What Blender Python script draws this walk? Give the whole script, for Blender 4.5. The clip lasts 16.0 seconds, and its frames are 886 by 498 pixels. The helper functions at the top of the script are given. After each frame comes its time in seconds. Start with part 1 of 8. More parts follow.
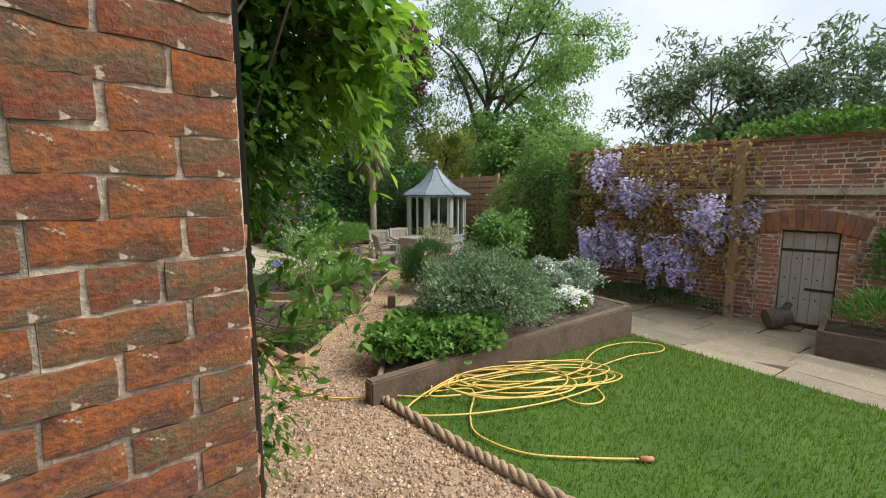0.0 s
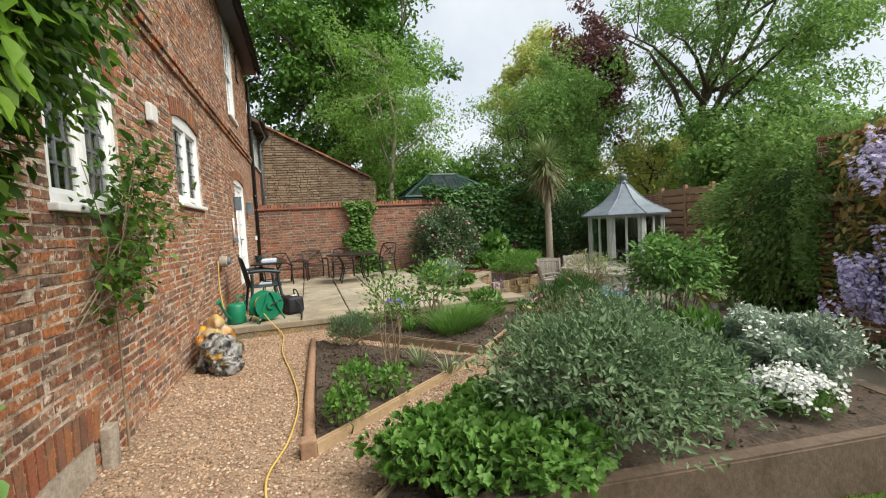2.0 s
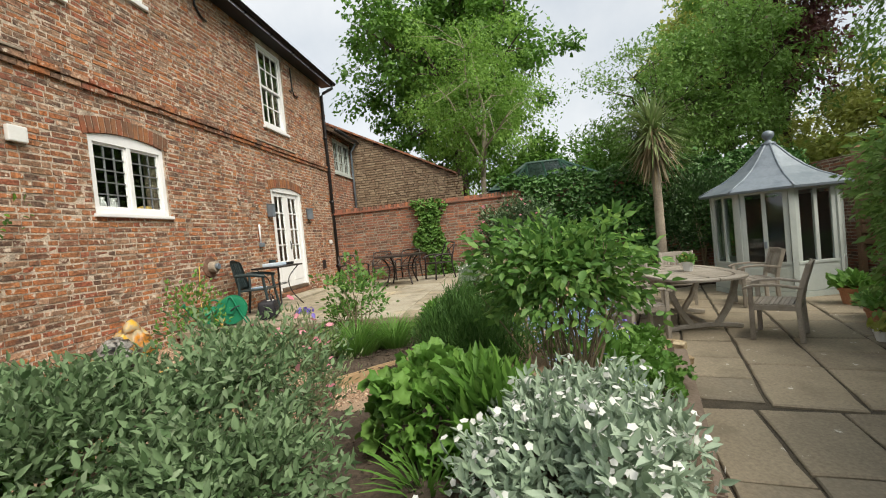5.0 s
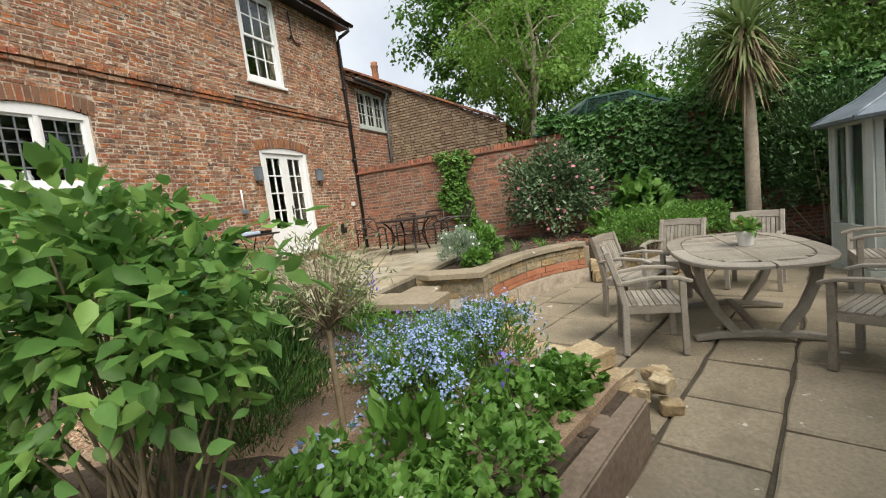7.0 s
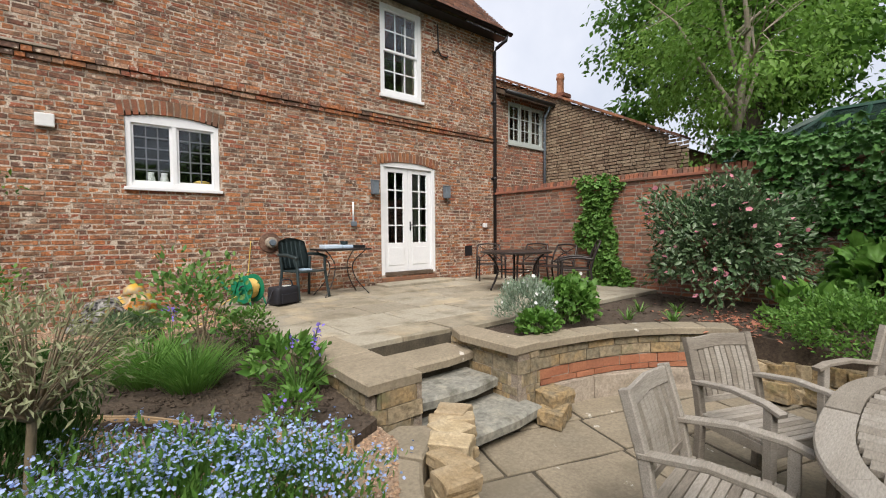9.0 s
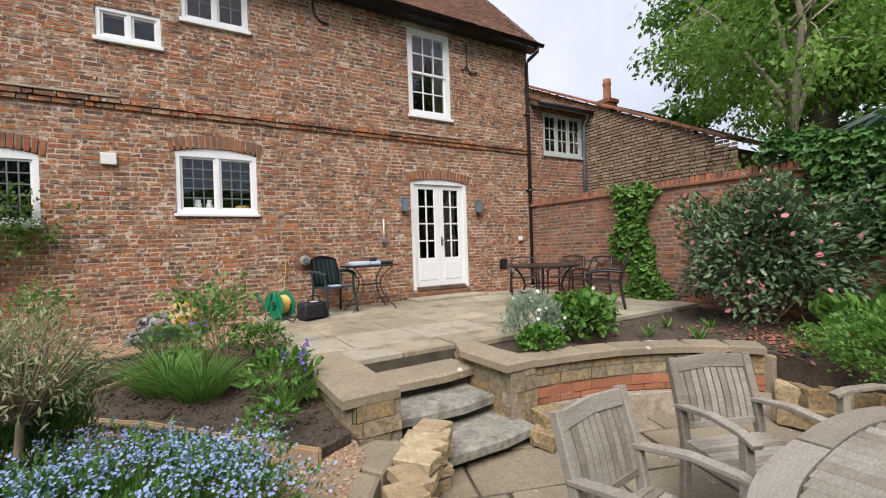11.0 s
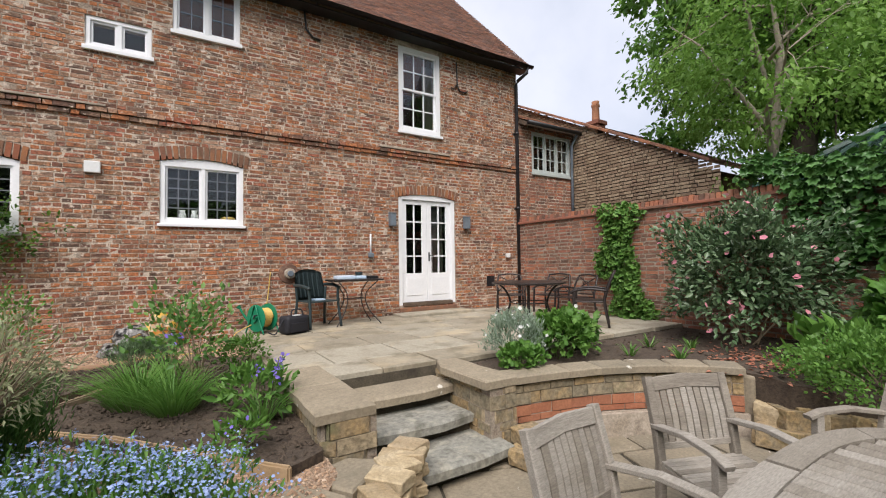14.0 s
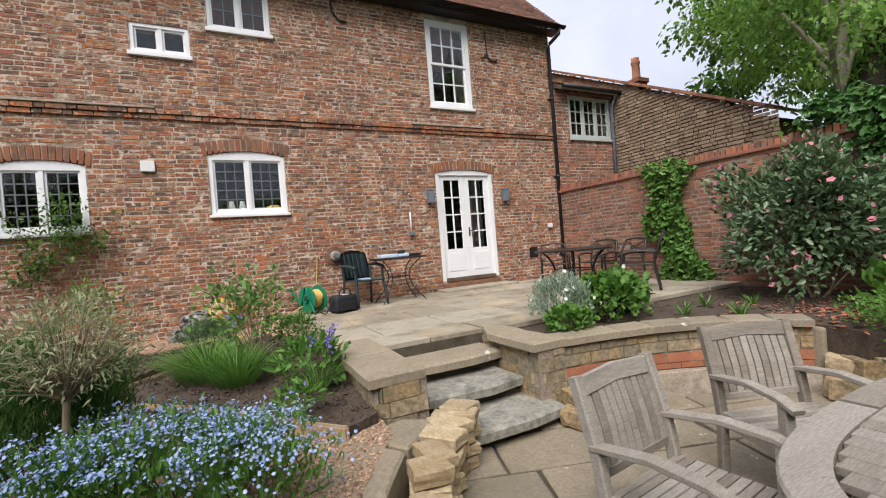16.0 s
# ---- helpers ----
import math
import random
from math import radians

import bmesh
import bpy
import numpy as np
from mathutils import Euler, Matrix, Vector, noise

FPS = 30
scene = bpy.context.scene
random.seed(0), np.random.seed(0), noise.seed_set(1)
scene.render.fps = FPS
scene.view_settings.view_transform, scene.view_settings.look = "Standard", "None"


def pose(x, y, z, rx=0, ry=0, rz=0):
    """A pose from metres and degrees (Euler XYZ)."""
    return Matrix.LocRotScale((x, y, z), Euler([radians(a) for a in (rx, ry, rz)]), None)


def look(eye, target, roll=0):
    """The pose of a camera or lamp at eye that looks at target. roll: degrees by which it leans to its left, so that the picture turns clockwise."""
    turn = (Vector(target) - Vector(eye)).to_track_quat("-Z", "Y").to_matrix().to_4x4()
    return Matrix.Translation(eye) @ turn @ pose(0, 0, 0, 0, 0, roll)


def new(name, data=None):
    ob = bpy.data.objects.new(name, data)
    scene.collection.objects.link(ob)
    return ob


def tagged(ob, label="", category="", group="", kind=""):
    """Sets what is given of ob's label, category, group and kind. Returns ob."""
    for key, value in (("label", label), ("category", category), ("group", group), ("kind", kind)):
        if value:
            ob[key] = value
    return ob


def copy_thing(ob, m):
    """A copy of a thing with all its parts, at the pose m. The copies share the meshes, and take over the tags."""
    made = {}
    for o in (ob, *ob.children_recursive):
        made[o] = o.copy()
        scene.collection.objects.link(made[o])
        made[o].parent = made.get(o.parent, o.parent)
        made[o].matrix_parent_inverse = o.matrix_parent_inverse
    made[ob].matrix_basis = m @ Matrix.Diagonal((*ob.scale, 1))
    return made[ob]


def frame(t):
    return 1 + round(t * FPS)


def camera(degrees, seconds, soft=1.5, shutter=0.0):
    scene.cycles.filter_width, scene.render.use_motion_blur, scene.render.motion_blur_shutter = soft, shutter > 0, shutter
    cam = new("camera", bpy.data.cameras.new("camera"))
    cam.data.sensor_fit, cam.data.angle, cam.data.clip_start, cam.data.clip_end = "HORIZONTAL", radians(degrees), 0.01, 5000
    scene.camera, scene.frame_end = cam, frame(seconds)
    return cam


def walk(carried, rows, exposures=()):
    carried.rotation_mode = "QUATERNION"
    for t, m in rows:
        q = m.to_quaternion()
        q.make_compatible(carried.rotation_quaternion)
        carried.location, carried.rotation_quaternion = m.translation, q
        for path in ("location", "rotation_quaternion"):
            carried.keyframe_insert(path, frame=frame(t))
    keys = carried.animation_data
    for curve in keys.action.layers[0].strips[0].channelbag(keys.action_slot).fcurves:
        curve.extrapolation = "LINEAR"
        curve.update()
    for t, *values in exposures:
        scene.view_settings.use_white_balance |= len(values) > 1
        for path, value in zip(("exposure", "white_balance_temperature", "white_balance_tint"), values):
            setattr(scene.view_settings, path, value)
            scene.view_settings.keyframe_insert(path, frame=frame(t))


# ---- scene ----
cam = camera(91.8, 16.0, soft=1.1)
METRES, EYE, TILT, LEAN, TURN = 11.0, 1.44, 0.0, 0.0, 45.0
ROWS = [
    (0.0, 0.0, 0.0, 0.0, -0.0, -7.3, 0.03),
    (0.5, 0.0079, 0.0199, -0.0069, 8.85, -6.5, 0.44),
    (1.0, 0.0252, 0.056, -0.003, 14.04, -2.61, -0.84),
    (1.5, 0.0489, 0.0982, -0.0013, 24.46, -2.46, -0.45),
    (2.0, 0.073, 0.1399, -0.0039, 27.5, -3.24, 3.08),
    (2.5, 0.1037, 0.1739, -0.0086, 32.53, -3.14, 2.47),
    (3.0, 0.1343, 0.2141, -0.0136, 38.08, -3.02, -0.34),
    (3.5, 0.1624, 0.2583, -0.0153, 45.64, -2.26, 0.96),
    (4.0, 0.1872, 0.3053, -0.019, 50.24, -1.83, 3.5),
    (4.5, 0.2109, 0.3553, -0.0261, 52.29, -1.57, 6.94),
    (5.0, 0.2275, 0.4133, -0.0288, 53.03, -1.51, 5.61),
    (7.5, 0.1859, 0.6966, -0.0389, 74.24, -6.86, 4.25),
    (8.0, 0.1621, 0.7438, -0.0369, 81.81, -7.35, -1.35),
    (8.5, 0.1393, 0.7845, -0.0295, 87.12, -6.96, -1.0),
    (9.0, 0.1279, 0.823, -0.0257, 95.35, -2.22, 0.49),
    (9.5, 0.1219, 0.8481, -0.0257, 100.49, -0.13, 2.26),
    (12.0, 0.1265, 0.8859, -0.0213, 104.12, -0.52, 1.67),
    (12.5, 0.1255, 0.8869, -0.0216, 104.21, 0.52, 1.85),
    (13.0, 0.1236, 0.8879, -0.0229, 103.89, 1.2, 1.42),
    (13.5, 0.1224, 0.8891, -0.0233, 103.19, 1.6, 0.96),
    (14.0, 0.1221, 0.888, -0.0239, 102.53, 1.74, 0.77),
    (14.5, 0.1229, 0.8847, -0.0235, 103.43, 1.39, 2.0),
    (15.0, 0.1252, 0.8828, -0.0229, 107.49, 1.11, 4.24),
    (15.5, 0.1243, 0.883, -0.0243, 108.86, 0.67, 4.45),
    (16.0, 0.1211, 0.8891, -0.0355, 108.15, -0.47, 4.57),
]
walk(cam, [(t, pose(0, 0, EYE, TILT, LEAN, TURN) @ pose(METRES * x, METRES * y, METRES * z, 90 + pitch, roll, yaw)) for t, x, y, z, yaw, pitch, roll in ROWS],
     [(0.0, 1.1, 6550, 8), (2.0, 1.04, 6700, 8), (5.0, 0.95, 6950, 8), (7.5, 0.98, 6650, 9), (9.0, 0.86, 6500, 13), (16.0, 0.85, 6350, 15)])

# ---- light: an overcast sky and a broad weak sun ----
SKY, SUN = 0.067, 2.75
SUN_EL, SUN_AZ = 52.0, 200.0
world = bpy.data.worlds.new("overcast")
scene.world = world
world.use_nodes = True
wt = world.node_tree
wt.nodes.clear()
w_out = wt.nodes.new("ShaderNodeOutputWorld")
w_bg = wt.nodes.new("ShaderNodeBackground")
w_sky = wt.nodes.new("ShaderNodeTexSky")
w_sky.sky_type, w_sky.sun_disc = "NISHITA", False
w_sky.sun_elevation, w_sky.sun_rotation = radians(SUN_EL), radians(SUN_AZ)
w_cloud = wt.nodes.new("ShaderNodeTexNoise")
w_cloud.inputs["Scale"].default_value, w_cloud.inputs["Detail"].default_value, w_cloud.inputs["Roughness"].default_value = 2.2, 6, 0.55
w_ramp = wt.nodes.new("ShaderNodeValToRGB")
w_ramp.color_ramp.elements[0].position, w_ramp.color_ramp.elements[0].color = 0.35, (5.2, 5.8, 6.7, 1)
w_ramp.color_ramp.elements[1].position, w_ramp.color_ramp.elements[1].color = 0.68, (7.9, 8.2, 8.7, 1)
w_mix = wt.nodes.new("ShaderNodeMix")
w_mix.data_type = "RGBA"
w_mix.inputs["Factor"].default_value = 0.86
wt.links.new(w_cloud.outputs["Fac"], w_ramp.inputs["Fac"])
wt.links.new(w_sky.outputs["Color"], w_mix.inputs["A"])
wt.links.new(w_ramp.outputs["Color"], w_mix.inputs["B"])
wt.links.new(w_mix.outputs["Result"], w_bg.inputs["Color"])
w_bg.inputs["Strength"].default_value = SKY
wt.links.new(w_bg.outputs["Background"], w_out.inputs["Surface"])
sun = new("sun", bpy.data.lights.new("sun", "SUN"))
sun.data.energy, sun.data.angle, sun.data.color = SUN, radians(45), (1.0, 0.95, 0.88)
sun.matrix_world = look((6, 14, 20), (-5, 2, 0))


# ---- materials ----
def ramp_of(t, cols, fac):
    r = t.nodes.new("ShaderNodeValToRGB")
    e = r.color_ramp.elements
    while len(e) < len(cols):
        e.new(0.5)
    for i, c in enumerate(cols):
        e[i].position = i / (len(cols) - 1) if len(cols) > 1 else 0
        e[i].color = (*c, 1)
    t.links.new(fac, r.inputs["Fac"])
    return r.outputs["Color"]


def noise_of(t, scale, detail=4, rough=0.6, coord=None):
    n = t.nodes.new("ShaderNodeTexNoise")
    n.inputs["Scale"].default_value, n.inputs["Detail"].default_value, n.inputs["Roughness"].default_value = scale, detail, rough
    if coord is not None:
        t.links.new(coord, n.inputs["Vector"])
    return n.outputs["Fac"]


def spread(t, fac, lo, hi):
    m = t.nodes.new("ShaderNodeMapRange")
    m.inputs["From Min"].default_value, m.inputs["From Max"].default_value = lo, hi
    t.links.new(fac, m.inputs["Value"])
    return m.outputs["Result"]


def blend(t, a, b, fac, how="MIX"):
    m = t.nodes.new("ShaderNodeMix")
    m.data_type, m.blend_type = "RGBA", how
    for sock, v in (("Factor", fac), ("A", a), ("B", b)):
        if isinstance(v, (int, float)):
            m.inputs[sock].default_value = v
        elif isinstance(v, tuple):
            m.inputs[sock].default_value = (*v, 1)
        else:
            t.links.new(v, m.inputs[sock])
    return m.outputs["Result"]


def mat(name, cols, rough=0.75, metal=0.0, scale=2.5, fine=45.0, grain=0.5, bump=0.3, rand="", stain=None, leaf=0.0, stretch=None, spec=0.4, speck=None):
    """A procedural surface: cols spread by broad noise or by a random value per piece, fine grain, bump, an optional stain
    (colour, scale, low, high) and for leaves a share of light let through."""
    m = bpy.data.materials.new(name)
    m.use_nodes = True
    t = m.node_tree
    bs = t.nodes["Principled BSDF"]
    tc = t.nodes.new("ShaderNodeTexCoord")
    co = tc.outputs["Object"]
    if stretch:
        mp = t.nodes.new("ShaderNodeMapping")
        mp.inputs["Scale"].default_value = stretch
        t.links.new(co, mp.inputs["Vector"])
        co = mp.outputs["Vector"]
    broad = spread(t, noise_of(t, scale, 4, 0.6, co), 0.3, 0.7)
    fac = broad
    if rand:
        src = t.nodes.new("ShaderNodeNewGeometry").outputs["Random Per Island"] if rand == "island" else t.nodes.new("ShaderNodeObjectInfo").outputs["Random"]
        mx = t.nodes.new("ShaderNodeMix")
        mx.inputs["Factor"].default_value = 0.3
        t.links.new(src, mx.inputs["A"])
        t.links.new(broad, mx.inputs["B"])
        fac = mx.outputs["Result"]
    col = ramp_of(t, cols, fac)
    fn = noise_of(t, fine, 5, 0.65, co)
    if grain:
        lo, hi = 1 - grain * 0.5, 1 + grain * 0.35
        g = ramp_of(t, [(lo, lo, lo), (hi, hi, hi)], spread(t, fn, 0.3, 0.7))
        col = blend(t, col, g, 1.0, "MULTIPLY")
    for st in (stain, speck):
        if st:
            c, sc, lo, hi = st
            col = blend(t, col, c, spread(t, noise_of(t, sc, 5, 0.6, tc.outputs["Object"]), lo, hi))
    t.links.new(col, bs.inputs["Base Color"])
    bs.inputs["Roughness"].default_value, bs.inputs["Metallic"].default_value = rough, metal
    bs.inputs["Specular IOR Level"].default_value = spec
    if bump:
        b = t.nodes.new("ShaderNodeBump")
        b.inputs["Strength"].default_value, b.inputs["Distance"].default_value = bump, 0.01
        t.links.new(fn, b.inputs["Height"])
        t.links.new(b.outputs["Normal"], bs.inputs["Normal"])
    if leaf:
        tr = t.nodes.new("ShaderNodeBsdfTranslucent")
        t.links.new(col, tr.inputs["Color"])
        ms = t.nodes.new("ShaderNodeMixShader")
        ms.inputs["Fac"].default_value = leaf
        t.links.new(bs.outputs["BSDF"], ms.inputs[1])
        t.links.new(tr.outputs["BSDF"], ms.inputs[2])
        t.links.new(ms.outputs["Shader"], t.nodes["Material Output"].inputs["Surface"])
    return m


def leafy(name, cols, thru=0.35, rough=0.5):
    return mat(name, cols, rough=rough, scale=0.9, fine=30, grain=0.25, bump=0, rand="island", leaf=thru, spec=0.35)


BRICKS = [(0.085, 0.058, 0.046), (0.29, 0.115, 0.06), (0.15, 0.085, 0.06), (0.43, 0.155, 0.06), (0.23, 0.14, 0.085), (0.34, 0.11, 0.06), (0.115, 0.072, 0.053), (0.42, 0.25, 0.16), (0.20, 0.085, 0.05), (0.46, 0.19, 0.08), (0.13, 0.07, 0.05), (0.31, 0.13, 0.075)]
m_brick = mat("old_brick", BRICKS, 0.9, scale=1.1, fine=34, grain=1.3, bump=1.0, rand="island", stain=((0.60, 0.50, 0.40), 15, 0.58, 0.66), speck=((0.055, 0.042, 0.036), 27, 0.62, 0.72))
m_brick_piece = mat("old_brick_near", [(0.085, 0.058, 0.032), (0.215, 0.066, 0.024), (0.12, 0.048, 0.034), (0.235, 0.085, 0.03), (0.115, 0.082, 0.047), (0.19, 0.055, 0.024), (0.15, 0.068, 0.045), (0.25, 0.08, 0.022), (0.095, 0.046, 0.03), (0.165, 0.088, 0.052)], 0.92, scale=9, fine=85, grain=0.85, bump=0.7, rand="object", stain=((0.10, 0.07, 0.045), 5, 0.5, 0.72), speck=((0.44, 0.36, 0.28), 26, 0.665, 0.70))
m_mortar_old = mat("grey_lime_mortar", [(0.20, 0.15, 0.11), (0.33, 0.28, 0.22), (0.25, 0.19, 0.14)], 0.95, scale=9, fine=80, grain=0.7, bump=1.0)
m_brick_red = mat("garden_brick", [(0.24, 0.09, 0.055), (0.38, 0.15, 0.08), (0.17, 0.10, 0.07), (0.31, 0.12, 0.075), (0.12, 0.07, 0.05), (0.34, 0.17, 0.10)], 0.9, scale=1.3, fine=60, grain=0.6, bump=0.6, rand="island", stain=((0.36, 0.25, 0.18), 7, 0.6, 0.8))
m_brick_pale = mat("stock_brick", [(0.30, 0.22, 0.14), (0.22, 0.15, 0.10), (0.36, 0.27, 0.18), (0.25, 0.18, 0.12)], 0.9, scale=1.3, fine=60, grain=0.5, bump=0.5, rand="island")
m_brick_orange = mat("orange_brick", [(0.30, 0.11, 0.06), (0.36, 0.15, 0.08), (0.22, 0.085, 0.05)], 0.9, scale=4, fine=50, grain=0.5, bump=0.5, rand="island")
m_mortar = mat("lime_mortar", [(0.34, 0.26, 0.19), (0.60, 0.50, 0.40), (0.26, 0.20, 0.15), (0.54, 0.44, 0.34)], 0.95, scale=3.5, fine=60, grain=1.0, bump=1.0)
m_stone = mat("york_stone", [(0.22, 0.182, 0.128), (0.30, 0.252, 0.178), (0.25, 0.21, 0.148), (0.195, 0.172, 0.13)], 0.85, scale=3, fine=38, grain=0.5, bump=0.35, rand="object", stain=((0.17, 0.145, 0.10), 2.2, 0.52, 0.78), speck=((0.56, 0.53, 0.46), 6.5, 0.665, 0.69))
m_flag_pale = mat("terrace_flag", [(0.311, 0.277, 0.211), (0.370, 0.337, 0.263), (0.266, 0.233, 0.174), (0.340, 0.296, 0.215), (0.289, 0.266, 0.215)], 0.85, scale=2.2, fine=35, grain=0.4, bump=0.25, rand="object", stain=((0.17, 0.145, 0.095), 3.2, 0.5, 0.72), speck=((0.44, 0.36, 0.24), 1.7, 0.55, 0.75))
m_tread = mat("grey_slate", [(0.208, 0.204, 0.172), (0.272, 0.264, 0.224), (0.240, 0.224, 0.180)], 0.8, scale=4, fine=22, grain=0.8, bump=0.8, stain=((0.36, 0.34, 0.27), 7, 0.54, 0.68), speck=((0.12, 0.115, 0.09), 5, 0.56, 0.7))
m_rubble = mat("sandstone", [(0.40, 0.30, 0.165), (0.50, 0.41, 0.27), (0.32, 0.235, 0.13), (0.44, 0.36, 0.245)], 0.9, scale=4, fine=40, grain=0.6, bump=0.7, rand="object", stain=((0.26, 0.21, 0.14), 6, 0.58, 0.75))
m_wallstone = mat("mossy_ragstone", [(0.26, 0.21, 0.14), (0.34, 0.27, 0.17), (0.22, 0.19, 0.13), (0.34, 0.24, 0.12), (0.19, 0.16, 0.11)], 0.95, scale=7, fine=26, grain=1.0, bump=1.0, rand="island", stain=((0.14, 0.15, 0.07), 4, 0.58, 0.75))
m_joint = mat("earth_joint", [(0.05, 0.042, 0.03), (0.10, 0.085, 0.06)], 1.0, scale=5, fine=60, grain=0.6, bump=0.8)
m_soil = mat("dark_soil", [(0.045, 0.033, 0.024), (0.085, 0.063, 0.045), (0.06, 0.045, 0.033)], 1.0, scale=5, fine=40, grain=0.9, bump=1.0)
m_gravel = mat("gravel_bed", [(0.25, 0.17, 0.11), (0.35, 0.25, 0.17), (0.21, 0.14, 0.09)], 0.95, scale=1.6, fine=75, grain=0.9, bump=1.0)
m_pebble = mat("pebble", [(0.40, 0.25, 0.145), (0.58, 0.45, 0.33), (0.22, 0.13, 0.08), (0.46, 0.31, 0.20), (0.15, 0.10, 0.07), (0.50, 0.33, 0.20), (0.33, 0.26, 0.20)], 0.85, scale=2, fine=60, grain=0.4, bump=0.2, rand="island")
m_turf = mat("turf", [(0.03, 0.08, 0.008), (0.06, 0.12, 0.014)], 1.0, scale=1.1, fine=50, grain=0.6, bump=0.8)
m_grass = mat("grass_blade", [(0.06, 0.13, 0.006), (0.10, 0.19, 0.010), (0.17, 0.245, 0.018), (0.07, 0.15, 0.008)], 0.6, scale=0.9, fine=5, grain=0.2, bump=0, rand="island", leaf=0.35)
m_earth = mat("rough_ground", [(0.07, 0.09, 0.03), (0.10, 0.085, 0.05)], 1.0, scale=0.3, fine=8, grain=0.5, bump=0.4)
m_white = mat("white_paint", [(0.74, 0.75, 0.76), (0.80, 0.80, 0.80)], 0.45, scale=3, fine=30, grain=0.08, bump=0.05)
m_sage = mat("sage_paint", [(0.38, 0.42, 0.39), (0.44, 0.48, 0.45)], 0.6, scale=4, fine=40, grain=0.15, bump=0.1)
m_sage_pale = mat("pale_sage_paint", [(0.40, 0.44, 0.42), (0.46, 0.50, 0.47)], 0.6, scale=4, fine=40, grain=0.12, bump=0.1)
m_lead = mat("lead_sheet", [(0.12, 0.15, 0.18), (0.19, 0.225, 0.26), (0.145, 0.18, 0.21)], 0.5, metal=0.25, scale=3, fine=20, grain=0.2, bump=0.1)
m_black = mat("black_iron", [(0.012, 0.012, 0.013), (0.022, 0.022, 0.024)], 0.42, scale=5, fine=60, grain=0.3, bump=0.1)
m_bronze = mat("dark_bronze", [(0.028, 0.022, 0.02), (0.05, 0.042, 0.04)], 0.38, metal=0.4, scale=6, fine=60, grain=0.3, bump=0.1)
m_lattice = mat("lead_came", [(0.13, 0.14, 0.15), (0.20, 0.21, 0.22)], 0.5, metal=0.3, bump=0)
m_teak = mat("weathered_teak", [(0.235, 0.21, 0.175), (0.35, 0.32, 0.275), (0.275, 0.245, 0.20), (0.18, 0.155, 0.125)], 0.8, scale=2.2, fine=26, grain=0.6, bump=0.4, stretch=(1, 6, 6), rand="object")
m_sleeper = mat("dark_sleeper", [(0.075, 0.05, 0.034), (0.12, 0.085, 0.058), (0.095, 0.065, 0.045)], 0.8, scale=3, fine=30, grain=0.6, bump=0.5)
m_sleeper_top = mat("faded_sleeper", [(0.16, 0.12, 0.09), (0.22, 0.17, 0.13)], 0.85, scale=3, fine=30, grain=0.6, bump=0.5)
m_board = mat("new_board", [(0.34, 0.235, 0.13), (0.42, 0.30, 0.18)], 0.75, scale=3, fine=25, grain=0.4, bump=0.3)
m_board_old = mat("old_board", [(0.20, 0.15, 0.10), (0.28, 0.21, 0.14)], 0.85, scale=3, fine=25, grain=0.5, bump=0.4)
m_oak = mat("silver_oak", [(0.38, 0.34, 0.29), (0.30, 0.26, 0.22), (0.44, 0.40, 0.35)], 0.85, scale=2, fine=25, grain=0.5, bump=0.4, stretch=(8, 8, 1), rand="object")
m_post = mat("brown_post", [(0.27, 0.16, 0.095), (0.34, 0.21, 0.13)], 0.85, scale=3, fine=25, grain=0.5, bump=0.4)
m_rope = mat("manila_rope", [(0.27, 0.19, 0.12), (0.36, 0.26, 0.17)], 0.9, scale=8, fine=80, grain=0.6, bump=0.6)
m_hose = mat("yellow_hose", [(0.56, 0.36, 0.08), (0.66, 0.45, 0.13)], 0.45, scale=3, fine=40, grain=0.15, bump=0.05)
m_green = mat("green_plastic", [(0.005, 0.15, 0.075), (0.01, 0.20, 0.10)], 0.4, bump=0.05, grain=0.1)
m_green_dark = mat("dark_green_plastic", [(0.022, 0.036, 0.038), (0.035, 0.052, 0.055)], 0.4, bump=0.05, grain=0.15)
m_bag = mat("black_nylon", [(0.012, 0.012, 0.016), (0.02, 0.02, 0.026)], 0.65, bump=0.3, fine=90)
m_sack_o = mat("orange_sack", [(0.55, 0.27, 0.02), (0.62, 0.36, 0.04), (0.35, 0.30, 0.2), (0.5, 0.2, 0.02), (0.03, 0.03, 0.03)], 0.4, scale=4.5, fine=25, grain=0.2, bump=0.5)
m_sack_b = mat("black_sack", [(0.015, 0.015, 0.017), (0.02, 0.02, 0.02), (0.3, 0.29, 0.27), (0.02, 0.02, 0.02), (0.35, 0.2, 0.04)], 0.35, scale=6, fine=25, grain=0.2, bump=0.5)
m_blue = mat("pale_blue_plastic", [(0.40, 0.55, 0.72), (0.62, 0.70, 0.78)], 0.4, bump=0.05, grain=0.1)
m_terra = mat("terracotta", [(0.40, 0.17, 0.085), (0.48, 0.24, 0.14)], 0.85, scale=6, fine=50, grain=0.4, bump=0.3)
m_potw = mat("white_glaze", [(0.66, 0.67, 0.66), (0.74, 0.74, 0.72)], 0.4, bump=0.05, grain=0.1)
m_tile = mat("clay_roof_tile", [(0.17, 0.085, 0.06), (0.24, 0.115, 0.075), (0.13, 0.075, 0.06), (0.21, 0.12, 0.085)], 0.9, scale=2, fine=40, grain=0.5, bump=0.4, rand="island")
m_tile_o = mat("orange_roof_tile", [(0.32, 0.13, 0.07), (0.40, 0.18, 0.095), (0.22, 0.11, 0.075), (0.17, 0.09, 0.065), (0.36, 0.15, 0.08)], 0.9, scale=2, fine=40, grain=0.5, bump=0.4, rand="island")
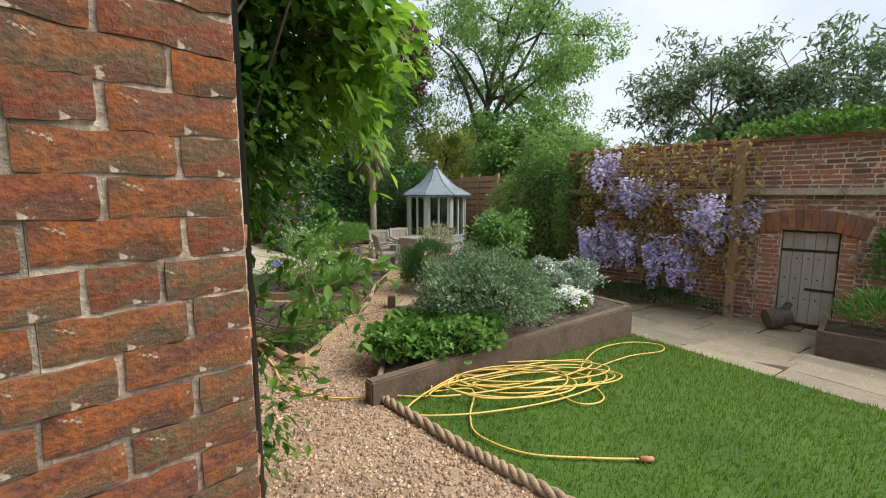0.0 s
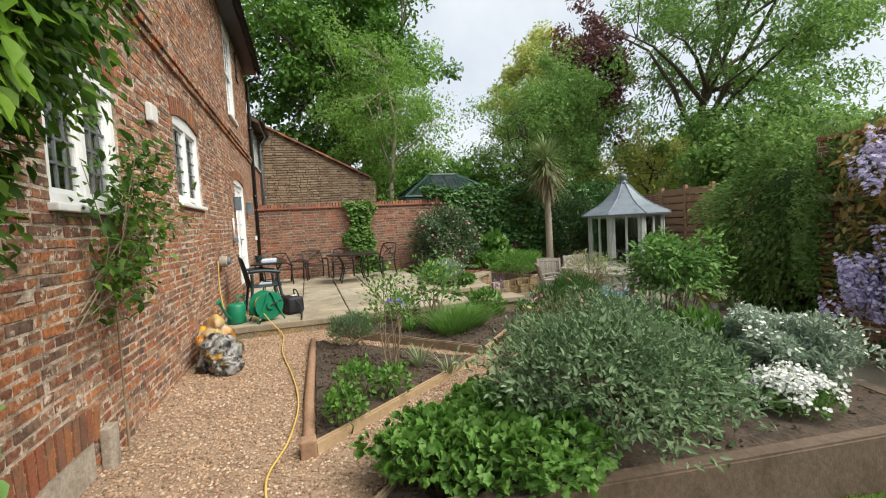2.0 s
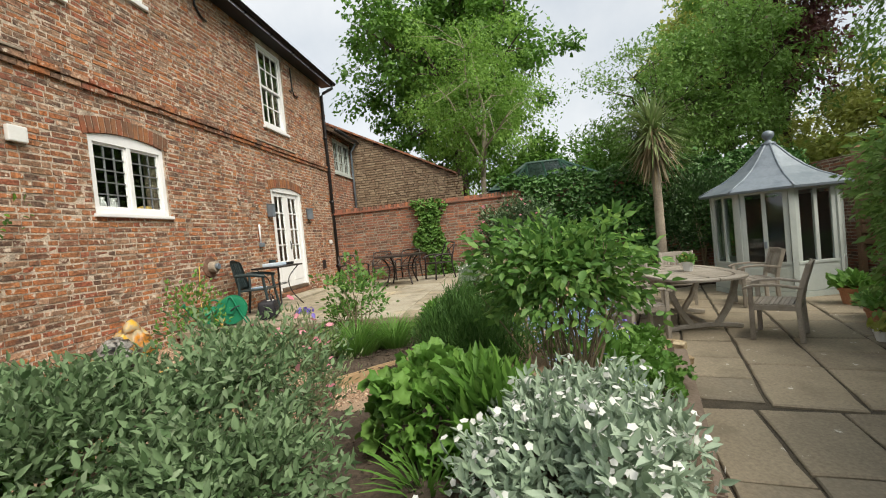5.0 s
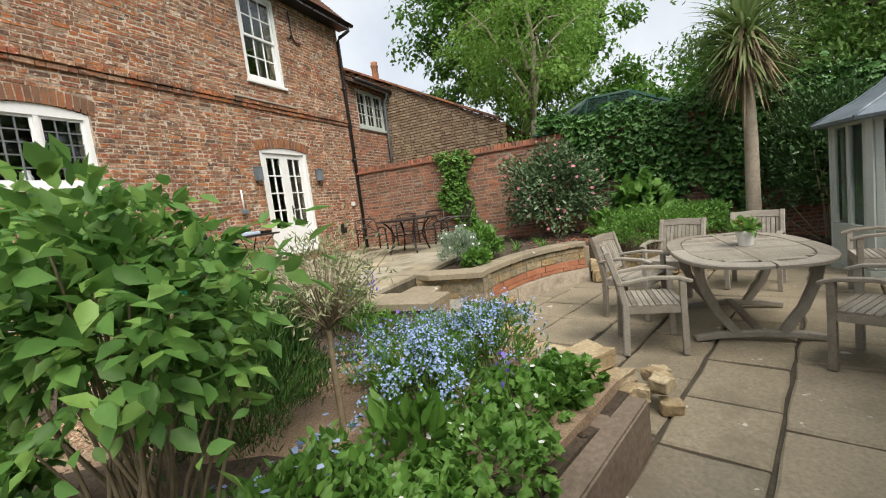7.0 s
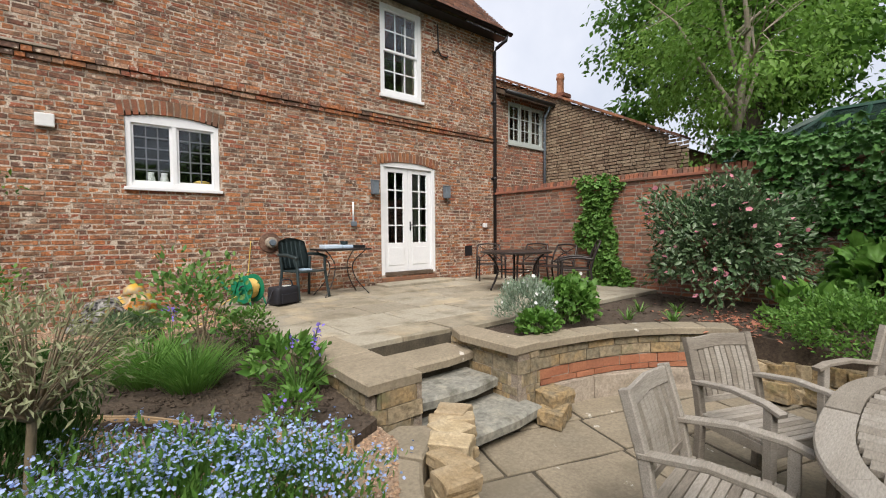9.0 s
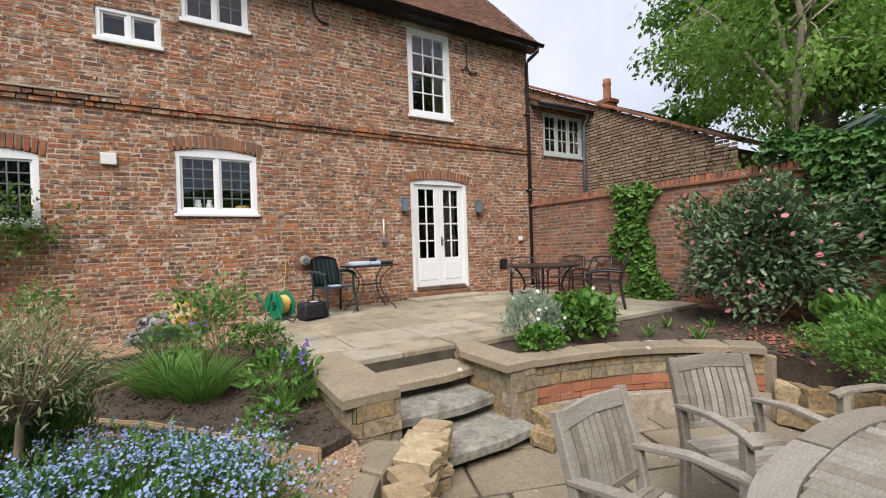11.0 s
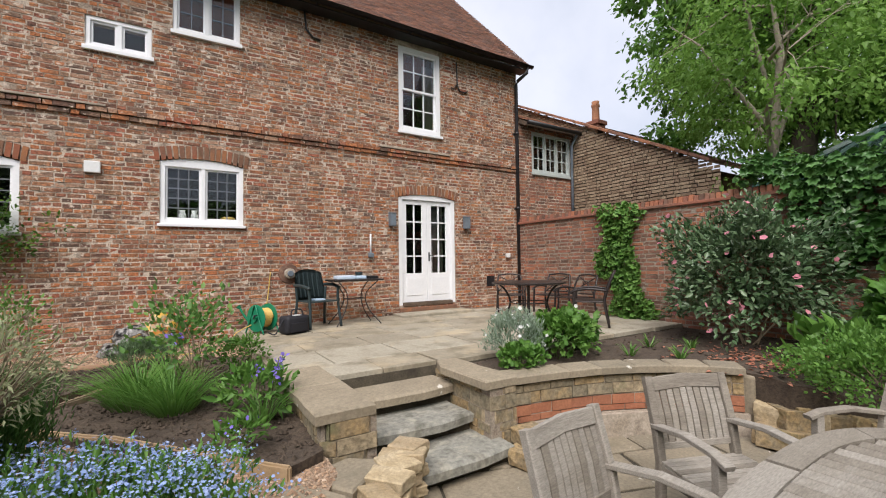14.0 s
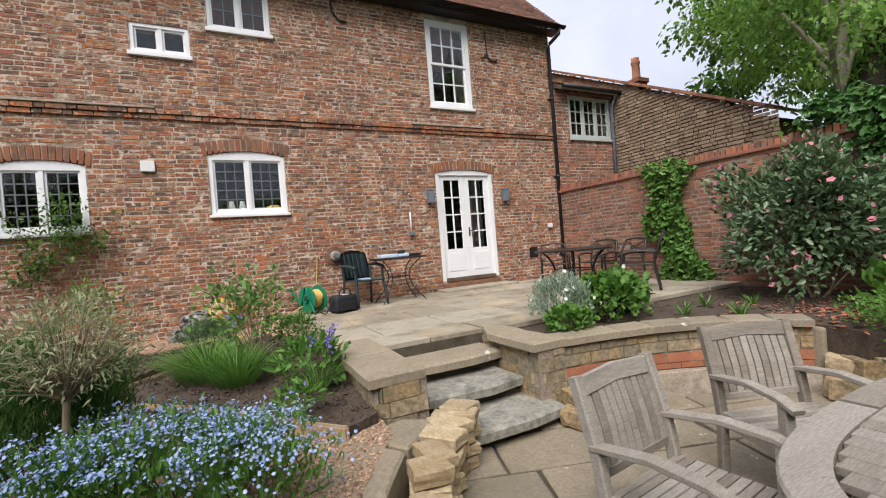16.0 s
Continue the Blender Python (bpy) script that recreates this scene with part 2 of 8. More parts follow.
m_bark = mat("bark", [(0.075, 0.06, 0.045), (0.13, 0.105, 0.08)], 0.95, scale=4, fine=25, grain=0.7, bump=0.8, stretch=(1, 1, 0.35))
m_bark_pale = mat("pale_bark", [(0.28, 0.235, 0.18), (0.38, 0.33, 0.26)], 0.9, scale=4, fine=25, grain=0.5, bump=0.5)
m_twig = mat("twig", [(0.20, 0.155, 0.10), (0.30, 0.24, 0.16)], 0.9, scale=4, fine=25, grain=0.5, bump=0.3)
m_stem = mat("green_stem", [(0.075, 0.10, 0.03), (0.10, 0.13, 0.045)], 0.7, scale=4, fine=25, grain=0.3, bump=0.2)
# near-black colour stands in for the shade indoors
m_room_shade = mat("room_shade", [(0.03, 0.028, 0.026), (0.045, 0.04, 0.037)], 0.9, bump=0)
m_curtain = mat("cream_curtain", [(0.52, 0.49, 0.44), (0.60, 0.57, 0.52)], 0.9, scale=6, fine=60, grain=0.2, bump=0.2)
m_roofglass = mat("green_frame", [(0.02, 0.06, 0.045), (0.03, 0.08, 0.06)], 0.4, bump=0.05)
m_concrete = mat("old_render", [(0.30, 0.25, 0.19), (0.40, 0.34, 0.27), (0.24, 0.20, 0.155)], 0.95, scale=4, fine=40, grain=0.6, bump=0.6)

m_glass = bpy.data.materials.new("window_glass")
m_glass.use_nodes = True
gb = m_glass.node_tree.nodes["Principled BSDF"]
gb.inputs["Base Color"].default_value = (0.85, 0.92, 0.92, 1)
gb.inputs["Roughness"].default_value, gb.inputs["Transmission Weight"].default_value, gb.inputs["IOR"].default_value = 0.02, 1.0, 1.5

# foliage, from dark to pale
L_ivy = leafy("ivy_leaf", [(0.042, 0.113, 0.026), (0.066, 0.170, 0.038), (0.113, 0.246, 0.056)], 0.2, 0.35)
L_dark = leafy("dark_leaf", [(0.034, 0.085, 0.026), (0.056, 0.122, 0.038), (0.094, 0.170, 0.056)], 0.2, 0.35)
L_oak = leafy("oak_leaf", [(0.075, 0.18, 0.028), (0.115, 0.25, 0.04), (0.16, 0.32, 0.055)])
L_birch = leafy("birch_leaf", [(0.14, 0.28, 0.045), (0.20, 0.37, 0.07), (0.27, 0.45, 0.10)], 0.5)
L_ash = leafy("ash_leaf", [(0.12, 0.235, 0.05), (0.19, 0.34, 0.08), (0.27, 0.44, 0.12)], 0.45)
L_olive = leafy("olive_leaf", [(0.145, 0.203, 0.087), (0.232, 0.290, 0.145), (0.319, 0.362, 0.189)])
L_copper = leafy("copper_leaf", [(0.109, 0.041, 0.043), (0.160, 0.065, 0.065), (0.217, 0.116, 0.087)])
L_gold = leafy("golden_leaf", [(0.406, 0.435, 0.087), (0.522, 0.551, 0.174), (0.319, 0.377, 0.072)], 0.45)
L_camellia = leafy("camellia_leaf", [(0.04, 0.09, 0.035), (0.08, 0.145, 0.06), (0.15, 0.22, 0.115), (0.055, 0.105, 0.045)], 0.2, 0.28)
# darkest climber tones carry its inner shade, the palest stand for lit leaves
L_climb = leafy("climber_leaf", [(0.026, 0.065, 0.012), (0.055, 0.13, 0.018), (0.10, 0.21, 0.028), (0.24, 0.40, 0.05)], 0.5)
L_young = leafy("young_leaf", [(0.12, 0.26, 0.025), (0.20, 0.38, 0.04), (0.30, 0.48, 0.06)], 0.55)
L_hedge = leafy("hedge_leaf", [(0.095, 0.19, 0.05), (0.18, 0.31, 0.08), (0.28, 0.42, 0.13)], 0.5)
L_grey = leafy("grey_leaf", [(0.09, 0.165, 0.07), (0.21, 0.31, 0.16), (0.07, 0.135, 0.05), (0.36, 0.45, 0.29)], 0.3, 0.75)
L_silver = leafy("silver_leaf", [(0.20, 0.29, 0.19), (0.36, 0.45, 0.34), (0.12, 0.20, 0.10)], 0.25, 0.8)
L_fresh = leafy("fresh_leaf", [(0.075, 0.185, 0.03), (0.12, 0.26, 0.045), (0.19, 0.36, 0.075)], 0.4)
L_mid = leafy("mid_leaf", [(0.080, 0.203, 0.036), (0.131, 0.275, 0.051), (0.189, 0.348, 0.080)], 0.35)
L_peony = leafy("peony_leaf", [(0.07, 0.17, 0.04), (0.13, 0.27, 0.065), (0.26, 0.42, 0.10)], 0.4)
L_rosemary = leafy("rosemary_leaf", [(0.045, 0.12, 0.03), (0.085, 0.19, 0.045), (0.14, 0.27, 0.07)], 0.3)
L_straw = leafy("pale_olive_leaf", [(0.25, 0.28, 0.14), (0.40, 0.41, 0.24), (0.18, 0.24, 0.10)], 0.35)
L_palm = leafy("palm_blade", [(0.12, 0.19, 0.06), (0.18, 0.26, 0.09), (0.28, 0.32, 0.16)], 0.25)
L_palm_dead = leafy("dead_palm_blade", [(0.246, 0.189, 0.109), (0.348, 0.275, 0.167)], 0.2)
F_white = leafy("white_petal", [(0.72, 0.74, 0.70), (0.82, 0.82, 0.80)], 0.3)
F_blue = leafy("blue_petal", [(0.28, 0.40, 0.74), (0.38, 0.50, 0.82), (0.52, 0.61, 0.88)], 0.3)
F_violet = leafy("violet_petal", [(0.20, 0.15, 0.62), (0.30, 0.22, 0.70)], 0.3)
F_lilac = leafy("lilac_petal", [(0.50, 0.45, 0.74), (0.66, 0.61, 0.84), (0.80, 0.76, 0.88)], 0.35)
F_pink = leafy("pink_petal", [(0.70, 0.22, 0.30), (0.78, 0.38, 0.42)], 0.35)
F_bronze = leafy("bronze_leaf", [(0.30, 0.20, 0.06), (0.38, 0.28, 0.09), (0.20, 0.18, 0.05)], 0.4)
F_red = leafy("fallen_petal", [(0.36, 0.10, 0.06), (0.45, 0.20, 0.13), (0.28, 0.12, 0.06)], 0.2)


# ---- building helpers ----
rng = np.random.default_rng(7)


def link_mesh(name, me, material, parent=None, label=""):
    if material is not None:
        me.materials.append(material)
    ob = new(name, me)
    if parent is not None:
        ob.parent = parent
    if label:
        ob["label"] = label
    return ob


def part(name, bm, material, parent=None, label="", smooth=False):
    me = bpy.data.meshes.new(name)
    bmesh.ops.recalc_face_normals(bm, faces=bm.faces)
    bm.to_mesh(me)
    bm.free()
    if smooth:
        me.shade_smooth()
    return link_mesh(name, me, material, parent, label)


def raw(name, verts, faces, material, parent=None, label="", smooth=False):
    """A mesh from arrays: faces is one array (n, 3) or (n, 4)."""
    verts, faces = np.asarray(verts, np.float32).reshape(-1, 3), np.asarray(faces, np.int32)
    me = bpy.data.meshes.new(name)
    me.vertices.add(len(verts))
    me.vertices.foreach_set("co", verts.ravel())
    k = faces.shape[1]
    me.loops.add(faces.size)
    me.loops.foreach_set("vertex_index", faces.ravel())
    me.polygons.add(len(faces))
    me.polygons.foreach_set("loop_start", np.arange(0, faces.size, k, dtype=np.int32))
    me.update(calc_edges=True)
    if smooth:
        me.shade_smooth()
    else:
        me.shade_flat()
    return link_mesh(name, me, material, parent, label)


def thing(name, label, category, group="", at=(0, 0, 0), rz=0.0, kind=""):
    ob = new(name)
    ob.matrix_basis = pose(*at, 0, 0, rz)
    ob.empty_display_size = 0.1
    return tagged(ob, label, category, group, kind)


def box(bm, x0, x1, y0, y1, z0, z1, bevel=0.0, m=None):
    r = bmesh.ops.create_cube(bm, size=1.0)
    vs = r["verts"]
    for v in vs:
        v.co = Vector(((x0 + x1) / 2 + v.co.x * (x1 - x0), (y0 + y1) / 2 + v.co.y * (y1 - y0), (z0 + z1) / 2 + v.co.z * (z1 - z0)))
    if m is not None:
        bmesh.ops.transform(bm, matrix=m, verts=vs)
    if bevel:
        es = list({e for v in vs for e in v.link_edges})
        bmesh.ops.bevel(bm, geom=es, offset=bevel, segments=2, affect="EDGES", profile=0.6)
    return bm


def boxed(x0, x1, y0, y1, z0, z1, bevel=0.0, m=None):
    return box(bmesh.new(), x0, x1, y0, y1, z0, z1, bevel, m)


def tube(bm, pts, radii, sides=8, caps=True):
    """A round tube along pts with its radius at each."""
    pts = [Vector(p) for p in pts]
    if isinstance(radii, (int, float)):
        radii = [radii] * len(pts)
    rings = []
    up = Vector((0.13, 0.21, 0.97))
    for i, p in enumerate(pts):
        d = (pts[min(i + 1, len(pts) - 1)] - pts[max(i - 1, 0)]).normalized()
        if abs(d.dot(up)) > 0.98:
            up = Vector((0.9, 0.1, 0.3))
        a = d.cross(up).normalized()
        b = d.cross(a)
        rings.append([bm.verts.new(p + radii[i] * (math.cos(2 * math.pi * k / sides) * a + math.sin(2 * math.pi * k / sides) * b)) for k in range(sides)])
    for r0, r1 in zip(rings, rings[1:]):
        for k in range(sides):
            bm.faces.new((r0[k], r0[(k + 1) % sides], r1[(k + 1) % sides], r1[k]))
    if caps:
        bm.faces.new(rings[0])
        bm.faces.new(rings[-1][::-1])
    return bm


def lathe(bm, profile, sides=20, at=(0, 0, 0)):
    """Turns (radius, z) round the upright axis."""
    rings = []
    for r, z in profile:
        rings.append([bm.verts.new((at[0] + r * math.cos(2 * math.pi * k / sides), at[1] + r * math.sin(2 * math.pi * k / sides), at[2] + z)) for k in range(sides)])
    for r0, r1 in zip(rings, rings[1:]):
        for k in range(sides):
            bm.faces.new((r0[k], r0[(k + 1) % sides], r1[(k + 1) % sides], r1[k]))
    bm.faces.new(rings[0][::-1])
    bm.faces.new(rings[-1])
    return bm


def curve_through(pts, n):
    """n points along a smooth line through pts (Catmull-Rom)."""
    p = np.array([pts[0], *pts, pts[-1]], float)
    out = []
    for s in np.linspace(0, len(pts) - 1 - 1e-6, n):
        i, u = int(s), s - int(s)
        a, b, c, d = p[i], p[i + 1], p[i + 2], p[i + 3]
        out.append(0.5 * (2 * b + (c - a) * u + (2 * a - 5 * b + 4 * c - d) * u * u + (3 * b - a - 3 * c + d) * u ** 3))
    return np.array(out)


def inside(poly, x, y):
    x, y = np.asarray(x), np.asarray(y)
    r = np.zeros(x.shape, bool)
    for (x0, y0), (x1, y1) in zip(poly, poly[1:] + poly[:1]):
        if y0 != y1:
            r ^= ((y0 > y) != (y1 > y)) & (x < (x1 - x0) * (y - y0) / (y1 - y0) + x0)
    return r


def sheet(name, poly, height, step, material, depth=0.15, parent=None, label=""):
    """A piece of ground: a polygon cut into a grid, raised by height(x, y), with a skirt."""
    bm = bmesh.new()
    bm.faces.new([bm.verts.new((x, y, 0)) for x, y in poly])
    xs, ys = [p[0] for p in poly], [p[1] for p in poly]
    for axis, lo, hi in ((0, min(xs), max(xs)), (1, min(ys), max(ys))):
        for v in np.arange(lo + step, hi, step):
            co = (v, 0, 0) if axis == 0 else (0, v, 0)
            bmesh.ops.bisect_plane(bm, geom=bm.verts[:] + bm.edges[:] + bm.faces[:], plane_co=co, plane_no=(1, 0, 0) if axis == 0 else (0, 1, 0))
    rim = [e for e in bm.edges if e.is_boundary]
    low = bmesh.ops.extrude_edge_only(bm, edges=rim)["geom"]
    low = {v for v in low if isinstance(v, bmesh.types.BMVert)}
    for v in bm.verts:
        v.co.z = height(v.co.x, v.co.y) - (depth if v in low else 0)
    return part(name, bm, material, parent, label)


def ground_z(x, y):
    """The garden falls from the house to the paved court."""
    fall = np.clip((y - 1.6) / 3.5, 0, 1)
    lawn = np.clip((x + 3.2) / 1.0, 0, 1)
    return -fall * (0.13 * (1 - lawn) + 0.27 * lawn) - 0.2 * lawn * np.clip((y - 5.1) / 1.5, 0, 1)


def wall_mesh(bm, frame_m, length, z0, z1, thick, holes):
    """A wall with openings in its own frame (u along, v out of it the wall, z up): faces, reveals, ends and top."""
    us = sorted({0.0, length, *[h[0] for h in holes], *[h[1] for h in holes]})
    zs = sorted({z0, z1, *[h[2] for h in holes], *[h[3] for h in holes]})

    def quad(*ps):
        bm.faces.new([bm.verts.new(frame_m @ Vector(p)) for p in ps])
    for ua, ub in zip(us, us[1:]):
        for za, zb in zip(zs, zs[1:]):
            c = ((ua + ub) / 2, (za + zb) / 2)
            if any(h[0] < c[0] < h[1] and h[2] < c[1] < h[3] for h in holes):
                continue
            quad((ua, 0, za), (ub, 0, za), (ub, 0, zb), (ua, 0, zb))
            quad((ub, -thick, za), (ua, -thick, za), (ua, -thick, zb), (ub, -thick, zb))
    for a, b, c, d in [(0.0, length, z0, z1), *holes]:
        quad((a, 0, c), (a, -thick, c), (a, -thick, d), (a, 0, d))
        quad((b, 0, c), (b, 0, d), (b, -thick, d), (b, -thick, c))
        quad((a, 0, c), (b, 0, c), (b, -thick, c), (a, -thick, c))
        quad((a, 0, d), (a, -thick, d), (b, -thick, d), (b, 0, d))


def brick_boxes(length, z0, z1, holes, course=0.075, brick=0.215, joint=0.014, proud=0.003, seed=1, ends=True):
    """Brickwork in the wall's frame: corners (n, 8, 3) of bricks in alternate courses of headers and stretchers."""
    g = np.random.default_rng(seed)
    out = []
    row, z = 0, z0
    while z < z1 - 0.02:
        zt = min(z + course, z1)
        u = -g.uniform(0, 0.04) - (0.06 if row % 2 else 0.0)
        k = row % 2
        while u < length:
            w = (brick if k % 2 == 0 else brick * 0.5) * g.uniform(0.93, 1.05)
            spans = [(max(u, 0), min(u + w, length))]
            zm = (z + zt) / 2
            for h in holes:
                if h[2] - 0.01 < zm < h[3] + 0.01:
                    cut = []
                    for a, b in spans:
                        if b <= h[0] or a >= h[1]:
                            cut.append((a, b))
                        else:
                            cut += [(a, h[0])] * (a < h[0]) + [(h[1], b)] * (b > h[1])
                    spans = cut
            for a, b in spans:
                if b - a > 0.025:
                    e = g.uniform(-0.003, 0.006, 4)
                    out.append((a + joint / 2 - e[0], b - joint / 2 + e[1] * 0.5, z + joint / 2 + e[2] * 0.6, zt - joint / 2 - e[3] * 0.6))
            u += w
            k += 1
        z = zt
        row += 1
    out = np.array(out)
    n = len(out)
    wob = g.uniform(-0.007, 0.007, (n, 8))
    dep = proud + g.uniform(-0.002, 0.004, n)
    ch = 0.003
    wave = 0.011 * np.sin(out[:, 0] * 0.9 + out[:, 2] * 1.7 + seed) + 0.006 * np.sin(out[:, 0] * 2.7 + out[:, 2] * 3.1)
    wave *= np.clip(np.minimum(out[:, 2] - z0, z1 - out[:, 3]) / 0.2, 0, 1)
    out[:, 2] += wave
    out[:, 3] += wave
    a, b, c, d = out.T
    back = np.stack([np.stack([a, 0 * a - 0.004, c], 1), np.stack([b, 0 * a - 0.004, c], 1), np.stack([b, 0 * a - 0.004, d], 1), np.stack([a, 0 * a - 0.004, d], 1)], 1)
    front = np.stack([np.stack([a + ch, dep, c + ch + wob[:, 0]], 1), np.stack([b - ch, dep + wob[:, 1] * 0.6, c + ch + wob[:, 2]], 1), np.stack([b - ch, dep + wob[:, 3] * 0.6, d - ch + wob[:, 4]], 1), np.stack([a + ch, dep + wob[:, 5] * 0.6, d - ch + wob[:, 6]], 1)], 1)
    return np.concatenate([back, front], 1)


BOX_FACES = np.array([(4, 5, 6, 7), (0, 1, 5, 4), (1, 2, 6, 5), (2, 3, 7, 6), (3, 0, 4, 7)])


def bricks(name, frame_m, corners, material, parent, label=""):
    n = len(corners)
    v = corners.reshape(-1, 3) @ np.array(frame_m.to_3x3()).T + np.array(frame_m.translation)
    f = (BOX_FACES[None] + 8 * np.arange(n)[:, None, None]).reshape(-1, 4)
    ob = raw(name, v, f, material, parent, label)
    ob["kind"] = "stuff"
    return ob


def wall(name, x, y, dx, dy, length, z0, z1, thick, holes=(), brick_mat=None, mortar=None, seed=1, course=0.075, label="", laid=None):
    """A brick wall whose face starts at (x, y) and runs along (dx, dy); seen with the face towards the viewer it runs to the right."""
    # u along (dx, dy), v out of the face
    m = Matrix(((dx, dy, 0, x), (dy, -dx, 0, y), (0, 0, 1, 0), (0, 0, 0, 1)))
    bm = bmesh.new()
    wall_mesh(bm, m, length, z0, z1, thick, list(holes))
    ob = part(name, bm, mortar or m_mortar)
    tagged(ob, label, "wall", kind="structure")
    if brick_mat is not None:
        bricks("brickwork", m, brick_boxes(length, z0, z1, laid if laid is not None else list(holes), course, seed=seed), brick_mat, ob)
    return ob, m


# ---- ground ----
gb_ = bmesh.new()
R_ = [(-400, -400), (400, -400), (400, 400), (-400, 400)]
gb_.faces.new([gb_.verts.new((x, y, -0.62)) for x, y in R_])
ground = tagged(part("ground", gb_, m_earth), "rough earth and grass beyond the garden", "ground", kind="structure")

COURT = -0.48
BED_A = [(-3.3, 1.62), (-6.02, 1.66), (-4.72, 3.24)]
BED_B = [(-6.82, 1.95), (-6.45, 1.9), (-4.9, 3.45), (-5.6, 4.1), (-6.55, 5.12), (-6.82, 5.0)]
BED_C = [(-2.32, 1.66), (-2.05, 5.2), (-5.95, 6.55), (-6.25, 6.0), (-6.05, 5.5), (-5.3, 4.5), (-4.25, 3.4)]
GRAVEL = [(1.5, -4), (1.5, 1.72), (-2.25, 1.72), (-2.1, 5.2), (-6.0, 6.5), (-6.85, 5.2), (-6.85, 0.3), (-0.9, 0.3), (-0.9, -4)]
LAWN = [(4.5, 1.72), (4.5, 3.9), (2.2, 4.15), (0.3, 4.62), (-0.9, 4.95), (-2.0, 5.3), (-2.27, 1.72)]
gravel = tagged(sheet("gravel_path", GRAVEL, ground_z, 0.4, m_gravel, 0.5), "honey-coloured pea gravel path along the brick house", "gravel", kind="structure")
lawn = tagged(sheet("lawn", LAWN, lambda x, y: ground_z(x, y) + 0.012, 0.35, m_turf, 0.5), "short green lawn edged with rope beside the gravel", "lawn", kind="structure")

# pebbles, thicker where people walk
n = 100000
px, py = rng.uniform(-6.9, 1.0, n), rng.uniform(0.35, 6.0, n)
keep = inside(GRAVEL, px, py) & ~inside(BED_A, px, py) & ~inside(BED_B, px, py) & ~inside(BED_C, px, py) & ~((px > -2.28) & (py > 1.72))
px, py = px[keep], py[keep]
k = len(px)
sz = rng.uniform(0.005, 0.015, k)
octa = np.array([(1, 0, 0), (0, 1, 0), (-1, 0, 0), (0, -1, 0), (0, 0, 0.7), (0, 0, -0.5)])
ang = rng.uniform(0, 6.3, k)
ov = octa[None] * (sz[:, None, None] * rng.uniform(0.7, 1.3, (k, 1, 3)))
ca, sa = np.cos(ang)[:, None], np.sin(ang)[:, None]
ov = np.stack([ov[..., 0] * ca - ov[..., 1] * sa, ov[..., 0] * sa + ov[..., 1] * ca, ov[..., 2]], -1)
ov += np.stack([px, py, ground_z(px, py) + sz * 0.35], 1)[:, None]
of = np.array([(0, 1, 4), (1, 2, 4), (2, 3, 4), (3, 0, 4), (1, 0, 5), (2, 1, 5), (3, 2, 5), (0, 3, 5)])
pebbles = tagged(raw("pebbles", ov.reshape(-1, 3), (of[None] + 6 * np.arange(k)[:, None, None]).reshape(-1, 3), m_pebble), "loose buff and brown gravel stones on the path", "gravel", kind="stuff")

# blades of grass
n = 52000
gx, gy = rng.uniform(-2.3, 3.2, n), rng.uniform(1.72, 5.3, n)
keep = inside(LAWN, gx, gy)
gx, gy = gx[keep], gy[keep]
k = len(gx)
hgt, a0 = rng.uniform(0.022, 0.05, k), rng.uniform(0, 6.3, k)
base = np.stack([gx, gy, ground_z(gx, gy) + 0.01], 1)
side = np.stack([np.cos(a0), np.sin(a0), 0 * a0], 1) * 0.0035
lean = np.stack([-np.sin(a0), np.cos(a0), 0 * a0], 1) * (hgt * rng.uniform(0.1, 0.7, k))[:, None]
tip = base + lean + np.stack([0 * hgt, 0 * hgt, hgt], 1)
gv = np.stack([base - side, base + side, tip], 1)
grass = tagged(raw("grass", gv.reshape(-1, 3), np.arange(3 * k).reshape(-1, 3), m_grass), "fresh mown grass blades of the lawn", "grass", kind="stuff")


def rough_soil(poly, top):
    return lambda x, y: top(x, y) + 0.035 * noise.noise(Vector((x * 3.1, y * 3.1, 0.3))) + 0.02 * noise.noise(Vector((x * 11, y * 11, 4)))


def clods(name, poly, top, count, parent, seed):
    g = np.random.default_rng(seed)
    xs, ys = [p[0] for p in poly], [p[1] for p in poly]
    x, y = g.uniform(min(xs), max(xs), count), g.uniform(min(ys), max(ys), count)
    kk = inside(poly, x, y)
    x, y = x[kk], y[kk]
    c = len(x)
    s = g.uniform(0.008, 0.028, c)
    v = octa[None] * (s[:, None, None] * g.uniform(0.6, 1.4, (c, 6, 3)))
    z = np.array([top(a, b) for a, b in zip(x, y)])
    v = v + np.stack([x, y, z + s * 0.1], 1)[:, None]
    ob = raw(name, v.reshape(-1, 3), (of[None] + 6 * np.arange(c)[:, None, None]).reshape(-1, 3), m_soil, parent)
    ob["kind"] = "stuff"


top_a = rough_soil(BED_A, lambda x, y: ground_z(x, y) + 0.05)
top_b = rough_soil(BED_B, lambda x, y: 0.035 - 0.04 * max(0, y - 2.5))
top_c = rough_soil(BED_C, lambda x, y: 0.07 - 0.27 * min(1, max(0, (-x - 3.0) / 2.6)))
for nm, poly, top, lab, sd in (("bed_by_gravel", BED_A, top_a, "dark bare soil of a three-cornered bed", 1), ("bed_by_terrace", BED_B, top_b, "dark soil bed beside the terrace wall", 2), ("bed_raised", BED_C, top_c, "raised bed of dark soil behind sleepers", 3)):
    b_ = tagged(sheet(nm, poly, top, 0.16, m_soil, 0.6), lab, "flower bed", kind="structure")
    clods("clods", poly, top, 2600 if sd < 3 else 1500, b_, sd)


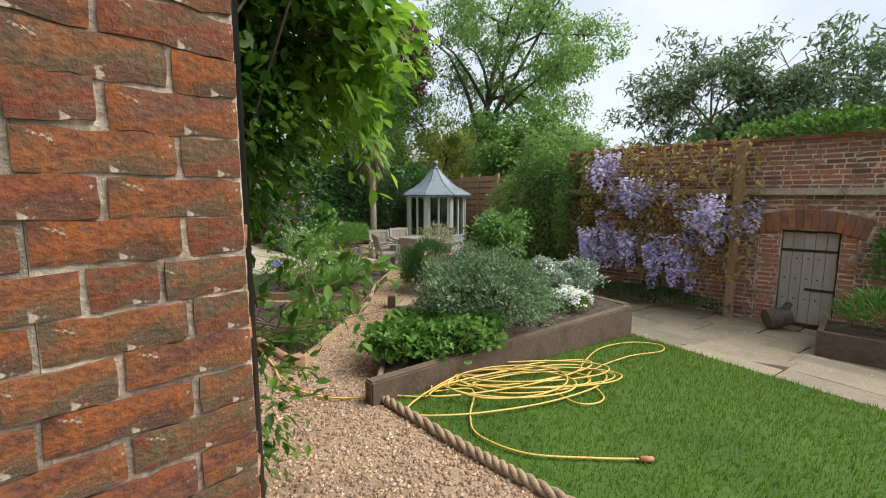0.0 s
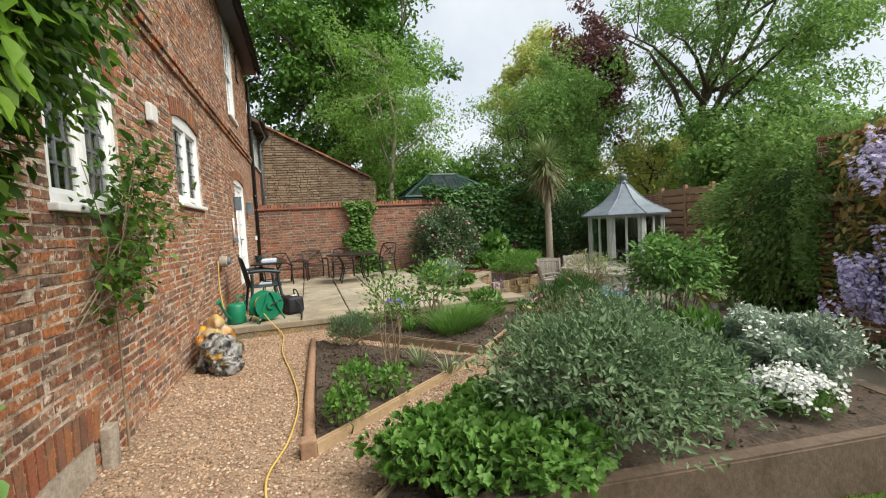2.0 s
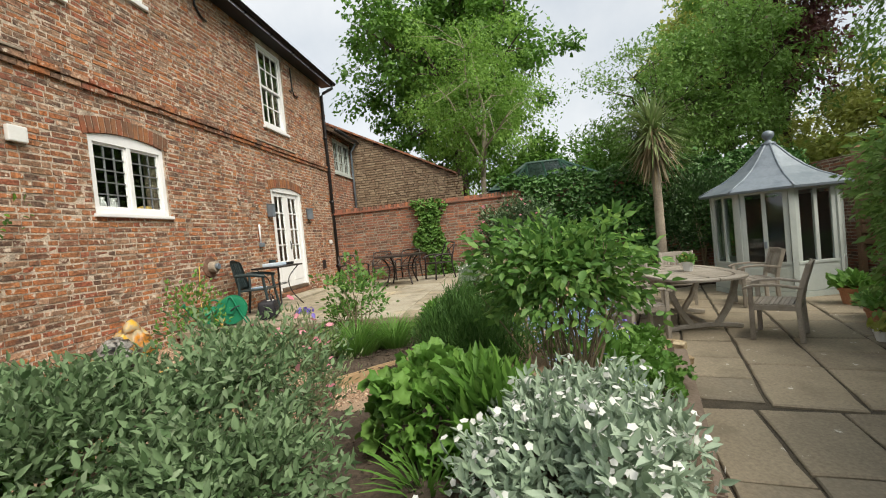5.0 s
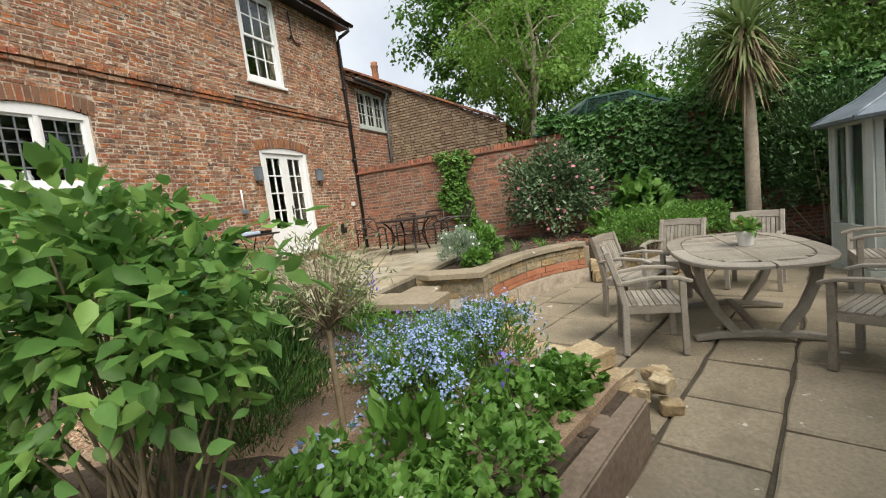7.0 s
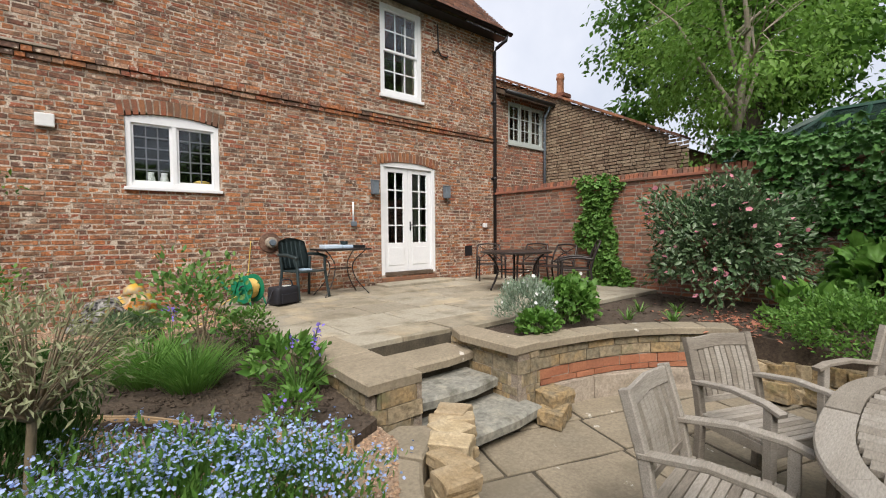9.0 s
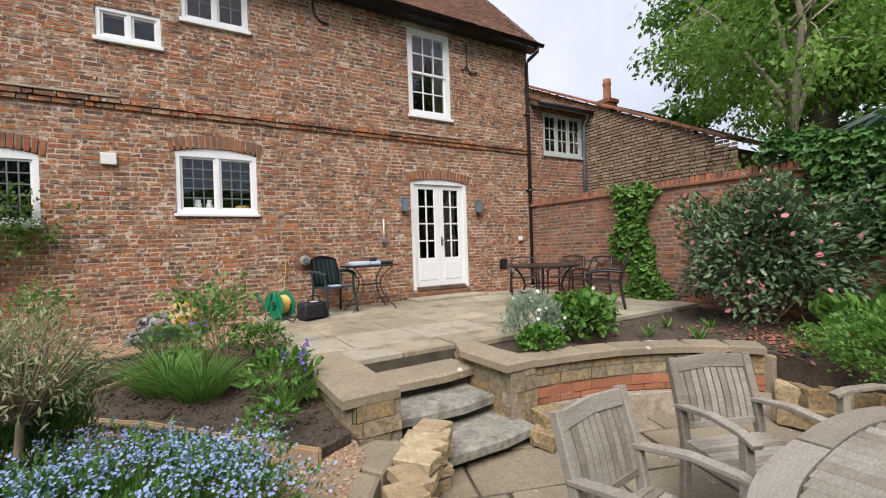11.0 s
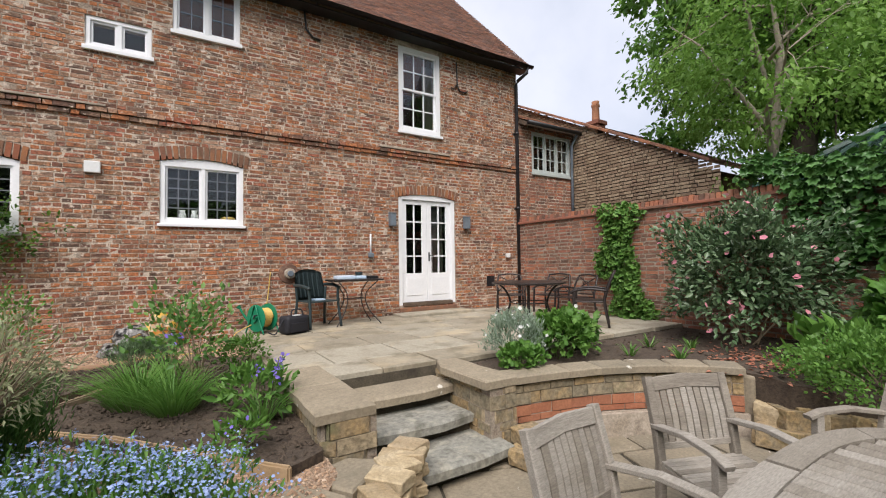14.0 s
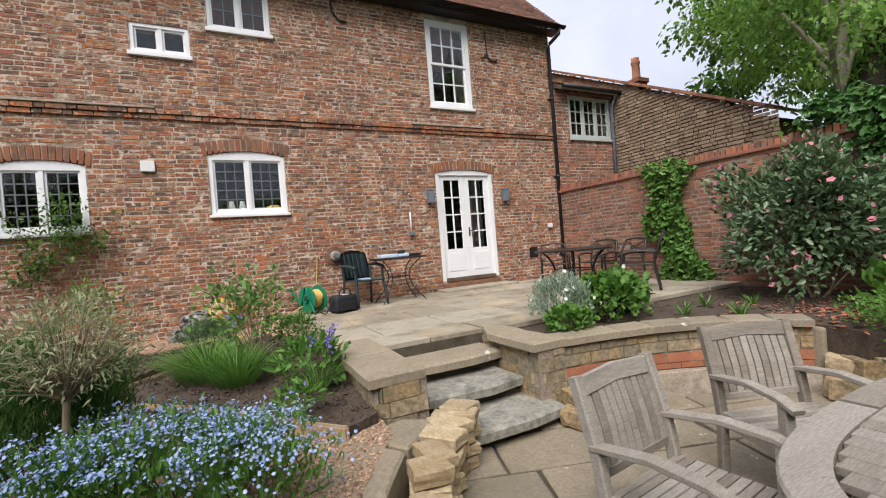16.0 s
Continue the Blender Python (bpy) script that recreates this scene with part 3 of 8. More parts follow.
def plank(name, a, b, z0a, z1a, z0b, z1b, thick, material, label, cat="edging", bevel=0.012):
    """A timber from a to b (plan), with its foot and top at each end."""
    a, b = Vector((*a, 0)), Vector((*b, 0))
    d = (b - a).normalized()
    s = Vector((-d.y, d.x, 0)) * thick / 2
    bm = bmesh.new()
    steps = 5
    rings = []
    for i in range(steps + 1):
        u = i / steps
        p = a.lerp(b, u)
        w = Vector((0, 0, random.uniform(-0.004, 0.004)))
        lo, hi = z0a + (z0b - z0a) * u, z1a + (z1b - z1a) * u
        rings.append([bm.verts.new(p + q + w) for q in (s + Vector((0, 0, lo)), -s + Vector((0, 0, lo)), -s + Vector((0, 0, hi)), s + Vector((0, 0, hi)))])
    for r0, r1 in zip(rings, rings[1:]):
        for j in range(4):
            bm.faces.new((r0[j], r0[(j + 1) % 4], r1[(j + 1) % 4], r1[j]))
    bm.faces.new(rings[0])
    bm.faces.new(rings[-1][::-1])
    bmesh.ops.recalc_face_normals(bm, faces=bm.faces)
    sharp = [e for e in bm.edges if len(e.link_faces) == 2 and e.calc_face_angle(0) > 0.8]
    bmesh.ops.bevel(bm, geom=sharp, offset=bevel, segments=2, affect="EDGES")
    return tagged(part(name, bm, material), label, cat)


plank("sleeper", (-2.35, 1.62), (-2.0, 5.2), -0.05, 0.165, -0.35, 0.1, 0.1, m_sleeper, "thick dark brown railway sleeper edging the raised bed")
plank("sleeper", (-2.05, 5.24), (-3.6, 5.78), -0.5, 0.1, -0.55, 0.06, 0.11, m_sleeper, "thick dark brown railway sleeper edging the raised bed")
plank("sleeper", (-3.6, 5.8), (-5.95, 6.55), -0.55, -0.2, -0.55, -0.2, 0.22, m_sleeper_top, "broad faded sleeper beside the paved court")
plank("edging_board", (-2.36, 1.70), (-4.2, 3.36), -0.08, 0.10, -0.2, 0.02, 0.04, m_board_old, "weathered board edging the raised bed")
plank("edging_board", (-3.28, 1.6), (-4.72, 3.27), -0.05, 0.085, -0.16, 0.0, 0.045, m_board, "plain timber board edging a soil bed")
plank("edging_board", (-4.9, 3.42), (-6.42, 1.88), -0.12, 0.03, -0.05, 0.11, 0.04, m_board_old, "weathered board edging a soil bed")
plank("edging_board", (-4.9, 3.45), (-5.62, 4.06), -0.16, 0.02, -0.2, 0.0, 0.04, m_board, "pale new board edging a soil bed")
plank("edging_board", (-5.62, 4.06), (-6.58, 5.14), -0.2, 0.0, -0.25, -0.04, 0.04, m_board, "pale new board edging a soil bed")
plank("timber_block", (-4.38, 3.42), (-4.55, 3.56), -0.2, 0.11, -0.2, 0.11, 0.1, m_sleeper, "short dark timber block at the bed's corner", "edging")
bm = bmesh.new()
tube(bm, [(-3.3, 1.57, 0.02), (-4.2, 1.575, 0.03), (-5.1, 1.60, 0.03), (-6.05, 1.63, 0.04)], 0.042, 8)
tagged(part("log_edging", bm, m_post, smooth=True), "half-round timber log edging beside gravel", "edging")
bm = bmesh.new()
box(bm, -3.34, -3.24, 1.52, 1.62, -0.05, 0.11, 0.012)
tagged(part("corner_peg", bm, m_post), "squat brown timber peg at the bed's corner", "edging")

# rope edging between gravel and lawn: three twisted strands
strands = thing("rope_edging", "thick twisted manila rope edging the lawn", "rope")
path = curve_through([(-2.3, 1.72, 0.02), (-1.5, 1.69, 0.02), (-0.9, 1.7, 0.02), (0.3, 1.68, 0.02), (1.5, 1.70, 0.02)], 190)
for s in range(3):
    pts = []
    for i, p in enumerate(path):
        a = i * 0.42 + s * 2.094
        pts.append((p[0], p[1] + 0.017 * math.cos(a), p[2] + 0.017 * math.sin(a)))
    part("strand", tube(bmesh.new(), pts, 0.019, 6), m_rope, strands, smooth=True)

# ---- house ----
FX, FY = -0.956, 0.35
H_END = -12.85
EAVE = 5.72
# openings (x left seen from the garden is the greater x): name, x0, x1, z0, z1
W0 = (-4.33, -3.36, 1.63, 2.62)
W1 = (-6.95, -5.83, 1.80, 2.80)
UW = (-10.72, -9.75, 3.79, 5.50)
SM = (-5.72, -4.96, 4.22, 4.66)
UC = (-6.90, -5.98, 4.72, 5.62)
DR = (-11.04, -9.72, 0.34, 2.54)
BV = (-12.10, -11.87, 0.62, 0.86)
CV = (-3.55, -2.75, -0.3, 0.30)
house_len = FX - H_END


def uspan(w):
    return (FX - w[1], FX - w[0], w[2], w[3])


holes = [uspan(w) for w in (W0, W1, UW, SM, UC, DR)]
arch_room = [uspan((w[0] - 0.09, w[1] + 0.09, w[2], w[3] + 0.2)) for w in (W0, W1, DR)]
course_gap = (0.0, house_len, 3.235, 3.385)
laid = holes + [uspan((w[0] - 0.08 + k * 0.1 * (w[1] - w[0]), w[1] + 0.08 - k * 0.1 * (w[1] - w[0]), w[3] - 0.04, w[3] + h)) for w in (W0, W1, DR) for k, h in ((0, 0.145), (1.0, 0.165), (2.2, 0.19))] + [course_gap, uspan(BV), uspan(CV)] + [uspan((UW[0] - 0.06, UW[1] + 0.06, UW[3], UW[3] + 0.12))]
wall_front, MF = wall("wall_house_front", FX, FY, -1, 0, house_len, -0.3, EAVE, 0.34, holes, m_brick, m_mortar, 11, 0.067, "old mottled red and brown brick house front", laid)
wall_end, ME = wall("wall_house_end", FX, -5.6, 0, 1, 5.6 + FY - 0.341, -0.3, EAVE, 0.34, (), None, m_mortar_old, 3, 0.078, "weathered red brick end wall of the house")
bm = bmesh.new()
box(bm, H_END, FX - 0.35, -5.6, -5.3, -0.3, EAVE)
box(bm, H_END, H_END + 0.3, -5.29, FY - 0.35, -0.3, EAVE)
tagged(part("wall_house_back", bm, m_mortar), "plain rear walls of the house", "wall", kind="structure")
# room surfaces behind the glass, coloured near black to imitate indoor gloom
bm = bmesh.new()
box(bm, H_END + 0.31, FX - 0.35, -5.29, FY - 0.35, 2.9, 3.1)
tagged(part("ceiling", bm, m_room_shade), "ceiling inside the house, room shade put into its colour", "ceiling", kind="structure")
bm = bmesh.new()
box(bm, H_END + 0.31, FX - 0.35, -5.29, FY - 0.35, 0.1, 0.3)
tagged(part("floor", bm, m_room_shade), "floor inside the house, room shade put into its colour", "floor", kind="structure")
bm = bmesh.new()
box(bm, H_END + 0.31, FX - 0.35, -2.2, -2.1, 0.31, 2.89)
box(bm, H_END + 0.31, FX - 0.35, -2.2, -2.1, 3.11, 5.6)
tagged(part("wall_inside", bm, m_room_shade), "added backing wall inside the house, coloured as room shade", "wall", kind="structure")

# projecting band of brick between the storeys: two courses with a stone drip
band = thing("string_course", "weathered projecting brick and stone band on the house", "trim", kind="structure")
for i, (z0, z1, out) in enumerate(((3.236, 3.306, 0.034), (3.309, 3.383, 0.056))):
    c = brick_boxes(house_len, z0, z1, [(FX + 10.35 - 0.0 - 0.6, FX + 10.35, 0, 0)], 0.075, 0.225, 0.008, out, 40 + i)
    ob = bricks("band_course", MF, c, m_brick, band)
for i, (a, b) in enumerate(((-3.3, -1.0), (-5.2, -3.35), (-10.9, -9.3))):
    bm = boxed(a, b, FY - 0.01, FY + 0.075, 3.386, 3.418, 0.008)
    part("drip_stone", bm, m_concrete, band, "weathered stone drip")


def voussoirs(parent, w, height, rise, count, material=None):
    """A flat arch of bricks on end above an opening."""
    x0, x1, zt = w[0] - 0.07, w[1] + 0.07, w[3]
    cx, half = (x0 + x1) / 2, (x1 - x0) / 2
    for i in range(count):
        ua, ub = -1 + 2 * i / count, -1 + 2 * (i + 1) / count
        bm = bmesh.new()
        ps = []
        for u in (ua + 0.26 / count, ub - 0.26 / count):
            lo = zt - rise * u * u
            ps.append((cx + half * u, lo))
            ps.append((cx + half * u * 1.05 , lo + height))
        (xa, za), (xb, zb), (xc, zc), (xd, zd) = ps
        dep = FY + 0.012 + random.uniform(-0.003, 0.004)
        front = [bm.verts.new((x, dep, z)) for x, z in ((xa, za), (xc, zc), (xd, zd), (xb, zb))]
        back = [bm.verts.new((x, FY - 0.1, z)) for x, z in ((xa, za), (xc, zc), (xd, zd), (xb, zb))]
        bm.faces.new(front)
        for j in range(4):
            bm.faces.new((front[j], back[j], back[(j + 1) % 4], front[(j + 1) % 4]))
        part("arch_brick", bm, material or m_arch, parent)


m_arch = mat("arch_brick", [(0.13, 0.075, 0.05), (0.30, 0.10, 0.05), (0.18, 0.10, 0.065), (0.34, 0.14, 0.06), (0.15, 0.08, 0.05), (0.25, 0.12, 0.07)], 0.9, scale=5, fine=55, grain=0.6, bump=0.6, rand="object")
arches = {}
for nm, w, hgt, rise, cnt in (("window_arch", W0, 0.19, 0.085, 15), ("window_arch", W1, 0.19, 0.085, 16), ("door_arch", DR, 0.18, 0.085, 18)):
    arch = thing(nm, "shallow arch of bricks on end above an opening", "arch", kind="structure")
    voussoirs(arch, w, hgt, rise, cnt)


def pane(name, x0, x1, y, z0, z1, parent):
    bm = boxed(x0, x1, y - 0.003, y + 0.003, z0, z1)
    ob = part(name, bm, m_glass, parent)
    ob.visible_shadow = False
    return ob


def bar(parent, name, x0, x1, z0, z1, y0, y1, material, bevel=0.004, label=""):
    return part(name, boxed(x0, x1, y0, y1, z0, z1, bevel), material, parent, label)


def arched_head(parent, name, x0, x1, z_top, rise, z_low, y0, y1, material):
    """The head of a frame: its top a shallow arch, its foot level."""
    bm = bmesh.new()
    us = np.linspace(-1, 1, 13)
    cx, half = (x0 + x1) / 2, (x1 - x0) / 2
    rows = [[bm.verts.new((cx + half * u, y, z)) for u in us for z in (z_low, z_top - rise * u * u)] for y in (y0, y1)]
    a, b = rows
    for i in range(0, 24, 2):
        bm.faces.new((a[i], a[i + 1], a[i + 3], a[i + 2]))
        bm.faces.new((b[i], b[i + 2], b[i + 3], b[i + 1]))
        bm.faces.new((a[i + 1], b[i + 1], b[i + 3], a[i + 3]))
        bm.faces.new((a[i], a[i + 2], b[i + 2], b[i]))
    bm.faces.new((a[0], b[0], b[1], a[1]))
    bm.faces.new((a[24], a[25], b[25], b[24]))
    return part(name, bm, material, parent)


def window(name, w, label, lights=2, cols=3, rows=5, leaded=True, sash=False, sill=0.06, frame_w=0.065, paint=None, y=FY, curved=0.0):
    paint = paint or m_white
    x0, x1, z0, z1 = w
    ob = thing(name, label, "window", kind="structure")
    ya, yb = y - 0.10, y - 0.015
    top = z1 - frame_w - curved if curved else z1 - 0.002
    bar(ob, "window_frame", x0 + 0.002, x0 + frame_w, z0 + 0.002, top, ya, yb, paint)
    bar(ob, "window_frame", x1 - frame_w, x1 - 0.002, z0 + 0.002, top, ya, yb, paint)
    if curved:
        arched_head(ob, "window_frame", x0 + 0.002, x1 - 0.002, z1 - 0.002, curved, z1 - frame_w - curved, ya, yb, paint)
    else:
        bar(ob, "window_frame", x0 + frame_w, x1 - frame_w, z1 - frame_w, z1 - 0.002, ya, yb, paint)
    bar(ob, "window_frame", x0 + frame_w, x1 - frame_w, z0 + 0.002, z0 + frame_w, ya, yb, paint)
    bar(ob, "window_sill", x0 - 0.03, x1 + 0.03, z0 - sill, z0 - 0.001, y - 0.10, y + 0.05, paint, 0.008, "white painted sill")
    ix0, ix1, iz0, iz1 = x0 + frame_w, x1 - frame_w, z0 + frame_w, z1 - frame_w - curved
    edges = np.linspace(ix0, ix1, lights + 1)
    mull = 0.055
    for i in range(1, lights):
        bar(ob, "mullion", edges[i] - mull / 2, edges[i] + mull / 2, iz0, iz1, ya + 0.01, yb - 0.003, paint)
    for i in range(lights):
        a = edges[i] + (mull / 2 if i else 0)
        b = edges[i + 1] - (mull / 2 if i < lights - 1 else 0)
        if sash:
            zm = (iz0 + iz1) / 2
            for za, zb, yy in ((iz0, zm + 0.02, ya + 0.02), (zm - 0.02, iz1, ya + 0.05)):
                s = part("sash", boxed(a, b, yy - 0.016, yy + 0.016, za, za + 0.045, 0.004), paint, ob)
                for (p, q, r, t) in ((a, b, zb - 0.04, zb), (a, a + 0.045, za + 0.045, zb - 0.04), (b - 0.045, b, za + 0.045, zb - 0.04)):
                    part("rail", boxed(p, q, yy - 0.016, yy + 0.016, r, t, 0.004), paint, s)
                for c in range(1, cols):
                    xx = a + 0.045 + (b - a - 0.09) * c / cols
                    part("glazing_bar", boxed(xx - 0.011, xx + 0.011, yy - 0.012, yy + 0.012, za + 0.045, zb - 0.04), paint, s)
                for r in range(1, rows // 2):
                    zz = za + 0.045 + (zb - za - 0.085) * r / (rows // 2)
                    part("glazing_bar", boxed(a + 0.045, b - 0.045, yy - 0.0115, yy + 0.0115, zz - 0.011, zz + 0.011), paint, s)
                pane("pane", a + 0.04, b - 0.04, yy, za + 0.04, zb - 0.035, s)
        else:
            cs = part("casement", boxed(a, a + 0.03, ya + 0.03, ya + 0.06, iz0, iz1, 0.003), paint, ob)
            for (p, q, r, t) in ((b - 0.03, b, iz0, iz1), (a + 0.03, b - 0.03, iz0, iz0 + 0.03), (a + 0.03, b - 0.03, iz1 - 0.03, iz1)):
                part("rail", boxed(p, q, ya + 0.03, ya + 0.06, r, t, 0.003), paint, cs)
            th = 0.008 if leaded else 0.011
            bm_ = m_lattice if leaded else paint
            for c in range(1, cols):
                xx = a + 0.03 + (b - a - 0.06) * c / cols
                part("glazing_bar", boxed(xx - th, xx + th, ya + 0.035, ya + 0.055, iz0 + 0.03, iz1 - 0.03), bm_, cs)
            for r in range(1, rows):
                zz = iz0 + 0.03 + (iz1 - iz0 - 0.06) * r / rows
                part("glazing_bar", boxed(a + 0.03, b - 0.03, ya + 0.0355, ya + 0.0545, zz - th, zz + th), bm_, cs)
            pane("pane", a + 0.025, b - 0.025, ya + 0.045, iz0 + 0.025, iz1 - 0.025, cs)
    return ob


window("window_1", W0, "white casement window with dark leaded panes under a shallow arch", curved=0.075, sill=0.045)
window("window_2", W1, "white casement window with dark leaded panes under a shallow arch", curved=0.075, sill=0.045)
window("window_3", UW, "tall white sash window of twelve small panes", 1, 3, 4, sash=True, frame_w=0.085)
window("window_4", SM, "small white two-light window high in the wall", 2, 1, 1, leaded=False, frame_w=0.055)
window("window_5", UC, "white upper casement window with leaded panes", 2, 2, 3, frame_w=0.055)


def curtain(name, x0, x1, y, z0, z1, label):
    bm = bmesh.new()
    n_ = 36
    top = [bm.verts.new((x0 + (x1 - x0) * i / n_, y + 0.03 * math.sin(i * 1.1), z1)) for i in range(n_ + 1)]
    bot = [bm.verts.new((x0 + (x1 - x0) * i / n_, y + 0.045 * math.sin(i * 1.1 + 0.4), z0)) for i in range(n_ + 1)]
    for i in range(n_):
        bm.faces.new((top[i], top[i + 1], bot[i + 1], bot[i]))
    bmesh.ops.solidify(bm, geom=bm.faces[:], thickness=0.004)
    return tagged(part(name, bm, m_curtain, smooth=True), label, "curtain")


curtain("curtain", -10.98, -10.72, FY - 0.42, 0.32, 2.5, "cream curtain hanging inside the french doors")
curtain("curtain", -10.76, -10.52, FY - 0.42, 3.75, 5.4, "cream curtain hanging inside the sash window")

# french doors
door = thing("door_1", "white glazed french doors shut above a brick step", "door", kind="structure")
x0, x1, z0, z1 = DR
for a, b, c, d in ((x0 + 0.002, x0 + 0.085, z0, z1 - 0.002), (x1 - 0.085, x1 - 0.002, z0, z1 - 0.11)):
    d = min(d, z1 - 0.11)
    bar(door, "door_frame", a, b, c, d, FY - 0.13, FY - 0.012, m_white)
arched_head(door, "door_frame", x0 + 0.002, x1 - 0.002, z1 - 0.002, 0.075, z1 - 0.11, FY - 0.13, FY - 0.012, m_white)
bar(door, "threshold", x0 + 0.085, x1 - 0.085, z0 - 0.02, z0 + 0.045, FY - 0.13, FY + 0.02, m_sleeper, 0.006, "dark timber threshold")
mid = (x0 + x1) / 2
for s, (a, b) in enumerate(((x0 + 0.088, mid - 0.002), (mid + 0.002, x1 - 0.088))):
    zb_, zt_, zp = z0 + 0.05, z1 - 0.115, z0 + 0.62
    yy = FY - 0.07
    leaf_ = part("door_leaf", boxed(a, b, yy - 0.022, yy + 0.022, zb_, zp, 0.004), m_white, door)
    part("raised_panel", boxed(a + 0.1, b - 0.1, yy + 0.022, yy + 0.030, zb_ + 0.13, zp - 0.09, 0.004), m_white, leaf_)
    for (p, q, r, t) in ((a, a + 0.105, zp, zt_), (b - 0.105, b, zp, zt_), (a + 0.105, b - 0.105, zt_ - 0.09, zt_)):
        part("stile", boxed(p, q, yy - 0.022, yy + 0.022, r + 0.001, t, 0.004), m_white, leaf_)
    ga, gb2, gz0, gz1 = a + 0.105, b - 0.105, zp, zt_ - 0.09
    part("glazing_bar", boxed((ga + gb2) / 2 - 0.012, (ga + gb2) / 2 + 0.012, yy - 0.015, yy + 0.015, gz0, gz1), m_white, leaf_)
    for r in range(1, 4):
        zz = gz0 + (gz1 - gz0) * r / 4
        part("glazing_bar", boxed(ga, gb2, yy - 0.0145, yy + 0.0145, zz - 0.012, zz + 0.012), m_white, leaf_)
    pane("pane", ga - 0.004, gb2 + 0.004, yy, gz0 - 0.004, gz1 + 0.004, leaf_)
    if s == 0:
        h_ = part("door_handle", boxed(b - 0.06, b - 0.03, yy + 0.022, yy + 0.032, z0 + 0.86, z0 + 1.04, 0.004), m_black, leaf_, "black lever handle")
        part("lever", tube(bmesh.new(), [(b - 0.045, yy + 0.03, z0 + 0.97), (b - 0.045, yy + 0.07, z0 + 0.97), (b - 0.14, yy + 0.07, z0 + 0.965)], 0.009, 8), m_black, h_, smooth=True)

# main roof: rafters' plane with clay tiles, gable at the far end
PITCH = radians(46)


def tile_roof(name, x0, x1, y_eave, z_eave, run, pitch, into, material, label, gauge=0.11, width=0.17, sweep=0.0):
    """Tiles on a slope that rises away from y_eave; into is -1 when it rises towards -y."""
    ob = thing(name, label, "roof", kind="structure")
    bm = bmesh.new()
    cs, sn = math.cos(pitch), math.sin(pitch)
    th = 0.1
    prof = [(0, 0), (run, run * sn / cs)]
    a = [(x, y_eave + into * p[0], z_eave + p[1]) for x in (x0, x1) for p in prof]
    lo = [(p[0], p[1], p[2] - th) for p in a]
    vs = [bm.verts.new(p) for p in a + lo]
    for f in ((0, 1, 3, 2), (4, 6, 7, 5), (0, 2, 6, 4), (1, 5, 7, 3), (0, 4, 5, 1), (2, 3, 7, 6)):
        bm.faces.new([vs[i] for i in f])
    part("deck", bm, m_sleeper, ob)
    g = np.random.default_rng(5)
    v = []
    rows = int(run / cs / gauge)
    for r in range(rows):
        s = r * gauge
        x = x0 - (width / 2 if r % 2 else 0)
        while x < x1:
            xa, xb = max(x, x0) + 0.003, min(x + width, x1) - 0.003
            if xb - xa > 0.02:
                j = g.uniform(0, 0.012, 4)
                for (xx, ss, hh) in ((xa, s - 0.02, 0.035 + j[0]), (xb, s - 0.02, 0.035 + j[1]), (xb, s + gauge + 0.05, 0.012), (xa, s + gauge + 0.05, 0.012), (xa, s - 0.02, 0.018 + j[0]), (xb, s - 0.02, 0.018 + j[1])):
                    v.append((xx, y_eave + into * (ss * cs - hh * sn * 0), z_eave + ss * sn + hh / cs))
            x += width
    v = np.array(v)
    k_ = len(v) // 6
    f = (np.array([(0, 1, 2, 3), (4, 5, 1, 0)])[None] + 6 * np.arange(k_)[:, None, None]).reshape(-1, 4)
    t_ = raw("tiles", v, f, material, ob)
    t_["kind"] = "stuff"
    return ob


tile_roof("roof_house", H_END - 0.12, FX + 0.1, FY + 0.3, EAVE - 0.02, 3.4, PITCH, -1, m_tile, "steep brown clay tile roof of the house")
bm = bmesh.new()
zr = EAVE - 0.12 + 3.4 * math.tan(PITCH)
for v in ((H_END - 0.12, FY - 3.1, zr), (FX + 0.1, FY - 3.1, zr), (FX + 0.1, FY - 6.4, EAVE - 0.2), (H_END - 0.12, FY - 6.4, EAVE - 0.2)):
    bm.verts.new(v)
bm.faces.new(bm.verts[:])
bmesh.ops.solidify(bm, geom=bm.faces[:], thickness=0.1)
tagged(part("roof_house_back", bm, m_tile), "rear slope of the house roof", "roof", kind="structure")
for x, nm in ((H_END + 0.02, "wall_gable_far"), (FX - 0.32, "wall_gable_near")):
    bm = bmesh.new()
    fr = [bm.verts.new((x, yy, zz)) for yy, zz in ((FY - 0.3, EAVE + 0.001), (-5.6, EAVE + 0.001), (FY - 3.1, zr - 0.25))]
    bm.faces.new(fr)
    bmesh.ops.solidify(bm, geom=bm.faces[:], thickness=0.3)
    tagged(part(nm, bm, m_brick_red), "plain brick gable under the roof", "wall", kind="structure")

# gutter and downpipes
gut = thing("gutter", "black iron half-round gutter under the eaves", "gutter")
bm = bmesh.new()
prof = [(0.06 * math.cos(a), 0.06 * math.sin(a)) for a in np.linspace(math.pi, 2 * math.pi, 9)]
gx0, gx1 = H_END - 0.18, FX + 0.1
ra = [[bm.verts.new((x, FY + 0.36 + p, EAVE - 0.05 + q)) for p, q in prof] for x in (gx0, gx1)]
for i in range(8):
    bm.faces.new((ra[0][i], ra[0][i + 1], ra[1][i + 1], ra[1][i]))
bmesh.ops.solidify(bm, geom=bm.faces[:], thickness=0.006)
part("trough", bm, m_black, gut, smooth=True)
part("fascia", boxed(gx0 + 0.06, gx1, FY + 0.012, FY + 0.29, EAVE - 0.135, EAVE - 0.115), m_black, gut)
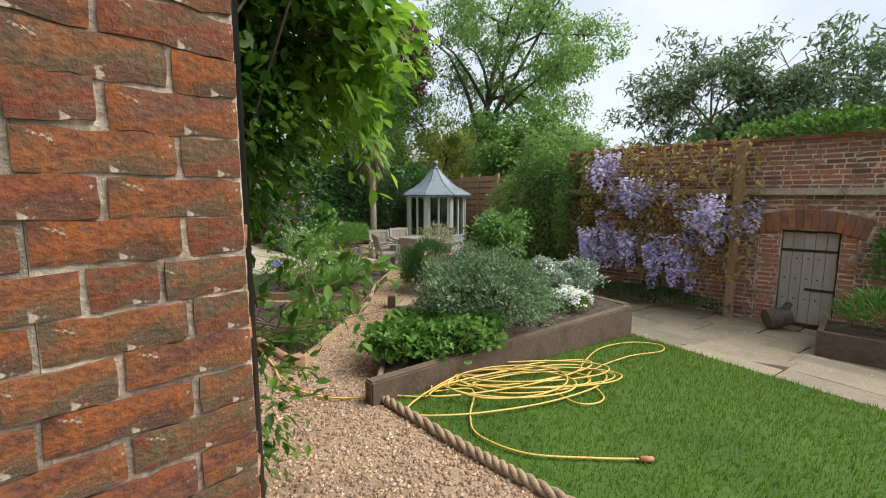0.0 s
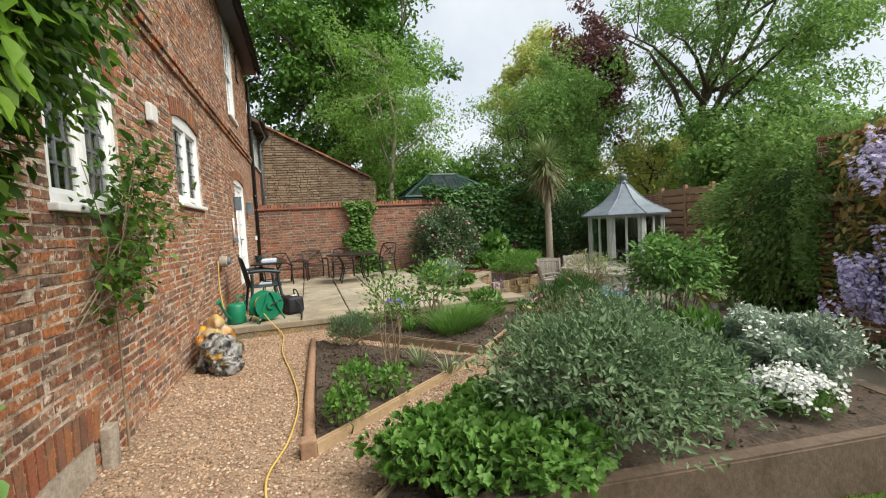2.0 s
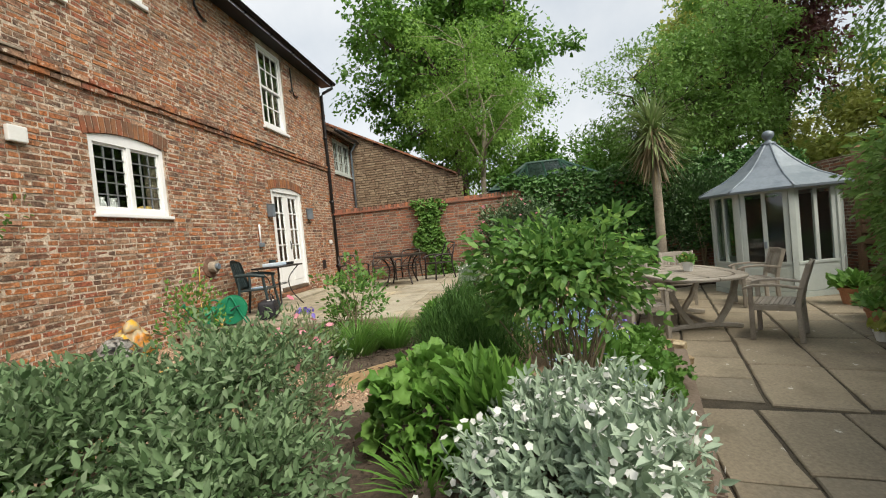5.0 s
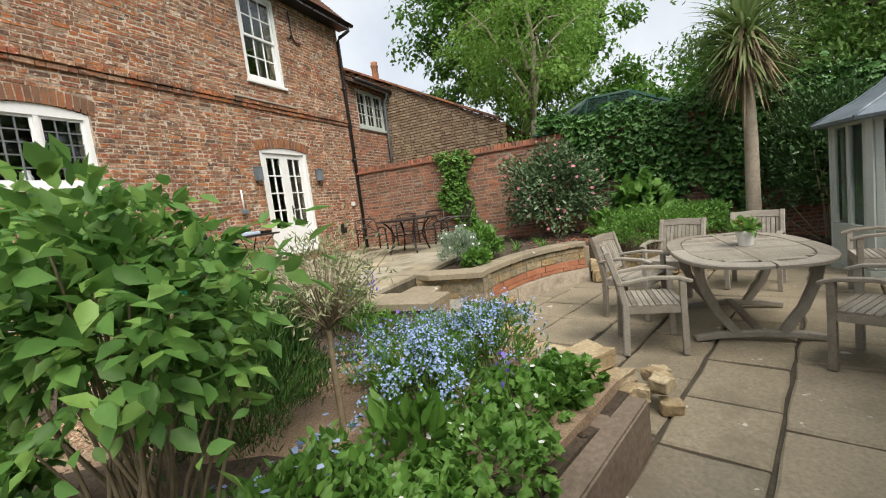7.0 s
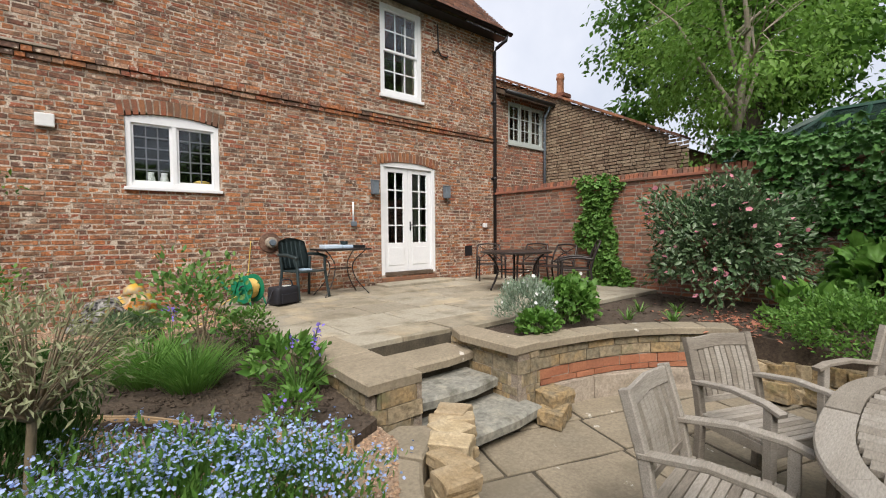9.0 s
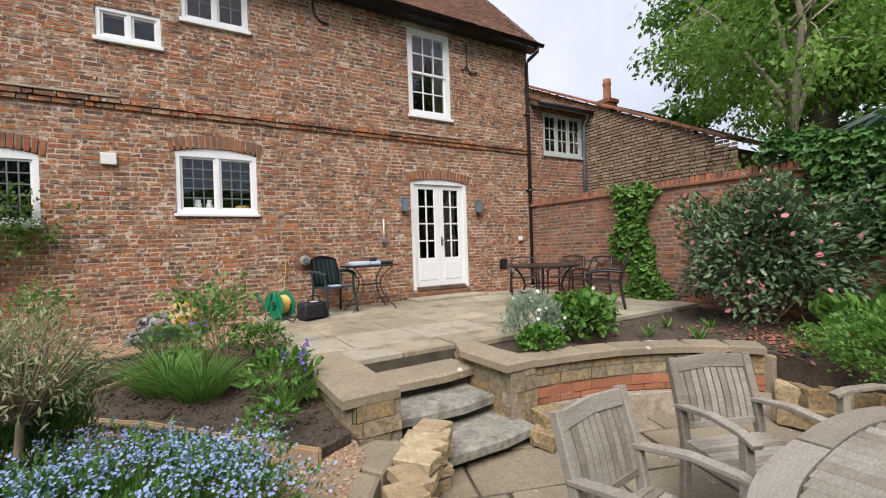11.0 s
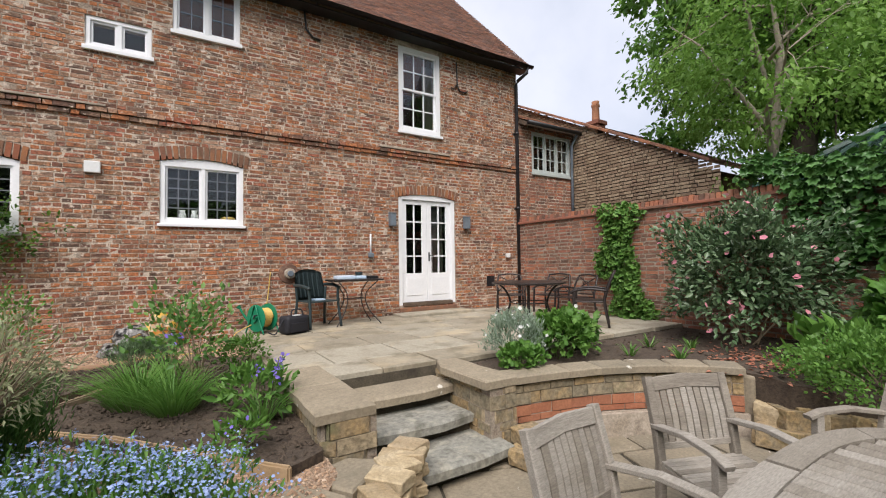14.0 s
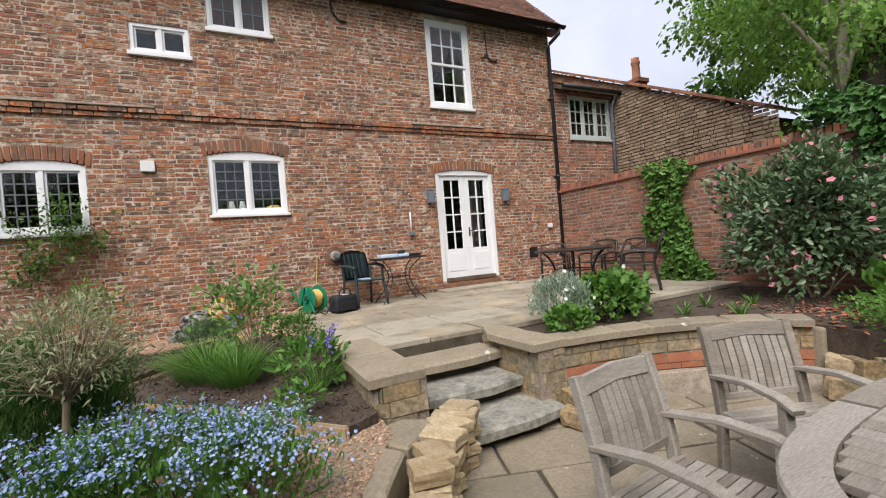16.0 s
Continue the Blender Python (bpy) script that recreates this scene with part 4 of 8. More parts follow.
for x in np.arange(H_END + 0.3, FX, 0.9):
    part("bracket", boxed(x - 0.012, x + 0.012, FY + 0.01, FY + 0.36, EAVE - 0.125, EAVE - 0.105), m_black, gut)


def downpipe(x, y, ztop, zbot, r, label, swan=None):
    ob = thing("downpipe", label, "pipe")
    pts = [(x, y, ztop), (x, y, zbot)]
    if swan:
        pts = [(x - 0.1, swan, ztop + 0.34), (x - 0.07, swan, ztop + 0.2), (x, y + 0.06, ztop + 0.07), *pts]
    part("pipe", tube(bmesh.new(), pts, r, 12), m_black, ob, smooth=True)
    for z in np.arange(zbot + 0.5, ztop, 1.75):
        part("collar", tube(bmesh.new(), [(x, y, z - 0.035), (x, y, z + 0.035)], r * 1.22, 12), m_black, ob, smooth=True)
        part("bracket", boxed(x - r * 1.9, x + r * 1.9, y - r * 1.15 - 0.012, y - r * 0.9, z - 0.02, z + 0.02, 0.003), m_black, ob)
    return ob


downpipe(H_END + 0.06, FY + 0.06, EAVE - 0.42, 0.15, 0.04, "black iron downpipe at the house corner", FY + 0.36)
downpipe(FX - 0.25, FY + 0.06, EAVE - 0.42, 0.0, 0.045, "black iron downpipe beside the climbing plant", FY + 0.36)

# small fixtures on the front
def wall_box(name, x0, x1, z0, z1, d, material, label, cat, bevel=0.012):
    return tagged(part(name, boxed(x0, x1, FY + 0.008, FY + d, z0, z1, bevel), material), label, cat)


wall_box("alarm_box", -5.15, -4.97, 2.46, 2.62, 0.06, m_potw, "small cream alarm box on the brick wall", "alarm box")
wall_box("socket_box", -12.53, -12.42, 1.26, 1.36, 0.06, m_potw, "small white junction box on the brick wall", "junction box")
for x in (-9.55, -11.30):
    lamp = thing("wall_lamp", "grey metal box wall lamp beside the french doors", "wall lamp", "lamps beside the door")
    part("backplate", boxed(x - 0.05, x + 0.05, FY + 0.008, FY + 0.025, 1.9, 2.15, 0.004), m_lead, lamp)
    part("shade", boxed(x - 0.06, x + 0.06, FY + 0.025, FY + 0.13, 1.88, 2.12, 0.01), m_lead, lamp)
    part("cap", boxed(x - 0.066, x + 0.066, FY + 0.02, FY + 0.137, 2.121, 2.135, 0.004), m_lead, lamp)
flue = thing("boiler_flue", "round rusty boiler flue on a cement patch", "flue")
bm = bmesh.new()
lathe(bm, [(0.17, 0), (0.16, 0.015), (0.1, 0.02)], 14)
bmesh.ops.transform(bm, matrix=pose(-7.65, FY + 0.006, 1.02, -90, 0, 0), verts=bm.verts)
part("cement_patch", bm, m_brick_red, flue)
for r0, r1, d0, d1, mm in ((0.085, 0.08, 0.02, 0.12, m_concrete), (0.05, 0.045, 0.12, 0.16, m_lead)):
    bm = bmesh.new()
    lathe(bm, [(r0, d0), (r0, d1 - 0.01), (r1, d1)], 18)
    bmesh.ops.transform(bm, matrix=pose(-7.65, FY + 0.006, 1.02, -90, 0, 0), verts=bm.verts)
    part("terminal", bm, mm, flue, smooth=False)
tie = thing("wall_tie", "black wrought iron tie on the brick wall", "wall tie")
part("iron_bar", tube(bmesh.new(), [(-11.12, FY + 0.03, 5.45), (-11.14, FY + 0.03, 4.95), (-11.2, FY + 0.03, 4.84), (-11.34, FY + 0.03, 4.83), (-11.4, FY + 0.03, 4.88)], 0.016, 8), m_black, tie, smooth=True)
part("iron_hook", tube(bmesh.new(), [(-11.14, FY + 0.03, 4.98), (-11.04, FY + 0.03, 4.86), (-10.98, FY + 0.03, 4.88)], 0.014, 8), m_black, tie, smooth=True)
tie2 = thing("wall_tie", "black wrought iron tie on the brick wall", "wall tie")
part("iron_bar", tube(bmesh.new(), [(-7.92, FY + 0.03, 5.6), (-7.95, FY + 0.03, 5.28), (-8.06, FY + 0.03, 5.16), (-8.2, FY + 0.03, 5.14)], 0.018, 8), m_black, tie2, smooth=True)
pipe2 = thing("overflow_pipe", "short white pipe with a grey tap below on the wall", "pipe")
part("pipe", tube(bmesh.new(), [(-9.12, FY + 0.03, 1.36), (-9.12, FY + 0.03, 1.72)], 0.016, 8), m_white, pipe2, smooth=True)
part("tap", boxed(-9.17, -9.07, FY + 0.008, FY + 0.09, 1.28, 1.37, 0.02), m_lead, pipe2, "grey metal tap")
vent = thing("air_vent", "dark square air vent low in the brickwork", "vent")
for i in range(3):
    part("slat", boxed(BV[0] + 0.015, BV[1] - 0.015, FY - 0.006, FY + 0.004, BV[2] + 0.03 + 0.075 * i, BV[2] + 0.05 + 0.075 * i), m_black, vent)
part("backing", boxed(BV[0], BV[1], FY - 0.002, FY + 0.0015, BV[2], BV[3]), m_black, vent)
cv = thing("blocked_cellar_window", "blocked cellar opening with a rendered panel at ground level", "cellar opening", kind="structure")
part("panel", boxed(CV[0], CV[1], FY - 0.0, FY + 0.004, -0.28, CV[3] - 0.06), m_concrete, cv)
voussoirs(cv, (CV[0], CV[1], -0.3, CV[3] - 0.06), 0.2, 0.03, 12)
part("plinth", boxed(-3.72, -3.60, FY + 0.008, FY + 0.07, -0.1, 0.26, 0.01), m_concrete, cv)
# ---- garden walls ----
GX = -12.8
garden_wall, MG = wall("wall_garden_far", GX, FY + 0.005, 0, 1, 11.9, -0.6, 2.02, 0.33, (), m_brick_red, m_mortar_old, 21, 0.069, "weathered red brick garden wall with a coping")
cop = thing("wall_coping", "brick on edge coping along the garden wall", "coping", kind="structure")
bm = bmesh.new()
box(bm, GX - 0.37, GX + 0.045, FY + 0.01, 12.2, 2.021, 2.07, 0.01)
part("oversail", bm, m_brick_red, cop)
vv, yy_ = [], FY + 0.02
g = np.random.default_rng(4)
while yy_ < 12.2:
    w = 0.068
    t = 2.16 + g.uniform(-0.012, 0.012)
    a, b = GX - 0.34, GX + 0.025 + g.uniform(-0.006, 0.006)
    vv.append([(a, yy_, 2.07), (b, yy_, 2.07), (b, yy_ + w, 2.07), (a, yy_ + w, 2.07), (a, yy_ + 0.006, t), (b - 0.01, yy_ + 0.006, t), (b - 0.01, yy_ + w - 0.006, t), (a, yy_ + w - 0.006, t)])
    yy_ += 0.08
vv = np.array(vv)
o_ = raw("coping_bricks", vv.reshape(-1, 3), (BOX_FACES[None] + 8 * np.arange(len(vv))[:, None, None]).reshape(-1, 4), m_brick_red, cop)
o_["kind"] = "stuff"

# back wall with slatted fence on it, and the side wall with the little door
SY, SX = 8.0, -4.4
wall("wall_garden_back", -12.95, 12.0, 1, 0, 8.55, -0.6, 2.0, 0.3, (), m_brick_red, m_mortar, 8, 0.069, "brick wall behind the summerhouse")
bm = bmesh.new()
wall_mesh(bm, Matrix(((0, -1, 0, SX), (-1, 0, 0, 12.0), (0, 0, 1, 0), (0, 0, 0, 1))), 4.0, -0.6, 2.0, 0.3, [])
tagged(part("wall_garden_return", bm, m_brick_red), "short brick wall joining the garden walls", "wall", kind="structure")
DOORW = (-1.2, -0.1, -0.6, 0.92)
ws = bmesh.new()
side_len = 8.7
MS = Matrix(((1, 0, 0, SX), (0, -1, 0, SY), (0, 0, 1, 0), (0, 0, 0, 1)))
hole = (DOORW[0] - SX, DOORW[1] - SX, -0.55, DOORW[3])
wall_mesh(ws, MS, side_len, -0.6, 2.2, 0.34, [hole])
side_wall = tagged(part("wall_garden_side", ws, m_mortar), "old brick garden wall with ledge and small arched doorway", "wall", kind="structure")
bricks("brickwork", MS, brick_boxes(side_len, -0.6, 2.2, [hole, (hole[0] - 0.12, hole[1] + 0.12, 0.8, 1.2), (0, side_len, 1.42, 1.52)], 0.07, seed=31), m_brick_red, side_wall)
part("ledge", boxed(SX, SX + side_len, SY - 0.09, SY + 0.0, 1.42, 1.52, 0.015), m_concrete, side_wall, "weathered stone ledge")
part("coping", boxed(SX, SX + side_len, SY - 0.04, SY + 0.38, 2.201, 2.26, 0.015), m_brick_red, side_wall)
for i in range(15):
    u = -1 + 2 * (i + 0.5) / 15
    xx = -0.65 + 0.66 * u
    zz = 0.98 - 0.13 * u * u
    part("arch_brick", boxed(-0.04, 0.04, -0.11, 0.11, -0.14, 0.14, 0.006, pose(xx, SY + 0.09, zz + 0.1, 0, 16 * u, 0)), m_arch, side_wall)
part("arch_fill", boxed(-1.2, -0.1, SY + 0.2, SY + 0.33, -0.55, 0.92), m_brick_red, side_wall)
ld = thing("door_2", "small weathered plank door with iron strap hinges", "door", kind="structure")
for i in range(5):
    a = -0.92 + 0.125 * i
    part("plank", boxed(a, a + 0.12, SY + 0.12, SY + 0.155, -0.46, 0.88 + random.uniform(-0.01, 0.01), 0.005), m_oak, ld)
for z in (0.05, 0.62):
    st = part("strap_hinge", boxed(-0.62 if z < 0.3 else -0.92, -0.3, SY + 0.108, SY + 0.12, z - 0.02, z + 0.02, 0.003), m_black, ld, "rusty iron strap hinge")
for i in range(4):
    for z in (-0.1, 0.2, 0.5):
        part("stud", boxed(-0.87 + 0.125 * i, -0.85 + 0.125 * i, SY + 0.112, SY + 0.12, z - 0.01, z + 0.01, 0.003), m_black, ld)
for a, b in ((-1.2, -0.93), (-0.28, -0.1)):
    jb = boxed(a, b, SY + 0.03, SY + 0.33, -0.55, 0.92)
    part("jamb", jb, m_mortar, side_wall)
    bricks("jamb_brickwork", Matrix(((1, 0, 0, a), (0, -1, 0, SY + 0.03), (0, 0, 1, 0), (0, 0, 0, 1))), brick_boxes(b - a, -0.5, 0.9, [], 0.07, seed=5), m_brick_orange, side_wall)

# slatted fence panel beside the summerhouse and posts
fence = thing("fence_panel", "brown slatted timber fence panel against brick", "fence")
for i in range(9):
    part("slat", boxed(-10.9, -9.3, 11.90, 11.95, 0.2 + 0.21 * i, 0.38 + 0.21 * i, 0.006), m_post, fence)
for x in (-10.95, -10.1, -9.25):
    part("post", boxed(x - 0.045, x + 0.045, 11.86, 11.95 if x == -10.1 else 11.97, -0.5, 2.15, 0.008), m_post, fence)

# the wing beyond the garden wall
ext, MX = wall("wall_wing_front", H_END - 0.001, 0.39, -1, 0, 1.85, -0.6, 4.45, 0.3, [(0.42, 1.78, 3.28, 4.3)], m_brick_red, m_mortar, 51, 0.075, "brick front of the lower wing")
WX = -14.7
bm = bmesh.new()
prof = [(0.39, -0.6), (3.5, -0.6), (3.5, 3.12), (-2.0, 5.95), (-2.0, -0.6)]
bm.faces.new([bm.verts.new((WX, y, z)) for y, z in prof])
bmesh.ops.solidify(bm, geom=bm.faces[:], thickness=0.3)
wing = tagged(part("wall_wing_gable", bm, m_mortar), "buff brick gable wall with a sloping tiled verge", "wall", kind="structure")
cw = brick_boxes(5.9, 1.0, 5.9, [], 0.075, seed=61)
cw = cw[cw[:, :, 2].min(1) < 3.0 + (5.75 - cw[:, :, 0].max(1)) * 0.513 + 0.03]
cw[:, :, 2] = np.minimum(cw[:, :, 2], 3.03 + (5.75 - cw[:, :, 0]) * 0.513)
bricks("brickwork", Matrix(((0, 1, 0, WX + 0.003), (1, 0, 0, -2.0), (0, 0, 1, 0), (0, 0, 0, 1))), cw, m_brick_pale, wing)
verge = thing("roof_wing", "orange clay tile roof of the lower wing", "roof", kind="structure")
bm = bmesh.new()
for i in range(44):
    u0 = i / 44
    y0, z0_ = 3.65 - 5.7 * u0, 3.05 + 5.7 * 0.513 * u0
    box(bm, WX - 0.5, WX + 0.1 + random.uniform(-0.01, 0.01), -0.09, 0.09, 0, 0.05, 0, pose(0, y0, z0_ + 0.03, -27 + random.uniform(-2, 2), 0, 0))
part("verge_tiles", bm, m_tile_o, verge)
bm = bmesh.new()
bm.faces.new([bm.verts.new(p) for p in ((WX - 0.2, 3.65, 3.05), (WX - 7, 3.65, 3.05), (WX - 7, -2.0, 5.98), (WX - 0.2, -2.0, 5.98))])
bmesh.ops.solidify(bm, geom=bm.faces[:], thickness=0.1)
part("slope", bm, m_tile_o, verge)
tile_roof("roof_wing_front", WX - 0.1, H_END - 0.02, 0.6, 4.42, 2.6, radians(26), -1, m_tile_o, "orange clay tiles over the lower wing")
window("window_6", (-14.62, -13.28, 3.3, 4.3), "pale sage painted casement window of small panes", 3, 2, 3, leaded=False, paint=m_sage_pale, y=0.39)
part_gut = tagged(part("gutter", tube(bmesh.new(), [(H_END - 0.05, 0.68, 4.38), (WX - 0.05, 0.68, 4.37)], 0.05, 10), m_black, smooth=True), "black gutter along the lower wing", "gutter")
tagged(part("downpipe", tube(bmesh.new(), [(WX + 0.1, 0.66, 4.36), (WX + 0.1, 0.46, 4.1), (WX + 0.1, 0.46, 1.0)], 0.035, 10), m_lead, smooth=True), "grey downpipe in the corner of the wing", "pipe")
bm = bmesh.new()
box(bm, WX - 7, H_END, -6, -2.05, -0.6, 5.3)
box(bm, WX - 7, WX - 0.31, 3.1, 3.45, -0.6, 3.0)
tagged(part("wall_wing_back", bm, m_brick_red), "plain rear part of the lower wing", "wall", kind="structure")
chim = thing("chimney", "brick chimney stack with a red clay pot", "chimney")
part("stack", boxed(-19.25, -18.8, -2.4, -1.95, 4.5, 6.05, 0.02), m_brick_red, chim)
part("stack_cap", boxed(-19.3, -18.75, -2.45, -1.9, 6.051, 6.2, 0.02), m_brick_red, chim)
bm = bmesh.new()
lathe(bm, [(0.16, 0), (0.135, 0.1), (0.125, 0.5), (0.15, 0.55), (0.15, 0.62), (0.125, 0.66), (0.135, 0.74)], 14, (-19.02, -2.18, 6.2))
part("chimney_pot", bm, m_terra, chim, smooth=True)

# ---- terrace, steps, court ----
TZ = 0.165
TERR = [(-6.85, FY + 0.02), (-6.85, 4.94), (-7.2, 4.94), (-7.2, 4.03), (-8.3, 4.03), (-8.3, 4.1), (-12.1, 4.15), (GX + 0.02, 4.15), (GX + 0.02, FY + 0.02)]
terrace = tagged(sheet("terrace", TERR, lambda x, y: TZ - 0.05, 5.0, m_joint, 0.6), "raised terrace of pale stone flags by the house", "terrace", kind="structure")


def slab(name, poly, z, thick, material, parent, rough=0.012, bevel=0.008, label="", seed=0):
    """A stone flag with slightly uneven edges and a softened rim."""
    g = random.Random(seed * 7919 + int(abs(poly[0][0]) * 1000) + int(abs(poly[0][1]) * 77))
    pts = []
    for (x0, y0), (x1, y1) in zip(poly, poly[1:] + poly[:1]):
        n_ = max(1, int(math.hypot(x1 - x0, y1 - y0) / 0.22))
        for i in range(n_):
            u = i / n_
            j = rough if i else rough * 0.5
            pts.append((x0 + (x1 - x0) * u + g.uniform(-j, j), y0 + (y1 - y0) * u + g.uniform(-j, j)))
    cx, cy = sum(p[0] for p in pts) / len(pts), sum(p[1] for p in pts) / len(pts)
    tx, ty = g.uniform(-0.006, 0.006), g.uniform(-0.006, 0.006)
    bm = bmesh.new()

    def ring(shrink, zz):
        out = []
        for x, y in pts:
            d = math.hypot(x - cx, y - cy) or 1
            k_ = 1 - shrink / d
            out.append(bm.verts.new((cx + (x - cx) * k_, cy + (y - cy) * k_, zz + (x - cx) * tx + (y - cy) * ty)))
        return out
    r0, r1, r2 = ring(0, z - thick), ring(0, z - bevel), ring(bevel * 1.4, z)
    for a, b in ((r0, r1), (r1, r2)):
        for i in range(len(pts)):
            bm.faces.new((a[i], a[(i + 1) % len(pts)], b[(i + 1) % len(pts)], b[i]))
    bm.faces.new(r2)
    return part(name, bm, material, parent, label)


def flag_rows(x0, x1, y0, y1, g, rows_along_x=True, lo=0.45, hi=0.95):
    """Rectangles of random-coursed paving over a block."""
    y = y0
    while y < y1 - 0.1:
        h = min(g.choice((0.45, 0.55, 0.62, 0.7)), y1 - y)
        if y1 - (y + h) < 0.25:
            h = y1 - y
        x = x0
        while x < x1 - 0.05:
            w = min(g.uniform(lo, hi), x1 - x)
            if x1 - (x + w) < 0.3:
                w = x1 - x
            yield (x, x + w, y, y + h)
            x += w
        y += h


g = random.Random(3)
for a, b, c, d in flag_rows(GX + 0.03, -6.87, FY + 0.03, 3.55, g, lo=0.5, hi=1.05):
    slab("flag", [(a + 0.01, c + 0.01), (b - 0.01, c + 0.01), (b - 0.01, d - 0.01), (a + 0.01, d - 0.01)], TZ + g.uniform(-0.004, 0.004), 0.06, m_flag_pale, terrace, 0.006, 0.008)
for a, b, c, d in [(-12.76, -12.0, 3.56, 4.15), (-12.0, -11.1, 3.56, 4.13), (-11.1, -10.2, 3.56, 4.12), (-10.2, -9.3, 3.56, 4.12), (-9.3, -8.32, 3.56, 4.1), (-8.3, -7.7, 3.56, 4.02), (-7.7, -7.2, 3.56, 4.02)]:
    slab("flag", [(a + 0.006, c), (b - 0.006, c), (b - 0.006, d), (a + 0.006, d)], TZ + g.uniform(-0.003, 0.003), 0.06, m_flag_pale, terrace, 0.004, 0.006)
# copings along the edge towards the beds
for a, b in ((3.56, 4.25), (4.26, 4.97)):
    slab("coping_stone", [(-6.77, a), (-6.77, b), (-7.21, b), (-7.21, a)], TZ + 0.008, 0.075, m_stone, terrace, 0.01, 0.012)
slab("coping_stone", [(-8.28, 4.06), (-8.5, 4.06), (-8.52, 5.0), (-8.18, 4.99), (-8.18, 4.3)], TZ + 0.008, 0.075, m_stone, terrace, 0.012, 0.012)
slab("flag_edge", [(-6.79, 0.37), (-6.79, 3.55), (-6.865, 3.55), (-6.865, 0.37)], TZ - 0.003, 0.07, m_stone, terrace, 0.008, 0.01)


def stone_wall(name, pts, z0, z1, depth, material, label, course=0.1, seed=3, parent=None, long=(0.14, 0.34)):
    """Courses of squared rubble along a line of plan points, each stone a box of its own size."""
    g_ = np.random.default_rng(seed)
    P = [Vector((*p, 0)) for p in pts]
    L = [0.0]
    for a, b in zip(P, P[1:]):
        L.append(L[-1] + (b - a).length)

    def at(s):
        s = min(max(s, 0), L[-1])
        for i in range(len(P) - 1):
            if s <= L[i + 1] + 1e-9:
                u = (s - L[i]) / max(L[i + 1] - L[i], 1e-9)
                d = (P[i + 1] - P[i]).normalized()
                return P[i].lerp(P[i + 1], u), Vector((d.y, -d.x, 0))
    ob = parent or tagged(new(name), label, "retaining wall", kind="structure")
    verts = []
    z, r = z0, 0
    while z < z1 - 0.02:
        h = min(course * g_.uniform(0.55, 1.35), z1 - z)
        s = -g_.uniform(0, 0.15)
        while s < L[-1]:
            w = g_.uniform(*long)
            a, b = max(s, 0), min(s + w, L[-1])
            if b - a > 0.03:
                pr = g_.uniform(-0.004, 0.014)
                row = []
                for zz, ins in ((z + 0.004, 0), (z + h - 0.005, 0)):
                    for ss in (a + 0.005, b - 0.005):
                        p, nrm = at(ss)
                        row.append((p - nrm * depth, zz, p + nrm * (pr + g_.uniform(-0.004, 0.004)), nrm))
                (b0, c0, f0, _), (b1, c1, f1, _), (b2, c2, f2, _), (b3, c3, f3, _) = row
                bk = [(q.x, q.y, zz) for q, zz in ((b0, c0), (b1, c1), (b3, c3), (b2, c2))]
                e = 0.01
                mid_ = [((q.x), (q.y), zz) for q, zz in ((f0, c0), (f1, c1), (f3, c3), (f2, c2))]
                verts.append(bk + mid_)
            s += w
        z += h
        r += 1
    jm = []
    for i_ in range(40):
        p, nrm = at(L[-1] * i_ / 39)
        q = p - nrm * 0.006
        jm += [(q.x, q.y, z0), (q.x, q.y, z1)]
    jo = raw("bedding", np.array(jm), np.array([(2 * i_, 2 * i_ + 2, 2 * i_ + 3, 2 * i_ + 1) for i_ in range(39)]), m_mortar_old, ob)
    v = np.array(verts)
    f = (np.array([(4, 5, 6, 7), (0, 1, 5, 4), (1, 2, 6, 5), (2, 3, 7, 6), (3, 0, 4, 7)])[None] + 8 * np.arange(len(v))[:, None, None]).reshape(-1, 4)
    o = raw("stonework", v.reshape(-1, 3), f, material, ob)
    o["kind"] = "stuff"
    return ob


# terrace edge walls: along the bed, the two piers and the step's cheeks
edge = stone_wall("wall_terrace_edge", [(-6.82, 0.4), (-6.82, 4.965), (-7.225, 4.965), (-7.225, 4.05)], -0.5, TZ - 0.068, 0.1, m_wallstone, "rubble stone edge of the terrace and step pier", 0.09, 5)
pier = stone_wall("wall_step_pier", [(-8.27, 4.06), (-8.24, 4.985), (-8.52, 4.99)], -0.5, TZ - 0.068, 0.1, m_wallstone, "rubble stone pier beside the garden steps", 0.1, 6)
bm = bmesh.new()
box(bm, -7.15, -6.9, 3.9, 4.88, -0.5, TZ - 0.08)
part("core", bm, m_joint, edge)
bm = bmesh.new()
box(bm, -8.48, -8.33, 4.1, 4.9, -0.5, TZ - 0.08)
part("core", bm, m_joint, pier)

steps = thing("garden_steps", "worn grey stone steps up to the terrace", "steps", kind="structure")
for i, (yb, yf, z, xa, xb) in enumerate(((3.95, 4.42, 0.02, -8.27, -7.22), (4.15, 4.76, -0.15, -8.25, -7.22), (4.45, 5.16, -0.32, -8.36, -7.24))):
    pts = [(xb, yb), (xb, yf - 0.03), (xb - 0.3, yf + 0.02), (xa + 0.35, yf + 0.03), (xa, yf - 0.02), (xa, yb)]
    slab("tread", pts, z, 0.085, m_tread if i else m_stone, steps, 0.018, 0.022)
    part("riser", boxed(xa + 0.02, xb - 0.02, yb + 0.04, yf - 0.07, z - 0.25, z - 0.086), m_joint, steps)
slab("doorstep", [(-11.15, FY + 0.06), (-9.55, FY + 0.06), (-9.55, FY + 0.5), (-11.15, FY + 0.5)], TZ + 0.05, 0.05, m_flag_pale, terrace, 0.006, 0.01, "pale stone step before the door")
